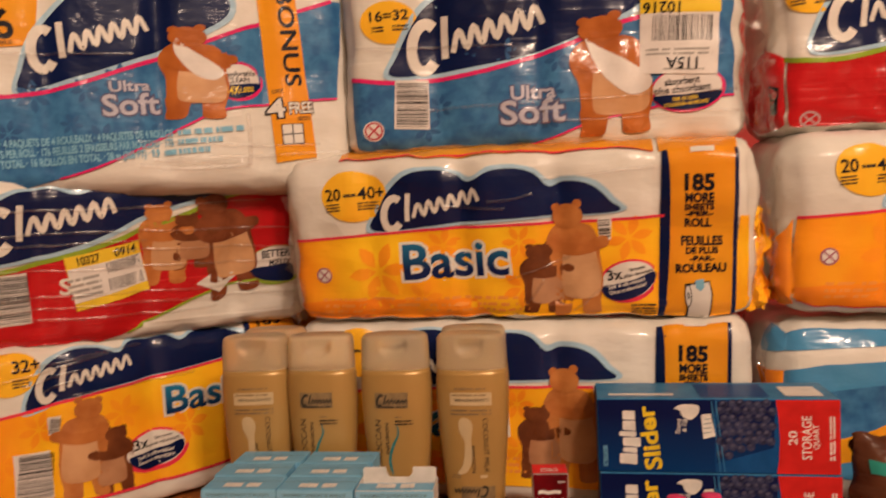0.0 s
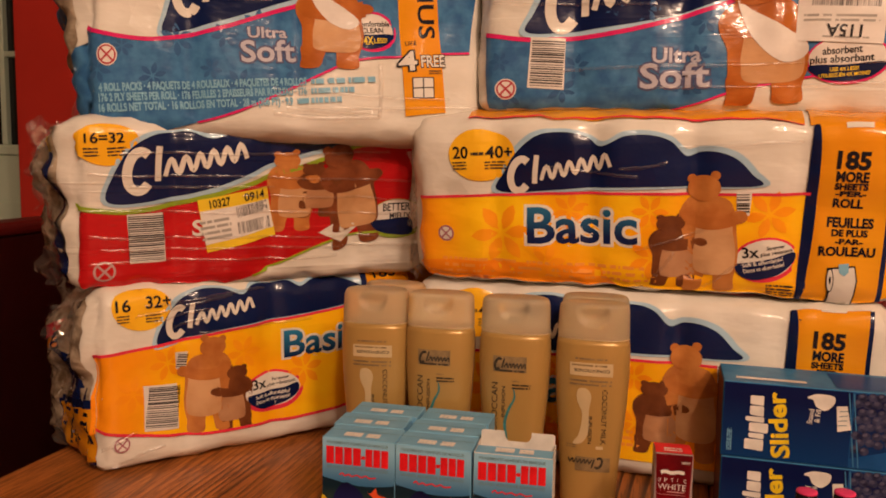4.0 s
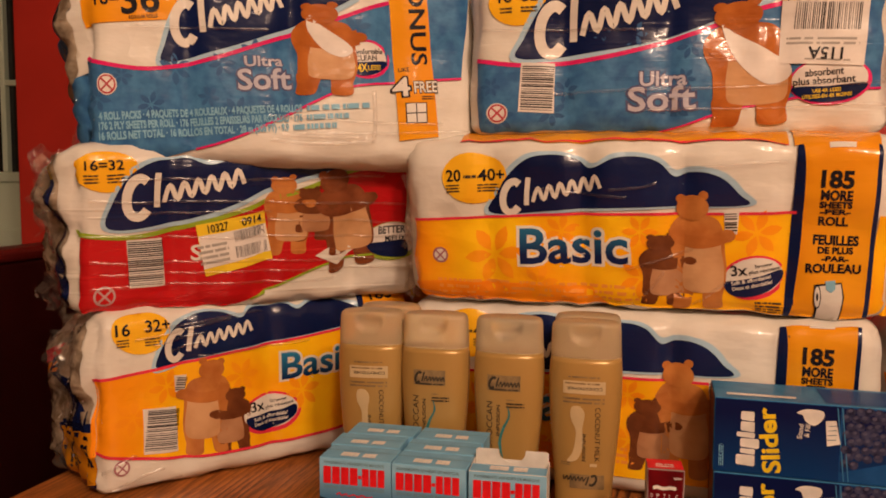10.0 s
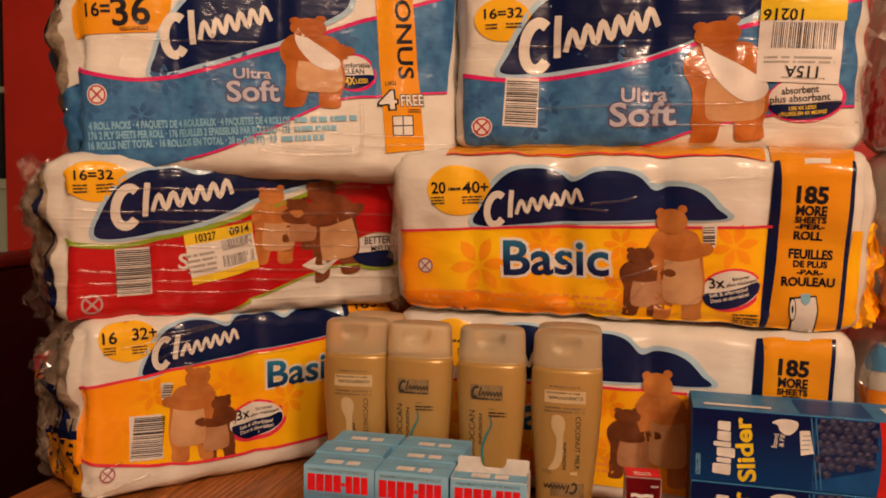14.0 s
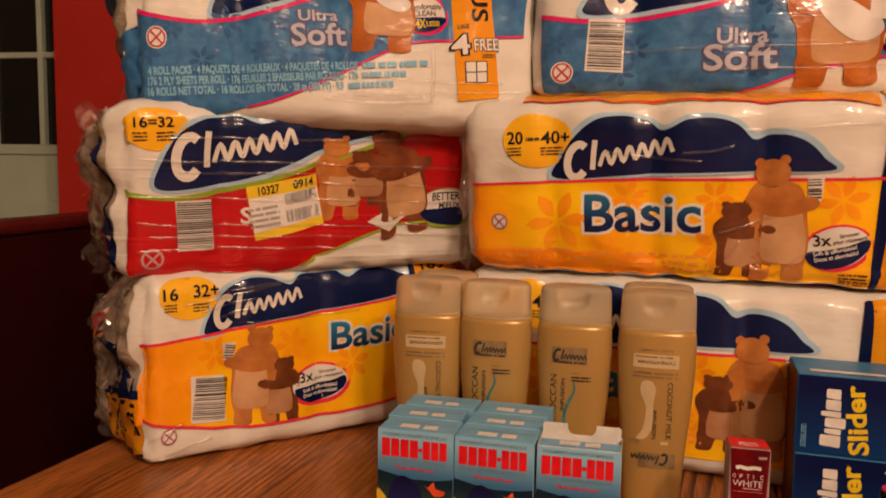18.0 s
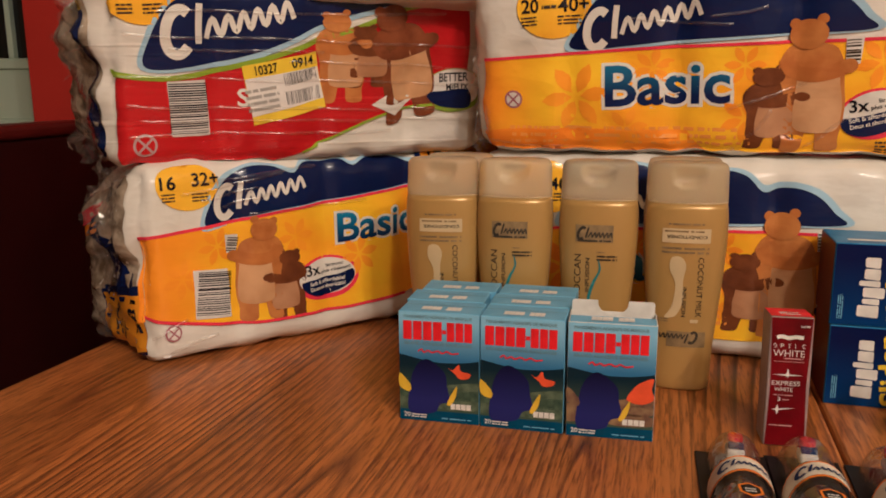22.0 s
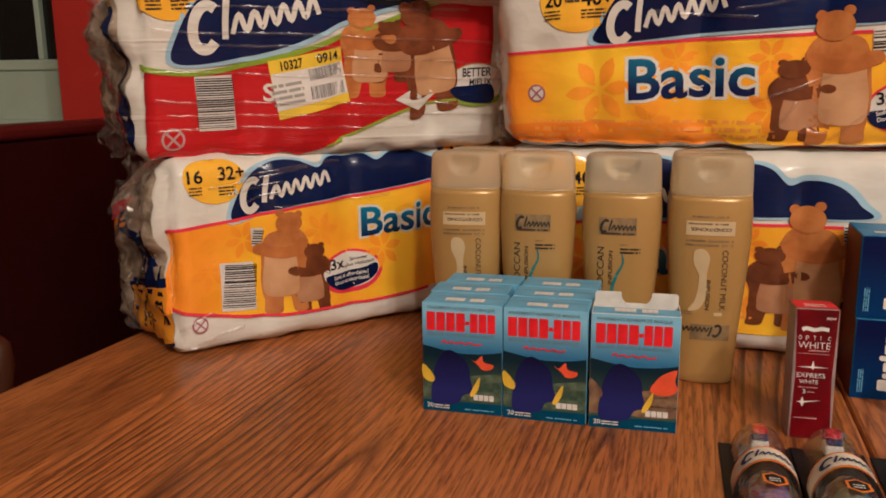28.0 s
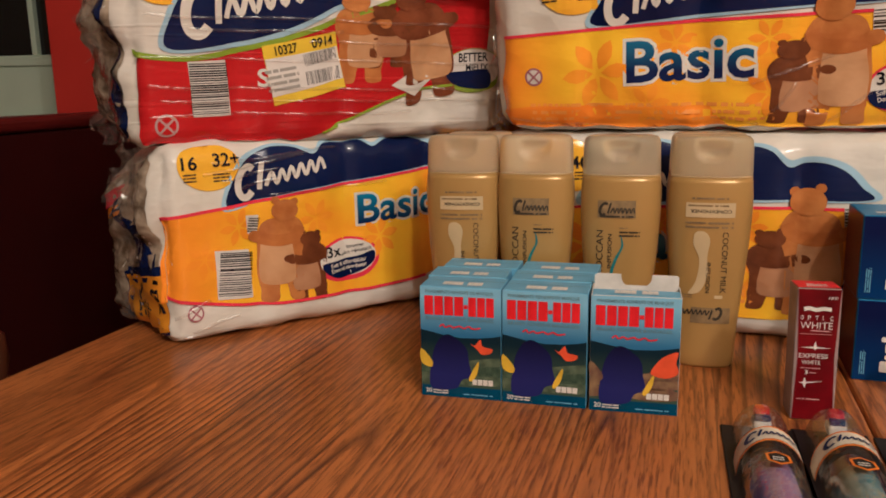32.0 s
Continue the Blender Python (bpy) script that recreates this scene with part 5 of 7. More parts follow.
    P.txt("sticker_text", "ink", 7, "0914", (0.1846, 0.0876), 0.0236, 0.0093, 11.3)
    P.bars("barcode_line", "ink", 7, "v22", (0.1763, 0.0692), 0.0380, 0.0121, 12.2)
    P.bars("barcode_line", "ink", 7, "v22", (0.1779, 0.0503), 0.0399, 0.0135, 8.9)
    P.bars("fine_print", "greytext", 7, "4x4", (0.138, 0.0425), 0.0345, 0.0251, 10.2)
red_pack_print(PACK_R, True)
red_pack_print(PACK_E, False)
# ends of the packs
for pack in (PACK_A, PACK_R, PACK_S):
    # shade behind the clear end wrap is put into this layer's mottled colour
    pack.poly("shaded_end_film", "endfilm", 0, [(0.012, 0.003), (pack.D - 0.01, 0.003), (pack.D - 0.01, pack.H - 0.003), (0.018, pack.H - 0.003)], "left")
PACK_A.poly("end_strip", "navy", 1, [(0.004, 0.002), (0.14, 0.002), (0.12, 0.080), (0.004, 0.086)], "left")
PACK_A.poly("end_strip", "amber", 2, [(0.004, 0.008), (0.138, 0.008), (0.12, 0.070), (0.004, 0.076)], "left")
end_word = word("185", (0.0, 0.070), 0.036, 0.018, -90, 0.03)
for v in end_word.verts:
    v.co.x = 0.034 - v.co.x
PACK_A.lay("strip_text", "ink", 3, end_word, "left")
PACK_A.bars("fine_print", "ink2", 3, "4x5", (0.052, 0.066), 0.046, 0.030, -90, "left")
PACK_A.poly("print_field", "orange", 3, [(-0.002, 0.048), (0.012, 0.046), (0.004, 0.120), (-0.002, 0.133)], "left")
PACK_E.poly("end_print", "redpack", 1, [(-0.002, 0.0), (0.12, 0.0), (0.12, 0.085), (0.05, 0.105), (-0.002, 0.082)], "left")
PACK_E.poly("end_print", "ink", 2, [(0.012, 0.020), (0.028, 0.024), (0.026, 0.056), (0.012, 0.052)], "left")
PACK_D.poly("end_print", "orange", 1, [(-0.002, 0.0), (0.06, 0.0), (0.05, 0.07), (-0.002, 0.108)], "left")
PACK_A.poly("end_print", "pink", 1, [(0.10, 0.185), (0.16, 0.185), (0.15, 0.165), (0.11, 0.168)], "left")
PACK_A.poly("end_print", "orange", 1, [(0.10, 0.164), (0.165, 0.164), (0.16, 0.150), (0.10, 0.150)], "left")
PACK_A.spl("end_print", "navy", 1, [(0.02, 0.088), (0.065, 0.085), (0.10, 0.125), (0.125, 0.165), (0.105, 0.168), (0.07, 0.130)], "left")
PACK_R.spl("end_print", "navy", 1, [(0.012, 0.02), (0.03, 0.012), (0.045, 0.08), (0.04, 0.15), (0.022, 0.155), (0.02, 0.09)], "left")
PACK_R.poly("end_print", "redpack", 1, [(0.04, 0.0), (0.09, 0.0), (0.09, 0.05), (0.05, 0.05)], "left")
PACK_R.poly("end_print", "stickery", 1, [(0.02, 0.155), (0.05, 0.15), (0.05, 0.17), (0.02, 0.172)], "left")
PACK_S.poly("end_print", "blue", 1, [(-0.002, 0.0), (0.10, 0.0), (0.10, 0.07), (0.04, 0.085), (-0.002, 0.10)], "left")
PACK_S.poly("end_print", "blue", 1, [(0.035, 0.13), (0.13, 0.13), (0.13, 0.25), (0.035, 0.25)], "left")
# taut folds of the clear wrap
for pack, folds in ((PACK_R, ((0.02, 0.40, 0.118, 0.112), (0.01, 0.42, 0.078, 0.070), (0.02, 0.43, 0.050, 0.042), (0.03, 0.40, 0.036, 0.030), (0.02, 0.30, 0.022, 0.018), (0.05, 0.36, 0.140, 0.147), (0.18, 0.42, 0.095, 0.088), (0.06, 0.22, 0.106, 0.103))), (PACK_S, ((0.20, 0.40, 0.036, 0.030), (0.24, 0.44, 0.016, 0.022), (0.05, 0.20, 0.128, 0.132))), (PACK_T, ((0.02, 0.20, 0.125, 0.119), (0.10, 0.45, 0.052, 0.058), (0.20, 0.45, 0.030, 0.034))), (PACK_M, ((0.16, 0.26, 0.146, 0.139), (0.02, 0.10, 0.026, 0.010), (0.05, 0.16, 0.020, 0.010), (0.30, 0.42, 0.168, 0.176), (0.26, 0.33, 0.058, 0.082), (0.33, 0.37, 0.02, 0.05), (0.28, 0.30, 0.03, 0.055), (0.24, 0.29, 0.147, 0.152))), (PACK_A, ((0.07, 0.13, 0.168, 0.178), (0.09, 0.15, 0.160, 0.172), (0.02, 0.10, 0.008, 0.012), (0.03, 0.08, 0.014, 0.026), (0.06, 0.20, 0.186, 0.196), (0.05, 0.16, 0.176, 0.190), (0.01, 0.05, 0.030, 0.046), (0.12, 0.26, 0.150, 0.157)))):
    for u0, u1, v0, v1 in folds:
        n = max(3, round((u1 - u0) / 0.05))
        pack.crease([(u0 + (u1 - u0) * i / n, v0 + (v1 - v0) * i / n + 0.003 * noise.noise(Vector((u0 * 9 + i * 0.7, v0 * 31, 2)))) for i in range(n + 1)])
PACK_A.flap(-1, 0.01, 0.200, 0.036, 1.0, 0.10)
PACK_A.flap(-1, 0.13, 0.205, 0.052, 3.5, 0.05)
PACK_A.flap(-1, 0.135, 0.180, 0.066, 2.0, 0.09)
PACK_R.flap(-1, 0.0, 0.175, 0.05, 3.0)
PACK_R.flap(-1, 0.08, 0.176, 0.06, 4.0, 0.08)
PACK_S.flap(-1, 0.0, 0.24, 0.028, 5.0, 0.03)
PACK_S.flap(1, 0.01, 0.24, 0.022, 6.0, 0.03)
PACK_R.flap(1, 0.02, 0.17, 0.022, 12.0, 0.02)
PACK_T.flap(-1, 0.0, 0.24, 0.020, 13.0, 0.03)
PACK_T.flap(1, 0.01, 0.24, 0.024, 15.0, 0.02)
PACK_M.flap(-1, 0.0, 0.15, 0.022, 14.0, 0.02)
PACK_E.flap(-1, 0.0, 0.21, 0.045, 7.0, 0.02)
PACK_M.flap(1, 0.02, 0.16, 0.03, 8.0, 0.03)
PACK_M.flap(1, 0.004, 0.115, 0.034, 21.0, 0.03, MAT["orange"])
PACK_D.flap(-1, 0.01, 0.09, 0.026, 22.0, 0.04, MAT["orange"])
PACK_D.flap(-1, 0.03, 0.16, 0.03, 9.0, 0.03)
# yellow film fold on the middle pack's top edge
PACK_M.poly("top_band", "amber", 1, [(0.07, 0.012), (0.42, 0.004), (0.42, 0.06), (0.07, 0.06)], "top")
PACK_M.stroke("trim_line", "pink", 3, 0.003, [(0.07, 0.012), (0.2, 0.012), (0.3, 0.008), (0.42, 0.004)], "top")
PACK_M.poly("strip", "amber", 2, [(0.425, 0.0), (0.505, 0.0), (0.505, 0.16), (0.425, 0.16)], "top")

# blue pack of another kind at the right end of the bottom tier
MAT["blue2"] = film("mid_blue_print", (0.07, 0.24, 0.48), (0.10, 0.32, 0.56), 0.16, 8)
MAT["cream"] = film("cream_wrap", (0.62, 0.52, 0.38), None, 0.25)
PACK_F = Pack(pose(0.335, 0.975, TOP, 0, 0, -6.0), 0.5, 0.205, 0.2, "blue and white wrapped paper pack on the bottom tier", STACK, 4, 9, 0.034, 1.6)
PACK_F.poly("print_field", "blue2", 1, [(-0.01, 0.172), (0.12, 0.178), (0.3, 0.176), (0.5, 0.170), (0.5, 0.208), (-0.01, 0.208)])
PACK_F.poly("print_field", "blue2", 1, [(-0.01, 0.148), (0.05, 0.158), (0.15, 0.163), (0.3, 0.160), (0.5, 0.150), (0.5, 0.03), (0.3, 0.05), (0.12, 0.03), (-0.01, 0.04)])
PACK_F.poly("print_field", "blue", 2, [(-0.01, 0.120), (0.10, 0.135), (0.25, 0.140), (0.5, 0.125), (0.5, 0.05), (0.25, 0.08), (0.08, 0.06), (-0.01, 0.06)])
PACK_F.spl("print_field", "amber", 3, [(0.05, 0.072), (0.10, 0.088), (0.18, 0.118), (0.3, 0.127), (0.42, 0.10), (0.3, 0.095), (0.18, 0.085), (0.10, 0.06), (0.05, 0.05)])
PACK_F.poly("end_print", "blue2", 1, [(-0.002, 0.172), (0.05, 0.166), (0.05, 0.206), (-0.002, 0.208)], "left")
PACK_F.flap(-1, 0.08, 0.2, 0.03, 11.0, 0.03)
PACK_F.poly("end_print", "orange", 1, [(-0.002, 0.07), (0.07, 0.07), (0.07, 0.145), (-0.002, 0.150)], "left")


# ---- conditioner and shampoo bottles ----
GOLD = plain("pearl_gold_plastic", (0.47, 0.29, 0.088), (0.43, 0.262, 0.078), 0.30, 4, 0.02, 0.2)
CAPMAT = nodes_of("frosted_gold_cap")
CAPMAT[2].inputs["Base Color"].default_value = (0.84, 0.72, 0.50, 1)
CAPMAT[2].inputs["Roughness"].default_value = 0.34
CAPMAT[2].inputs["Transmission Weight"].default_value = 0.68
CAPMAT[2].inputs["IOR"].default_value = 1.25
CAPMAT[2].inputs["Subsurface Weight"].default_value = 0.15
CAPMAT[2].inputs["Subsurface Radius"].default_value = (0.01, 0.008, 0.005)
PALE_INK = plain("pale_gold_ink", (0.62, 0.48, 0.27), None, 0.35, 20, 0)
DARK_INK = plain("brown_black_ink", (0.035, 0.028, 0.02), None, 0.4, 20, 0)
TAUPE = plain("taupe_foil", (0.20, 0.140, 0.070), (0.34, 0.235, 0.11), 0.4, 90, 0, 0.1)
TEAL = plain("teal_ink", (0.04, 0.22, 0.24), None, 0.35, 20, 0)
PROFILE = [(0.0, 0.0245), (0.003, 0.0272), (0.012, 0.0282), (0.044, 0.0295), (0.076, 0.0322), (0.108, 0.0350), (0.141, 0.0368), (0.160, 0.0370), (0.172, 0.0362), (0.1775, 0.0352)]
CAP_PROFILE = [(0.1785, 0.0352), (0.180, 0.0355), (0.183, 0.0355), (0.186, 0.0354), (0.189, 0.0353), (0.192, 0.0352), (0.195, 0.0351), (0.198, 0.0350), (0.201, 0.0349), (0.204, 0.0348), (0.207, 0.0346), (0.2095, 0.0341), (0.2115, 0.0331), (0.2130, 0.0312), (0.2138, 0.0275)]


def half_width(z, profile):
    return float(np.interp(z, [p[0] for p in profile], [p[1] for p in profile]))


def oval(profile, n=40, ratio=0.56, power=2.5):
    bm, rings = bmesh.new(), []
    for z, a in profile:
        ring = []
        for i in range(n):
            c, s = math.cos(2 * math.pi * i / n), math.sin(2 * math.pi * i / n)
            ring.append(bm.verts.new((a * math.copysign(abs(c) ** (2 / power), c), a * ratio * math.copysign(abs(s) ** (2 / power), s), z)))
        rings.append(ring)
    for a, b in zip(rings, rings[1:]):
        for i in range(n):
            bm.faces.new((a[i], a[(i + 1) % n], b[(i + 1) % n], b[i]))
    bm.faces.new(rings[0][::-1])
    bm.faces.new(rings[-1])
    return bm


def on_bottle(name, bm, material, parent, layer=1):
    cut_on_grid(bm, 0.004, 0.012)
    for v in bm.verts:
        x, z = v.co.x, v.co.y * 1.087
        a = half_width(z, PROFILE)
        y = -a * 0.56 * max(0.0, 1 - min(1, abs(x) / a) ** 2.5) ** 0.4
        v.co = (x, y - 0.0004 - 0.0002 * layer, z)
    return part(name, bm, material, parent, smooth=True)


def bottle(m, kind, label):
    ob = thing("bottle", m, label, "bottle", "row of bottles")
    rng = random.Random(5)
    body = part("body", oval(PROFILE), GOLD, ob, smooth=True)
    lid = oval(CAP_PROFILE, 96)
    for v in lid.verts:
        e = (v.co.x / 0.0145) ** 2 + (max(0.0, 0.2045 - v.co.z) / 0.0125) ** 2
        if v.co.y < 0 and e < 1 and v.co.z < 0.2125:
            v.co.y += 0.0060 * (1 - e) ** 0.4 * min(1.0, (0.2125 - v.co.z) / 0.010)
    part("cap", lid, CAPMAT[0], ob, "frosted translucent flip cap with a thumb notch", True)
    part("seam", oval([(0.1774, 0.0354), (0.1780, 0.0357), (0.1787, 0.0354)]), PALE_INK, ob, smooth=True)
    if kind == "milk":
        on_bottle("label_panel", polygon([(-0.021, 0.131), (0.021, 0.131), (0.021, 0.143), (-0.021, 0.143)]), PALE_INK, body)
        on_bottle("label_text", word("CONDITIONER", (0.018, 0.1375), 0.035, 0.0028, 180), DARK_INK, body, 2)
        on_bottle("fine_print", bar_rows("3x1", (-0.019, 0.140), 0.036, 0.003, 0, rng), TAUPE, body, 2)
        on_bottle("fine_print", bar_rows("4x2", (-0.021, 0.122), 0.042, 0.007, 0, rng), TAUPE, body)
        on_bottle("fine_print", bar_rows("4x1", (-0.016, 0.146), 0.032, 0.003, 0, rng), TAUPE, body)
        on_bottle("splash", polygon(smooth_loop([(-0.012, 0.118), (-0.004, 0.119), (0.001, 0.112), (-0.001, 0.098), (0.0, 0.082), (-0.006, 0.068), (-0.016, 0.066), (-0.010, 0.076), (-0.0075, 0.095), (-0.013, 0.108)])), PALE_INK, body)
        on_bottle("label_text", word("COCONUT MILK", (0.0115, 0.119), 0.052, 0.0050, -90, 0.0), DARK_INK, body)
        on_bottle("label_text", word("INFUSION", (-0.001, 0.093), 0.026, 0.0036, -90), DARK_INK, body)
        on_bottle("size_box", polygon([(0.007, 0.062), (0.014, 0.062), (0.014, 0.065), (0.007, 0.065)]), PALE_INK, body)
        on_bottle("brand_plate", polygon([(-0.013, 0.040), (0.0215, 0.040), (0.0215, 0.054), (-0.013, 0.054)]), TAUPE, body)
        on_bottle("brand_mark", brand_bars((0.014, 0.0525), 0.034, 0.008, 180), DARK_INK, body, 2)
        on_bottle("fine_print", bar_rows("2x2", (-0.022, 0.062), 0.010, 0.004, 0, rng), TAUPE, body)
    else:
        on_bottle("brand_plate", polygon([(-0.020, 0.128), (0.0145, 0.128), (0.0145, 0.143), (-0.020, 0.143)]), TAUPE, body)
        on_bottle("brand_mark", brand_bars((-0.018, 0.1315), 0.032, 0.0085, 0), DARK_INK, body, 2)
        on_bottle("fine_print", bar_rows("3x1", (-0.018, 0.1285), 0.032, 0.003, 0, rng), DARK_INK, body, 2)
        on_bottle("fine_print", bar_rows("2x2", (0.0, 0.112), 0.019, 0.006, 0, rng), DARK_INK, body)
        on_bottle("fine_print", bar_rows("1x1", (0.0, 0.119), 0.008, 0.002, 0, rng), TAUPE, body)
        on_bottle("label_text", word("MOROCCAN", (-0.0145, 0.062), 0.055, 0.0062, 90, 0.0), DARK_INK, body)
        on_bottle("label_text", word("INFUSION", (-0.0065, 0.084), 0.030, 0.0036, 90), DARK_INK, body)
        on_bottle("swoosh", polygon(smooth_loop([(0.0015, 0.113), (0.0042, 0.104), (-0.001, 0.092), (-0.005, 0.078), (-0.003, 0.062), (-0.008, 0.076), (-0.004, 0.092), (0.002, 0.103)])), TEAL, body)
    return ob


milk = bottle(pose(0.007, 0.913, TOP, 0, 0, -4), "milk", "gold conditioner bottle with a frosted cap, printed upside down")
argan = bottle(pose(-0.152, 0.931, TOP, 0, 0, -2), "argan", "gold shampoo bottle with a frosted cap and teal swoosh")
copy_thing(milk, pose(-0.224, 0.937, TOP, 0, 0, 2))
copy_thing(argan, pose(-0.072, 0.922, TOP, 0, 0, -3))
copy_thing(milk, pose(0.009, 0.957, TOP, 0, 0, -4))
copy_thing(milk, pose(-0.214, 0.984, TOP, 0, 0, -2))


# ---- adhesive bandage boxes ----
def gloss(name, a, b=None, rough=0.3, scale=60.0):
    m = plain(name, a, b, rough + 0.08, scale, 0.02)
    m.node_tree.nodes["Principled BSDF"].inputs["Specular IOR Level"].default_value = 0.12
    return m


def shaded_card(name, low, high, z0, z1):
    """Printed card that runs from one colour at z0 to another at z1."""
    m = gloss(name, high)
    t = m.node_tree
    xyz, amount = t.nodes.new("ShaderNodeSeparateXYZ"), t.nodes.new("ShaderNodeMapRange")
    t.links.new(t.nodes.new("ShaderNodeTexCoord").outputs["Object"], xyz.inputs[0])
    amount.inputs[1].default_value, amount.inputs[2].default_value = z0, z1
    t.links.new(xyz.outputs[2], amount.inputs[0])
    t.links.new(mixed(t, amount.outputs[0], low, high, 0.0, 1.0), t.nodes["Principled BSDF"].inputs["Base Color"])
    return m


CARD = {
    "front": shaded_card("shaded_blue_card", (0.045, 0.16, 0.33), (0.25, 0.50, 0.70), 0.056, 0.088),
    "seabed": shaded_card("shaded_sea_print", (0.055, 0.09, 0.065), (0.006, 0.020, 0.034), 0.016, 0.050),
    "fish": shaded_card("shaded_indigo_print", (0.020, 0.022, 0.14), (0.005, 0.005, 0.034), 0.020, 0.056),
    "sky": gloss("pale_blue_card", (0.20, 0.45, 0.66), (0.16, 0.39, 0.60)), "deep": gloss("deep_blue_card", (0.008, 0.07, 0.15)),
    "sea": gloss("seabed_print", (0.022, 0.045, 0.035), (0.085, 0.125, 0.08), 0.3, 110),
    "red": gloss("bright_red_ink", (0.72, 0.012, 0.02)), "white": gloss("white_card", (0.78, 0.76, 0.72)),
    "reef": gloss("pale_reef_print", (0.13, 0.17, 0.11), (0.05, 0.075, 0.05), 0.3, 90),
    "coral": gloss("coral_print", (0.80, 0.10, 0.03)), "lemon": gloss("lemon_print", (0.75, 0.50, 0.03)), "grey": gloss("grey_ink_card", (0.15, 0.25, 0.30)), "sand": gloss("sand_print", (0.30, 0.20, 0.10), (0.12, 0.06, 0.05), 0.3, 70),
}


def flat_on(name, bm, material, parent, layer=1, y=0.0):
    for v in bm.verts:
        v.co = (v.co.x, y - 0.0003 - 0.00018 * layer, v.co.y)
    return part(name, bm, material, parent)


def flat_top(name, bm, material, parent, z, layer=1):
    for v in bm.verts:
        v.co = (v.co.x, v.co.y, z + 0.0003 + 0.00018 * layer)
    return part(name, bm, material, parent)


def rect(x0, x1, y0, y1):
    return polygon([(x0, y0), (x1, y0), (x1, y1), (x0, y1)])


BW, BD, BH = 0.0695, 0.036, 0.0968


def blocks(x0, y0, w, h, n, gap=0.09, skip=()):
    """The plain upright blocks of a trade mark, one outline each."""
    for i in range(n):
        if i not in skip:
            a, k = x0 + w * i / n, w / n * (1 - gap)
            c = 0.06 * k
            yield polygon([(a + dx, y0 + dy) for dx, dy in ((c, 0), (k - c, 0), (k, c), (k, h - c), (k - c, h), (c, h), (0, h - c), (0, c))])


def inside(points, steps):
    """A smooth outline kept within the box front."""
    return [(min(max(x, 0.0003), BW - 0.0003), max(y, 0.0003)) for x, y in smooth_loop(points, steps)]


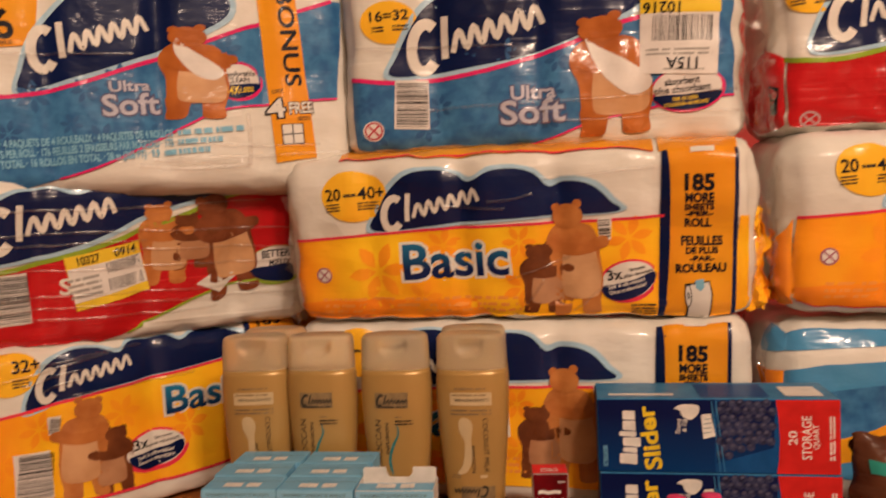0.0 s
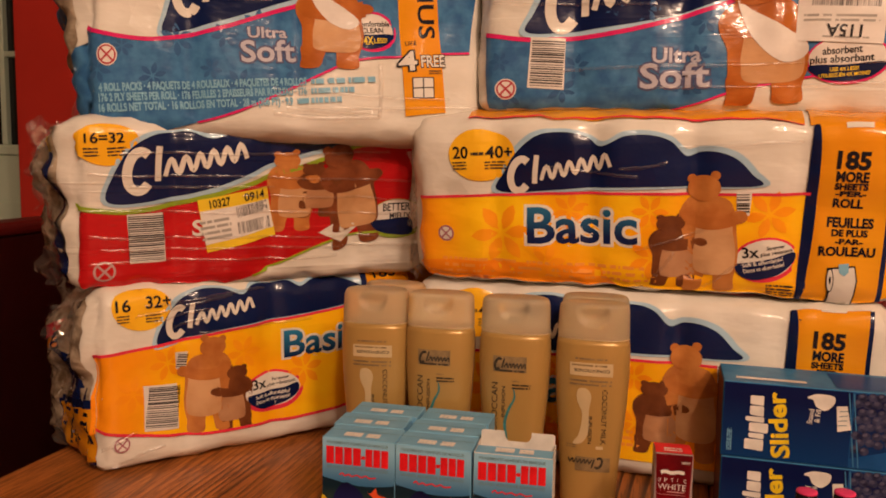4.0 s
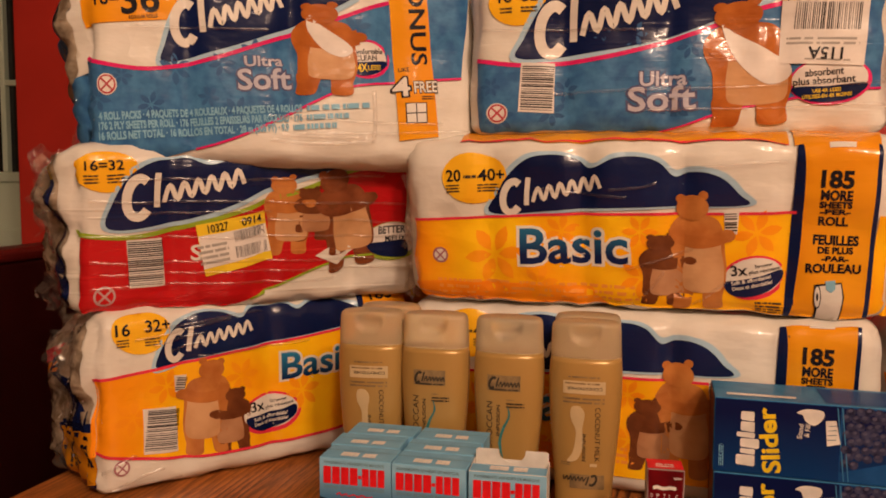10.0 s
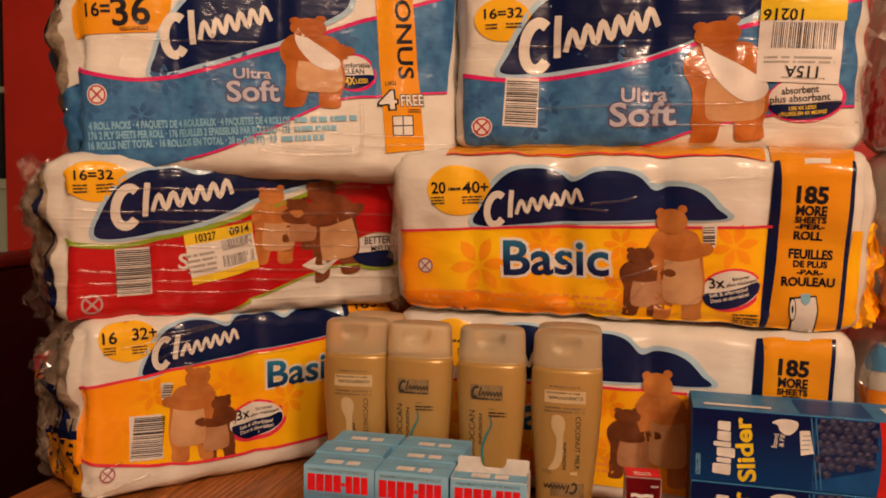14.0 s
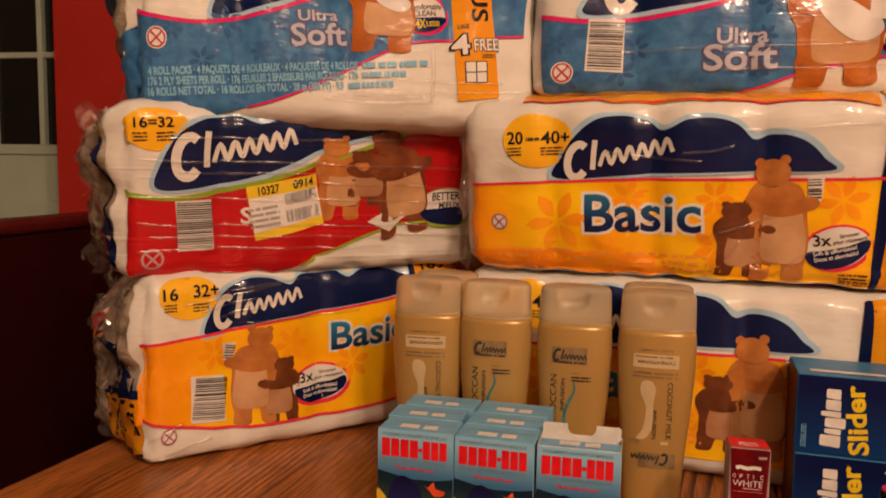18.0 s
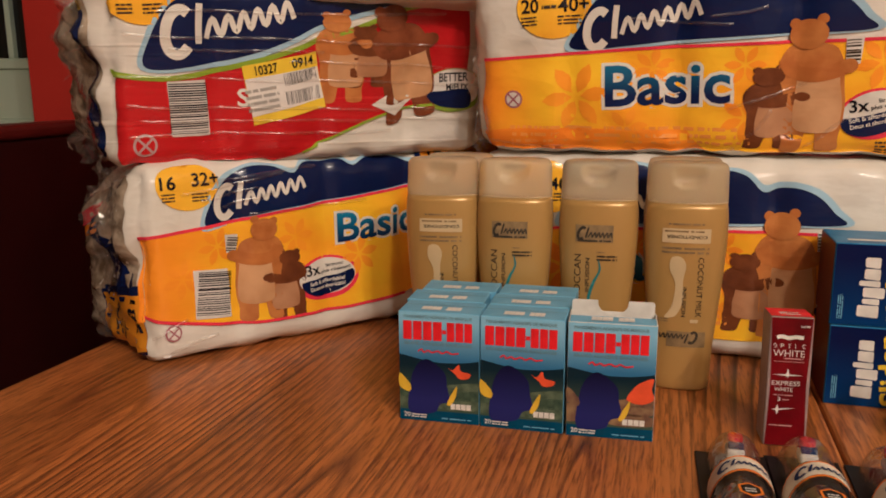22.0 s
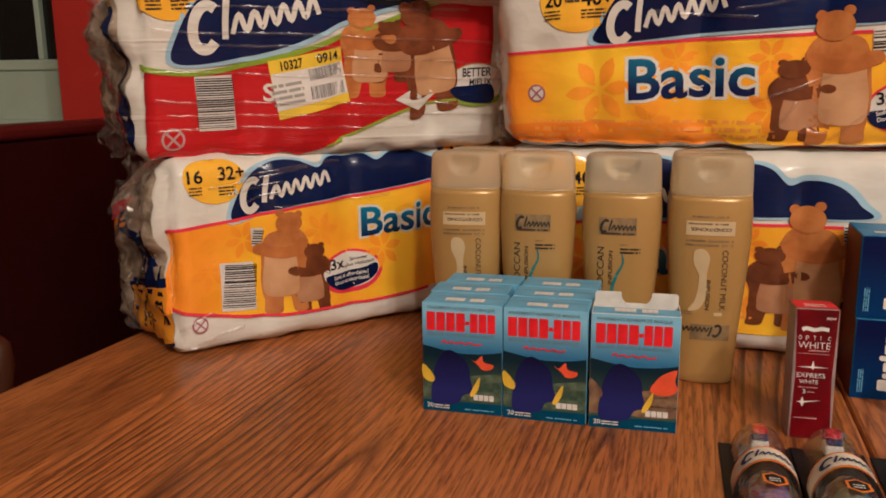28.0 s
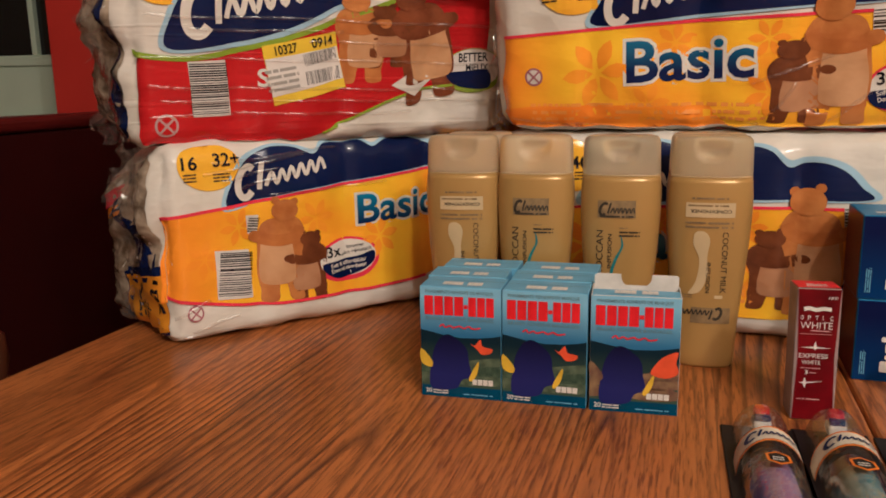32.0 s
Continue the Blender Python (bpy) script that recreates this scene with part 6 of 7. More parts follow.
def bandage_box(m, label, front=True, opened=False, variant=0):
    ob = thing("bandage_box", m, label, "box", "bandage boxes")
    rng = random.Random(3)
    if opened:
        t = 0.0006
        part("carton", joined(box(0, BW, 0, t, 0, BH), box(0, BW, BD - t, BD, 0, BH), box(0, t, t, BD - t, 0, BH), box(BW - t, BW, t, BD - t, 0, BH), box(t, BW - t, t, BD - t, 0, t)), CARD["white"], ob, "white inside of the opened carton")
        part("tuck_lip", box(0.001, BW - 0.001, 0.0, 0.017, BH, BH + 0.0006), CARD["sky"], ob)
        notch = [(BW / 2 + 0.0125 * math.cos(a), BH + 0.0095 - 0.0115 * abs(math.sin(a)) ** 0.7) for a in (math.pi * i / 12 for i in range(13))]
        panel = polygon([(0.001, BH - 0.006), (BW - 0.001, BH - 0.006), (BW - 0.001, BH + 0.008), (BW - 0.003, BH + 0.0095)] + notch + [(0.003, BH + 0.0095), (0.001, BH + 0.008)])
        back_face = bmesh.ops.extrude_face_region(panel, geom=panel.faces[:])
        for v in panel.verts:
            v.co = (v.co.x, BD - 0.0008 if v in back_face["geom"] else BD - 0.0014, v.co.y)
        part("notched_panel", panel, CARD["white"], ob, "white raised back panel with a thumb notch")
        for block in blocks(0.0180, 0.003, 0.034, 0.0105, 8, 0.04, (4,)):
            flat_top("mark_block", block, CARD["white"], ob, BH + 0.0007)
    else:
        part("carton", box(0, BW, 0, BD, 0, BH, 0.0006, 1), CARD["sky"], ob)
        for block in blocks(0.0180, 0.0060, 0.034, 0.0105, 8, 0.04, (4,)):
            flat_top("mark_block", block, CARD["white"], ob, BH)
        flat_top("flap_line", rect(0.0, BW, 0.0205, 0.0212), CARD["grey"], ob, BH)
    if front:
        face = flat_on("front_print", rect(0.0002, BW - 0.0002, 0.0, BH - 0.0005), CARD["front"], ob)
        flat_on("picture", polygon([(0.0003, 0.0), (BW - 0.0003, 0.0), (BW - 0.0003, 0.0565), (0.062, 0.0550), (0.05, 0.0535), (0.035, 0.0530), (0.022, 0.0545), (0.010, 0.0570), (0.0003, 0.0590)]), CARD["seabed"], face, 2)
        for k, (low, high) in enumerate(((0.012, 0.020), (0.021, 0.027), (0.029, 0.033))):
            flat_on("picture", polygon(inside([(0.0004, low), (0.02, low + 0.002), (0.045, low - 0.001), (BW - 0.0004, low + 0.001), (BW - 0.0004, high + 0.002 * k), (0.05, high + 0.002), (0.03, high - 0.001), (0.0004, high + 0.001)], 4)), CARD["sand" if variant else ("reef", "sea", "reef")[k]], face, 3)
        flat_on("bottom_band", rect(0.0003, BW - 0.0003, 0.0, 0.0098), CARD["deep"], face, 4)
        flat_on("count", word("20", (0.004, 0.0032), 0.0055, 0.0038, 0), CARD["white"], face, 5)
        flat_on("fine_print", bar_rows("2x2", (0.0105, 0.0028), 0.014, 0.0042, 0, rng), CARD["white"], face, 5)
        flat_on("fine_print", bar_rows("2x1", (0.037, 0.003), 0.027, 0.0018, 0, rng), CARD["sky"], face, 5)
        for block in (*blocks(0.0040, 0.0722, 0.0345, 0.0165, 4, 0.12), rect(0.0378, 0.0414, 0.0785, 0.0818), *blocks(0.0418, 0.0722, 0.0225, 0.0165, 3, 0.12)):
            flat_on("mark_block", block, CARD["red"], face, 3)
        flat_on("fine_print", word("PANSEMENTS ADHESIFS DE MARQUE", (0.005, 0.0912), 0.058, 0.0026, 0), CARD["grey"], face, 3)
        flat_on("fine_print", word("BRAND ADHESIVE BANDAGES", (0.005, 0.0678), 0.058, 0.0028, 0), CARD["grey"], face, 3)
        flat_on("maker_mark", ribbon([(0.017, 0.0622), (0.020, 0.0642), (0.022, 0.0618), (0.026, 0.0634), (0.029, 0.0618), (0.034, 0.0634), (0.038, 0.0616), (0.042, 0.0634), (0.046, 0.0616), (0.052, 0.0626)], 0.0012), CARD["red"], face, 5)
        flat_on("picture_patch", polygon(smooth_loop([(0.009, 0.008), (0.030, 0.008), (0.036, 0.016), (0.044, 0.020), (0.042, 0.032), (0.040, 0.044), (0.030, 0.0535), (0.022, 0.0555), (0.0145, 0.048), (0.010, 0.034)])), CARD["fish"], face, 5)
        flat_on("picture_patch", polygon(smooth_loop([(0.043, 0.049), (0.047, 0.0475), (0.052, 0.0525), (0.054, 0.047), (0.062, 0.045), (0.060, 0.041), (0.053, 0.040), (0.049, 0.044)] if not variant else [(0.048, 0.034), (0.052, 0.043), (0.058, 0.049), (0.068, 0.053), (0.067, 0.044), (0.069, 0.036), (0.060, 0.031)])), CARD["coral"], face, 5)
        flat_on("picture_patch", polygon(smooth_loop([(0.042, 0.018), (0.050, 0.033), (0.0495, 0.024), (0.045, 0.016)])), CARD["lemon"], face, 6)
        flat_on("picture_patch", polygon(smooth_loop([(0.0006, 0.030), (0.0006, 0.042), (0.010, 0.032), (0.009, 0.026)])), CARD["lemon" if not variant else "sand"], face, 6)
        for block in blocks(0.045, 0.0125, 0.018, 0.005, 4, 0.12):
            flat_on("title_block", block, CARD["white"], face, 6)
    return ob


FRONT = "pale blue bandage box with an undersea picture and red mark"
b1 = bandage_box(pose(-0.2375, 0.7935, TOP, 0, 0, -3), FRONT + ", closed")
copy_thing(b1, pose(-0.1672, 0.7890, TOP, 0, 0, -4))
bandage_box(pose(-0.0955, 0.7835, TOP, 0, 0, -2), "pale blue bandage box opened at the top, undersea picture", True, True, 1)
back = bandage_box(pose(-0.2385, 0.8310, TOP, 0, 0, -2), "pale blue bandage box standing behind others, closed", False)
copy_thing(back, pose(-0.2325, 0.8690, TOP, 0, 0, -3))
copy_thing(back, pose(-0.1645, 0.8265, TOP, 0, 0, -3))
copy_thing(back, pose(-0.1605, 0.8640, TOP, 0, 0, -4))

# ---- slider bag boxes ----
ZM = {"navy": gloss("box_navy", (0.005, 0.013, 0.12), (0.007, 0.020, 0.15)), "blue": gloss("box_blue", (0.008, 0.060, 0.21), (0.011, 0.076, 0.25)), "red": gloss("box_red", (0.56, 0.016, 0.014)), "dim": gloss("box_dark_red", (0.10, 0.008, 0.008)), "top": gloss("box_pale_blue", (0.04, 0.17, 0.36), (0.06, 0.22, 0.42)), "yellow": gloss("box_yellow", (0.85, 0.62, 0.02)), "berry": gloss("blueberry_print", (0.012, 0.014, 0.045), (0.05, 0.056, 0.12), 0.35, 130)}
for card in ZM.values():
    card.node_tree.nodes["Principled BSDF"].inputs["Specular IOR Level"].default_value = 0.12
zt = ZM["navy"].node_tree
z_xyz, z_amount = zt.nodes.new("ShaderNodeSeparateXYZ"), zt.nodes.new("ShaderNodeMapRange")
zt.links.new(zt.nodes.new("ShaderNodeTexCoord").outputs["Object"], z_xyz.inputs[0])
z_amount.inputs[1].default_value, z_amount.inputs[2].default_value = 0.0, 0.0733
zt.links.new(z_xyz.outputs[2], z_amount.inputs[0])
zt.links.new(mixed(zt, z_amount.outputs[0], (0.004, 0.036, 0.15), (0.0028, 0.007, 0.058), 0.0, 0.8), zt.nodes["Principled BSDF"].inputs["Base Color"])
ZM["shine"] = gloss("berry_bloom_print", (0.10, 0.095, 0.16), (0.05, 0.05, 0.10), 0.35, 200)
ZW, ZD, ZH = 0.2265, 0.070, 0.0733


def bag_box(m, label):
    ob = thing("bag_box", m, label, "box", "slider bag boxes")
    rng = random.Random(8)
    body = part("carton", box(0, ZW, 0, ZD, 0, ZH, 0.0008, 1), ZM["top"], ob)
    face = flat_on("front_print", rect(0.0006, ZW - 0.0006, 0.0006, ZH - 0.0006), ZM["blue"], ob)
    end = rect(0.0006, ZD - 0.0006, 0.0006, ZH - 0.0006)
    for v in end.verts:
        v.co = (-0.0005, v.co.x, v.co.y)
    part("end_panel", end, ZM["dim"], body)
    flat_on("print_field", rect(0.001, 0.112, 0.001, ZH - 0.001), ZM["navy"], face, 2)
    flat_on("print_field", polygon([(0.112, 0.0008), (0.168, 0.0008), (0.168, 0.026), (0.112, 0.008)]), ZM["blue"], face, 2)
    flat_on("end_panel", polygon([(0.1685, 0.0008), (ZW - 0.0006, 0.0008), (ZW - 0.0006, ZH - 0.0008), (0.168, ZH - 0.0008), (0.1705, 0.055), (0.1715, 0.035), (0.1705, 0.015)]), ZM["red"], face, 4)
    berries = flat_on("berry_picture", polygon([(0.113, 0.010), (0.166, 0.026), (0.168, ZH - 0.002), (0.1145, ZH - 0.002)]), ZM["navy"], face, 3)
    for i in range(7):
        for j in range(8):
            x, z = 0.1175 + i * 0.0078 + 0.0035 * (j % 2) + rng.uniform(-0.001, 0.001), 0.0185 + j * 0.0072 + rng.uniform(-0.001, 0.001)
            if z > 0.014 + (x - 0.113) * 0.32 and x < 0.166:
                flat_on("berry", polygon(ellipse((x, z), 0.0042, 0.0041, 0, 12)), ZM["berry"], berries, 4 + 0.4 * ((i + j) % 3))
                flat_on("berry_shine", polygon(ellipse((x - 0.0006, z + 0.0013), 0.0022, 0.0017, 20, 8)), ZM["shine"], berries, 4.2 + 0.4 * ((i + j) % 3))
    for z0, k, x0, x1 in ((0.009, 0.010, 0.021, 0.038), (0.0205, 0.0045, 0.0245, 0.038), (0.0265, 0.0085, 0.0245, 0.0415), (0.0365, 0.0045, 0.021, 0.0375), (0.0425, 0.009, 0.0245, 0.037), (0.053, 0.0085, 0.0245, 0.0365)):
        flat_on("mark_block", polygon([(x0, z0 + 0.001), (x0 + 0.001, z0), (x1 - 0.001, z0 - 0.001), (x1, z0), (x1, z0 + k - 0.001), (x1 - 0.001, z0 + k), (x0 + 0.001, z0 + k), (x0, z0 + k - 0.001)]), CARD["white"], face, 4)
    flat_on("word", word("Slider", (0.0615, 0.005), 0.062, 0.0155, 97, 0.03), ZM["yellow"], face, 4)
    flat_on("word", word("Stand", (0.079, 0.039), 0.014, 0.0045, 84), CARD["white"], face, 4)
    flat_on("word", word("& Fill", (0.085, 0.041), 0.012, 0.0042, 84), CARD["white"], face, 4)
    flat_on("pouch_picture", polygon(smooth_loop([(0.074, 0.064), (0.082, 0.068), (0.096, 0.067), (0.097, 0.060), (0.090, 0.053), (0.082, 0.056), (0.079, 0.062)])), CARD["white"], face, 4)
    flat_on("slider_picture", polygon([(0.099, 0.058), (0.108, 0.059), (0.1125, 0.037), (0.101, 0.034)]), CARD["white"], face, 5)
    for x in (0.1125, 0.1165):
        flat_on("zip_line", polygon([(x - 0.004, ZH - 0.002), (x - 0.003, ZH - 0.002), (x + 0.0045, 0.0015), (x + 0.0035, 0.0015)]), ZM["top"], face, 4.5)
    for k in range(4):
        flat_on("slider_rib", polygon([(0.1005 + 0.0006 * k, 0.0395 + 0.0045 * k), (0.1085 + 0.0002 * k, 0.0405 + 0.0045 * k), (0.1085 + 0.0002 * k, 0.0413 + 0.0045 * k), (0.1005 + 0.0006 * k, 0.0403 + 0.0045 * k)]), CARD["grey"], face, 6)
    flat_on("maker_mark", bar_rows("1x3", (0.0095, 0.006), 0.022, 0.005, 90, rng), CARD["sky"], face, 4)
    flat_on("count", word("20", (0.187, 0.029), 0.0135, 0.0075, 90), CARD["white"], face, 5)
    flat_on("word", word("STORAGE", (0.200, 0.015), 0.042, 0.0085, 90), CARD["white"], face, 5)
    flat_on("word", word("QUART", (0.2065, 0.025), 0.024, 0.005, 90), CARD["white"], face, 5)
    flat_on("fine_print", bar_rows("3x2", (0.221, 0.014), 0.045, 0.006, 90, rng), CARD["white"], face, 5)
    flat_top("top_label", rect(0.012, 0.075, 0.012, 0.020), CARD["white"], body, ZH)
    flat_top("top_label", rect(0.180, 0.215, 0.010, 0.050), CARD["white"], body, ZH)
    flat_top("top_print", rect(0.10, 0.165, 0.006, ZD - 0.01), ZM["blue"], body, ZH)
    return ob


z1 = bag_box(pose(0.1315, 0.8885, TOP, 0, 0, -6), "blue slider bag box with a red end panel, on the table")
z2 = copy_thing(z1, pose(0.1305, 0.8895, TOP + ZH + 0.0006, 0, 0, -6.2))
z2["label"] = "blue slider bag box with a red end, stacked on another"

# ---- toothpaste box ----
TW, TD, TH = 0.036, 0.030, 0.105
RUBY = gloss("ruby_foil_card", (0.17, 0.002, 0.006), (0.08, 0.0015, 0.004), 0.22, 25)
ROSE = gloss("pale_rose_ink", (0.62, 0.34, 0.34), None, 0.3)
SILVER = gloss("silver_edge_card", (0.36, 0.27, 0.26), None, 0.3)
paste = thing("toothpaste_box", pose(0.0600, 0.7895, TOP, -3.0, 0, -1.5) @ Matrix.Diagonal((0.88, 1, 1, 1)), "ruby red toothpaste box standing upright on the table", "box")
part("carton", box(0, TW, 0, TD, 0, TH, 0.0008, 1), SILVER, paste)
pf = flat_on("front_print", polygon([(0.0012, 0.0008), (TW - 0.0012, 0.0008), (TW - 0.003, 0.05), (TW - 0.0008, TH - 0.0006), (0.0008, TH - 0.0006), (0.003, 0.05)]), RUBY, paste)
flat_top("top_print", rect(0.0006, TW - 0.0006, 0.0006, TD - 0.0006), CARD["red"], paste, TH)
flat_top("brand_mark", bar_rows("5x2", (0.009, 0.006), 0.018, 0.012, 0, random.Random(1)), CARD["white"], paste, TH, 2)
flat_on("word", word("NEW", (0.0255, 0.0968), 0.0075, 0.0020, 0), CARD["white"], pf, 2)
flat_on("brand_mark", ribbon([(0.006, 0.0885), (0.010, 0.0895), (0.016, 0.0884), (0.022, 0.0894), (0.028, 0.0888)], 0.0030), CARD["white"], pf, 2)
for i, c in enumerate("OPTIC"):
    flat_on("word", word(c, (0.0035 + i * 0.0060, 0.0803), 0.0026 if c != "I" else 0.0004, 0.0034, 0, 0.0), CARD["white"], pf, 2)
flat_on("word", word("WHITE", (0.0035, 0.0735), 0.0265, 0.0052, 0, -0.008), CARD["white"], pf, 2)
flat_on("fine_print", bar_rows("4x1", (0.0125, 0.0715), 0.0165, 0.0016, 0, random.Random(2)), ROSE, pf, 2)
flat_on("rule", rect(0.004, 0.030, 0.0692, 0.0695), ROSE, pf, 2)
flat_on("sparkle", polygon([(0.004, 0.0585), (0.0155, 0.0592), (0.0170, 0.0640), (0.0182, 0.0593), (0.030, 0.0586), (0.0182, 0.0580), (0.0170, 0.0565), (0.0155, 0.0580)]), CARD["white"], pf, 2)
flat_on("word", word("EXPRESS", (0.0040, 0.0502), 0.0235, 0.0036, 0, 0.0), CARD["white"], pf, 2)
flat_on("word", word("WHITE", (0.0065, 0.0452), 0.0155, 0.0032, 0, 0.0), CARD["white"], pf, 2)
flat_on("fine_print", bar_rows("4x1", (0.006, 0.0418), 0.017, 0.0014, 0, random.Random(3)), ROSE, pf, 2)
flat_on("word", word("3", (0.0095, 0.0372), 0.0026, 0.0034, 0), CARD["white"], pf, 2)
flat_on("fine_print", bar_rows("2x1", (0.0135, 0.0382), 0.006, 0.0014, 0, random.Random(5)), ROSE, pf, 2)
flat_on("sparkle", polygon([(0.005, 0.0302), (0.0085, 0.0308), (0.0100, 0.0345), (0.0113, 0.0310), (0.025, 0.0322), (0.0115, 0.0298), (0.0100, 0.0262), (0.0085, 0.0297)]), CARD["white"], pf, 2)
flat_on("fine_print", bar_rows("5x1", (0.004, 0.0168), 0.020, 0.0018, 0, random.Random(4)), ROSE, pf, 2)

# ---- battery toothbrushes in blister packs ----
BLACK_CARD = gloss("black_card", (0.012, 0.011, 0.012), None, 0.3)
BAND = gloss("cream_band_card", (0.75, 0.68, 0.55), None, 0.3)
ORANGE_CARD = gloss("orange_card", (0.80, 0.22, 0.01), None, 0.3)


def brush_pack(m, handle, tint):
    ob = thing("toothbrush_pack", m, "battery toothbrush with a " + tint + " handle in a clear blister pack", "toothbrush", "toothbrush packs")
    part("backing_card", box(-0.0265, 0.0265, -0.215, 0.0, 0, 0.002, 0.0006, 1), BLACK_CARD, ob)

    def half_tube(y0, y1, r, h, material, name, parent, label="", taper=1.0, n=14, closed=True):
        bm, rings = bmesh.new(), []
        steps = 8
        for i in range(steps + 1):
            t = i / steps
            k = 1 - (1 - taper) * t
            rings.append([bm.verts.new((r * k * math.cos(math.pi * j / n), y0 + (y1 - y0) * t, 0.002 + h * k * math.sin(math.pi * j / n))) for j in range(n + 1)])
        for a, b in zip(rings, rings[1:]):
            for j in range(n):
                bm.faces.new((a[j], b[j], b[j + 1], a[j + 1]))
        if closed:
            bm.faces.new(rings[0])
            bm.faces.new(rings[-1][::-1])
        return part(name, bm, material, parent, label, True)
    blister = bmesh.new()
    rows = []
    for i in range(19):
        t = i / 18
        y = 0.006 - 0.205 * t
        k = math.sqrt(max(0.0, 1 - (1 - min(1, t / 0.16)) ** 2)) * (0.93 + 0.07 * math.cos(t * 9))
        rows.append([blister.verts.new((0.0212 * k * math.cos(math.pi * j / 16), y, 0.0022 + 0.0275 * k * math.sin(math.pi * j / 16))) for j in range(17)])
    for a, b in zip(rows, rows[1:]):
        for j in range(16):
            blister.faces.new((a[j], b[j], b[j + 1], a[j + 1]))
    bl = part("blister", blister, BLISTER, ob, "clear domed plastic blister", True)
    bl.visible_shadow = False
    half_tube(-0.083, -0.065, 0.0218, 0.0285, BAND, "name_band", ob, "cream paper band with orange edges", closed=False)
    half_tube(-0.0856, -0.083, 0.0216, 0.0283, ORANGE_CARD, "band_edge", ob, closed=False)
    half_tube(-0.065, -0.0628, 0.0216, 0.0283, ORANGE_CARD, "band_edge", ob, closed=False)
    letters = brand_bars((-0.016, -0.0785), 0.033, 0.0080, 0)
    cut_on_grid(letters, 0.003, 0.02)
    for v in letters.verts:
        x, y = v.co.x, v.co.y
        v.co = (x, y, 0.0022 + 0.0290 * math.sqrt(max(0, 1 - (x / 0.0222) ** 2)))
    part("brand_mark", letters, ZM["navy"], ob, smooth=True)
    half_tube(-0.20, -0.100, 0.0145, 0.0225, handle, "handle", ob, tint + " moulded handle")
    half_tube(-0.100, -0.030, 0.012, 0.019, BLACK_CARD, "neck", ob, "", 0.7)
    head = part("brush_head", box(-0.0065, 0.0065, -0.032, -0.016, 0.011, 0.020, 0.003, 3), CARD["white"], ob, "", True)
    tuft = lathe([(0.006, 0.020), (0.0066, 0.024), (0.0055, 0.0265)], 14, 0.9, 1.0)
    bmesh.ops.translate(tuft, verts=tuft.verts[:], vec=(0, -0.020, 0))
    part("bristles", tuft, CARD["red"], head, "red bristle tuft")
    part("bristles", box(-0.0055, 0.0055, -0.031, -0.025, 0.0195, 0.0235, 0.001), ZM["navy"], head, "dark blue bristle tuft")
    badge = polygon(ellipse((0, -0.112), 0.0078, 0.0095, 30, 6))
    for v in badge.verts:
        v.co.z = 0.0304
    part("badge", badge, ORANGE_CARD, ob)
    badge = polygon(ellipse((0, -0.112), 0.0060, 0.0074, 30, 6))
    for v in badge.verts:
        v.co.z = 0.0306
    part("badge_centre", badge, BLACK_CARD, ob)
    rows = bar_rows("2x2", (-0.0035, -0.1155), 0.007, 0.006, 0, random.Random(6))
    for v in rows.verts:
        v.co.z = 0.0308
    part("badge_print", rows, CARD["white"], ob)
    return ob


PURPLE, TEALH = gloss("purple_handle", (0.16, 0.06, 0.30), (0.32, 0.24, 0.42), 0.3, 9), gloss("teal_handle", (0.05, 0.22, 0.26), (0.16, 0.30, 0.30), 0.3, 9)
brush_pack(pose(0.031, 0.764, TOP, 0, 0, -4), PURPLE, "purple")
brush_pack(pose(0.082, 0.764, TOP, 0, 0, -5), TEALH, "teal")
brush_pack(pose(0.138, 0.757, TOP, 0, 0, -6), TEALH, "green")

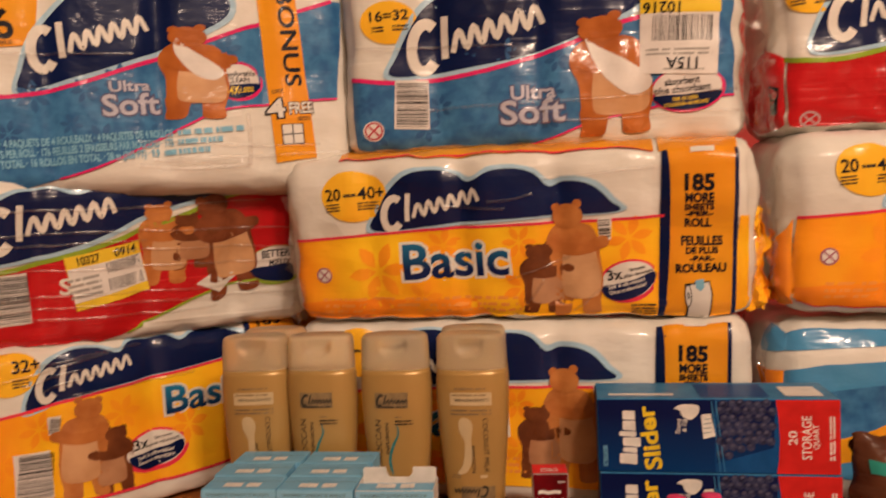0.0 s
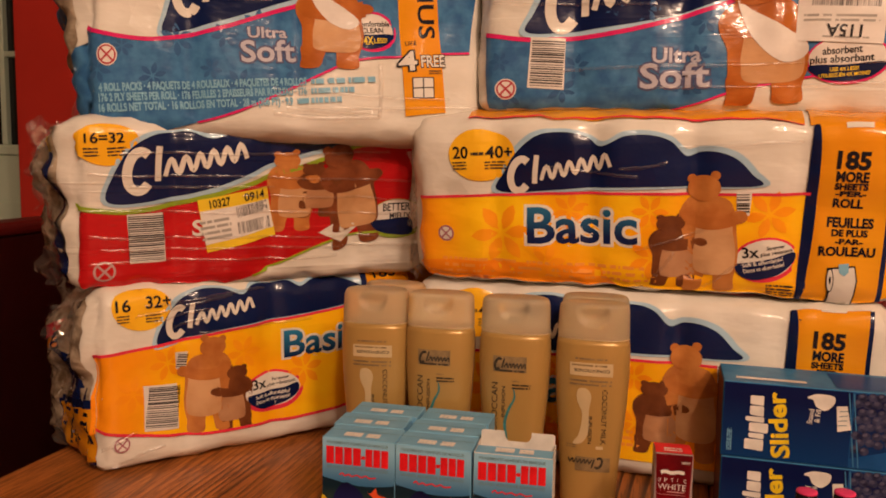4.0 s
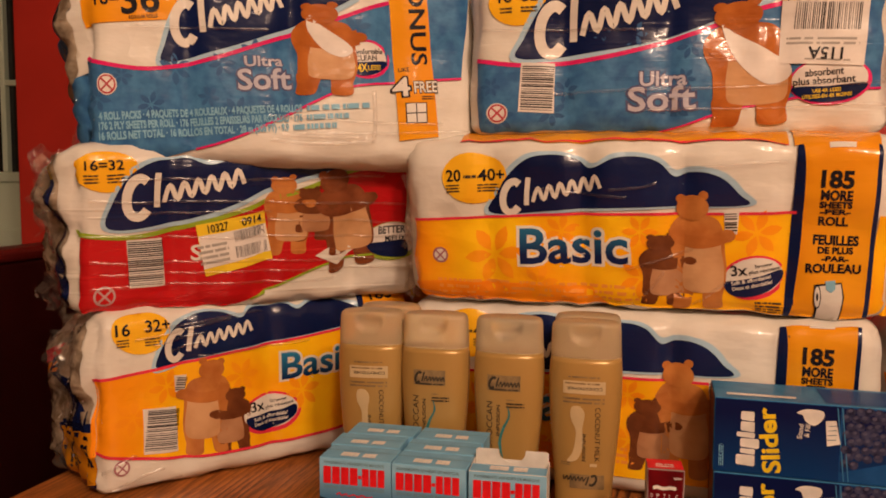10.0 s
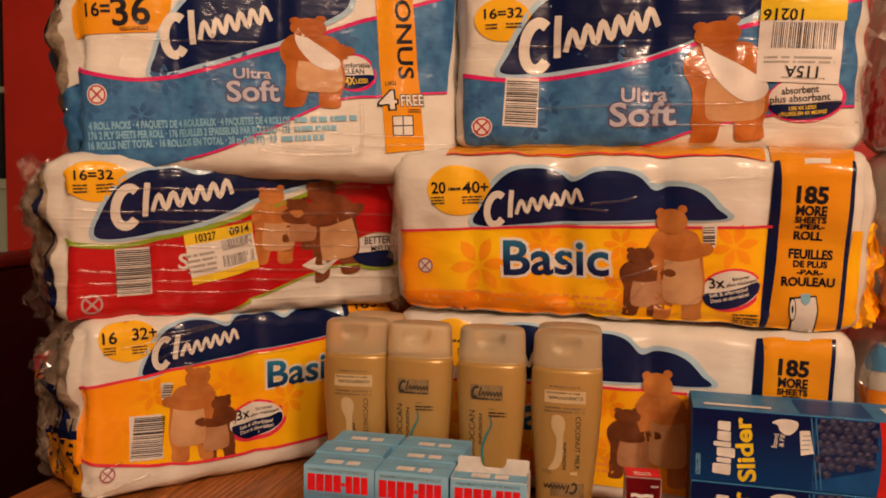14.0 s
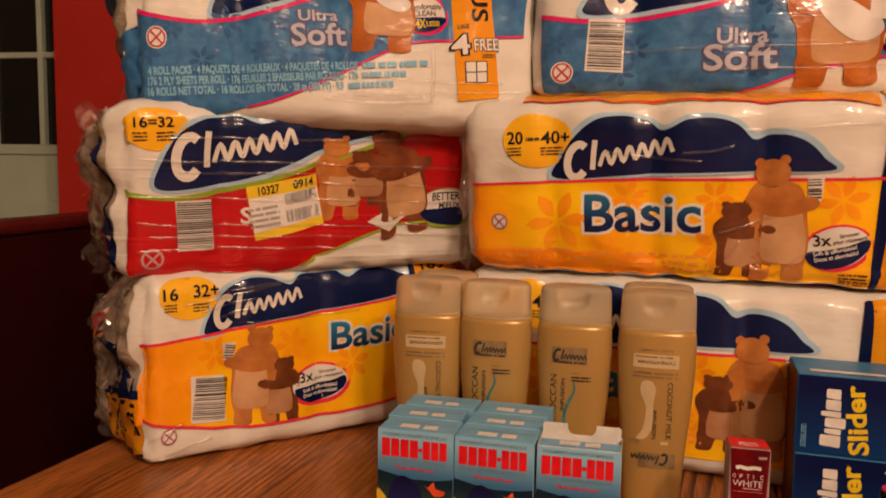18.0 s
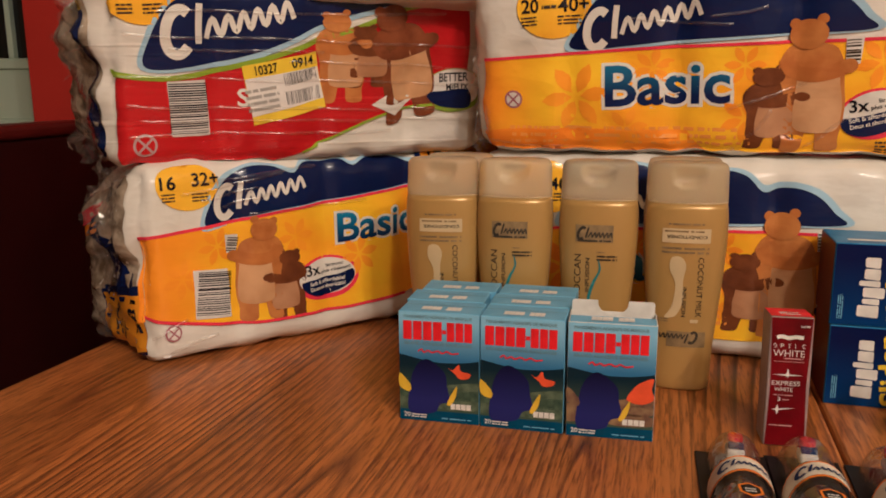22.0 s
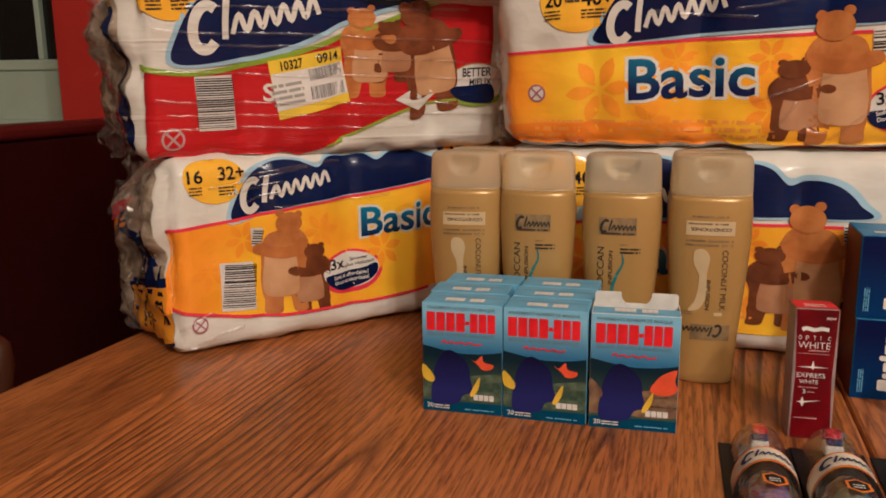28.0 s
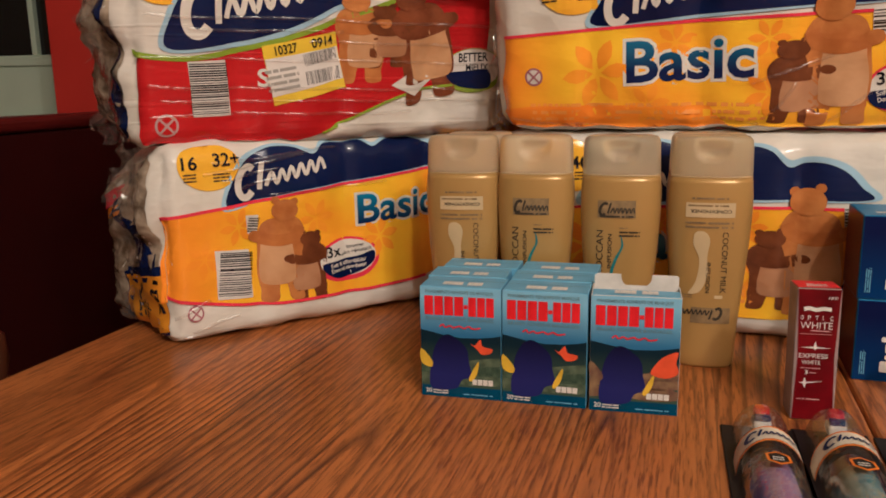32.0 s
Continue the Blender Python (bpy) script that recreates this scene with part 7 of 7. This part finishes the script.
# ---- small black cosmetic bottles with pink tops ----
JET = gloss("glossy_black_plastic", (0.010, 0.009, 0.011), None, 0.15)
HOT = gloss("hot_pink_plastic", (0.80, 0.06, 0.20), None, 0.25)
for x, y in ((0.187, 0.804), (0.2185, 0.808)):
    tube = thing("cosmetic_bottle", pose(x, y, TOP), "small glossy black cosmetic bottle with a pink top", "cosmetics", "cosmetic bottles")
    part("body", lathe([(0.010, 0), (0.0132, 0.001), (0.0140, 0.005), (0.0138, 0.034), (0.0125, 0.040), (0.0085, 0.043)], 24), JET, tube, smooth=True)
    part("cap", lathe([(0.0088, 0.043), (0.0094, 0.044), (0.0088, 0.073), (0.0082, 0.0765)], 24), JET, tube, smooth=True)
    part("top_disc", lathe([(0.0086, 0.0765), (0.0084, 0.0782), (0.0068, 0.0788)], 24), HOT, tube, smooth=True)
    part("ring", lathe([(0.0093, 0.0545), (0.0096, 0.055), (0.0094, 0.0588), (0.0091, 0.0592)], 24), HOT, tube, "pink band", True)
    face = box(-0.0085, 0.0085, -0.0143, -0.0132, 0.006, 0.031, 0.0003, 1)
    label = part("label", face, HOT, tube, "pink paper label")
    part("label_print", joined(*(box(-0.006, 0.006 - 0.002 * (k % 2), -0.0145, -0.0142, z, z + 0.0012) for k, z in enumerate((0.011, 0.015, 0.0245)))), JET, label)

# ---- brown snack bag beside the bag boxes ----
BROWN_FOIL = film("brown_foil", (0.075, 0.024, 0.012), (0.13, 0.05, 0.025), 0.14, 20, 1.0)
bag = thing("snack_bag", pose(0.360, 0.835, TOP, 0, 0, -8), "crumpled shiny brown foil snack bag with a teal stripe", "snack bag")


def bag_point(u, v, side, off=0.0):
    pinch = (1 - abs(2 * v - 1) ** 3.0) * (1 - abs(2 * u - 1) ** 4.0)
    y = side * (0.002 + 0.026 * pinch + 0.006 * noise.noise(Vector((u * 7, v * 7, side * 3))) * pinch + off)
    return Vector((u * 0.15 + 0.006 * noise.noise(Vector((v * 5, 2, side))), y + 0.03, v * 0.115 + 0.004 * noise.noise(Vector((u * 9, v * 3, 5)))))


bm = bmesh.new()
for side in (-1, 1):
    g = [[bm.verts.new(bag_point(i / 30, j / 24, side)) for j in range(25)] for i in range(31)]
    for i in range(30):
        for j in range(24):
            q = (g[i][j], g[i + 1][j], g[i + 1][j + 1], g[i][j + 1])
            bm.faces.new(q if side < 0 else q[::-1])
bmesh.ops.remove_doubles(bm, verts=bm.verts[:], dist=0.0045)
for v in bm.verts:
    v.co.z = max(v.co.z, 0.0)
part("foil_body", bm, BROWN_FOIL, bag, smooth=True)
for v0, v1, name, material in ((0.70, 0.80, "teal_stripe", gloss("teal_foil", (0.05, 0.32, 0.26), None, 0.2)), (0.2, 0.5, "pale_patch", gloss("tan_foil", (0.42, 0.24, 0.13), None, 0.2))):
    bm = bmesh.new()
    g = [[bm.verts.new(bag_point(0.08 + 0.84 * i / 26, v0 + (v1 - v0) * j / 6 + 0.03 * math.sin(i / 5), -1, 0.0015)) for j in range(7)] for i in range(27)]
    for i in range(26):
        for j in range(6):
            bm.faces.new((g[i][j], g[i + 1][j], g[i + 1][j + 1], g[i][j + 1]))
    part(name, bm, material, bag, smooth=True)
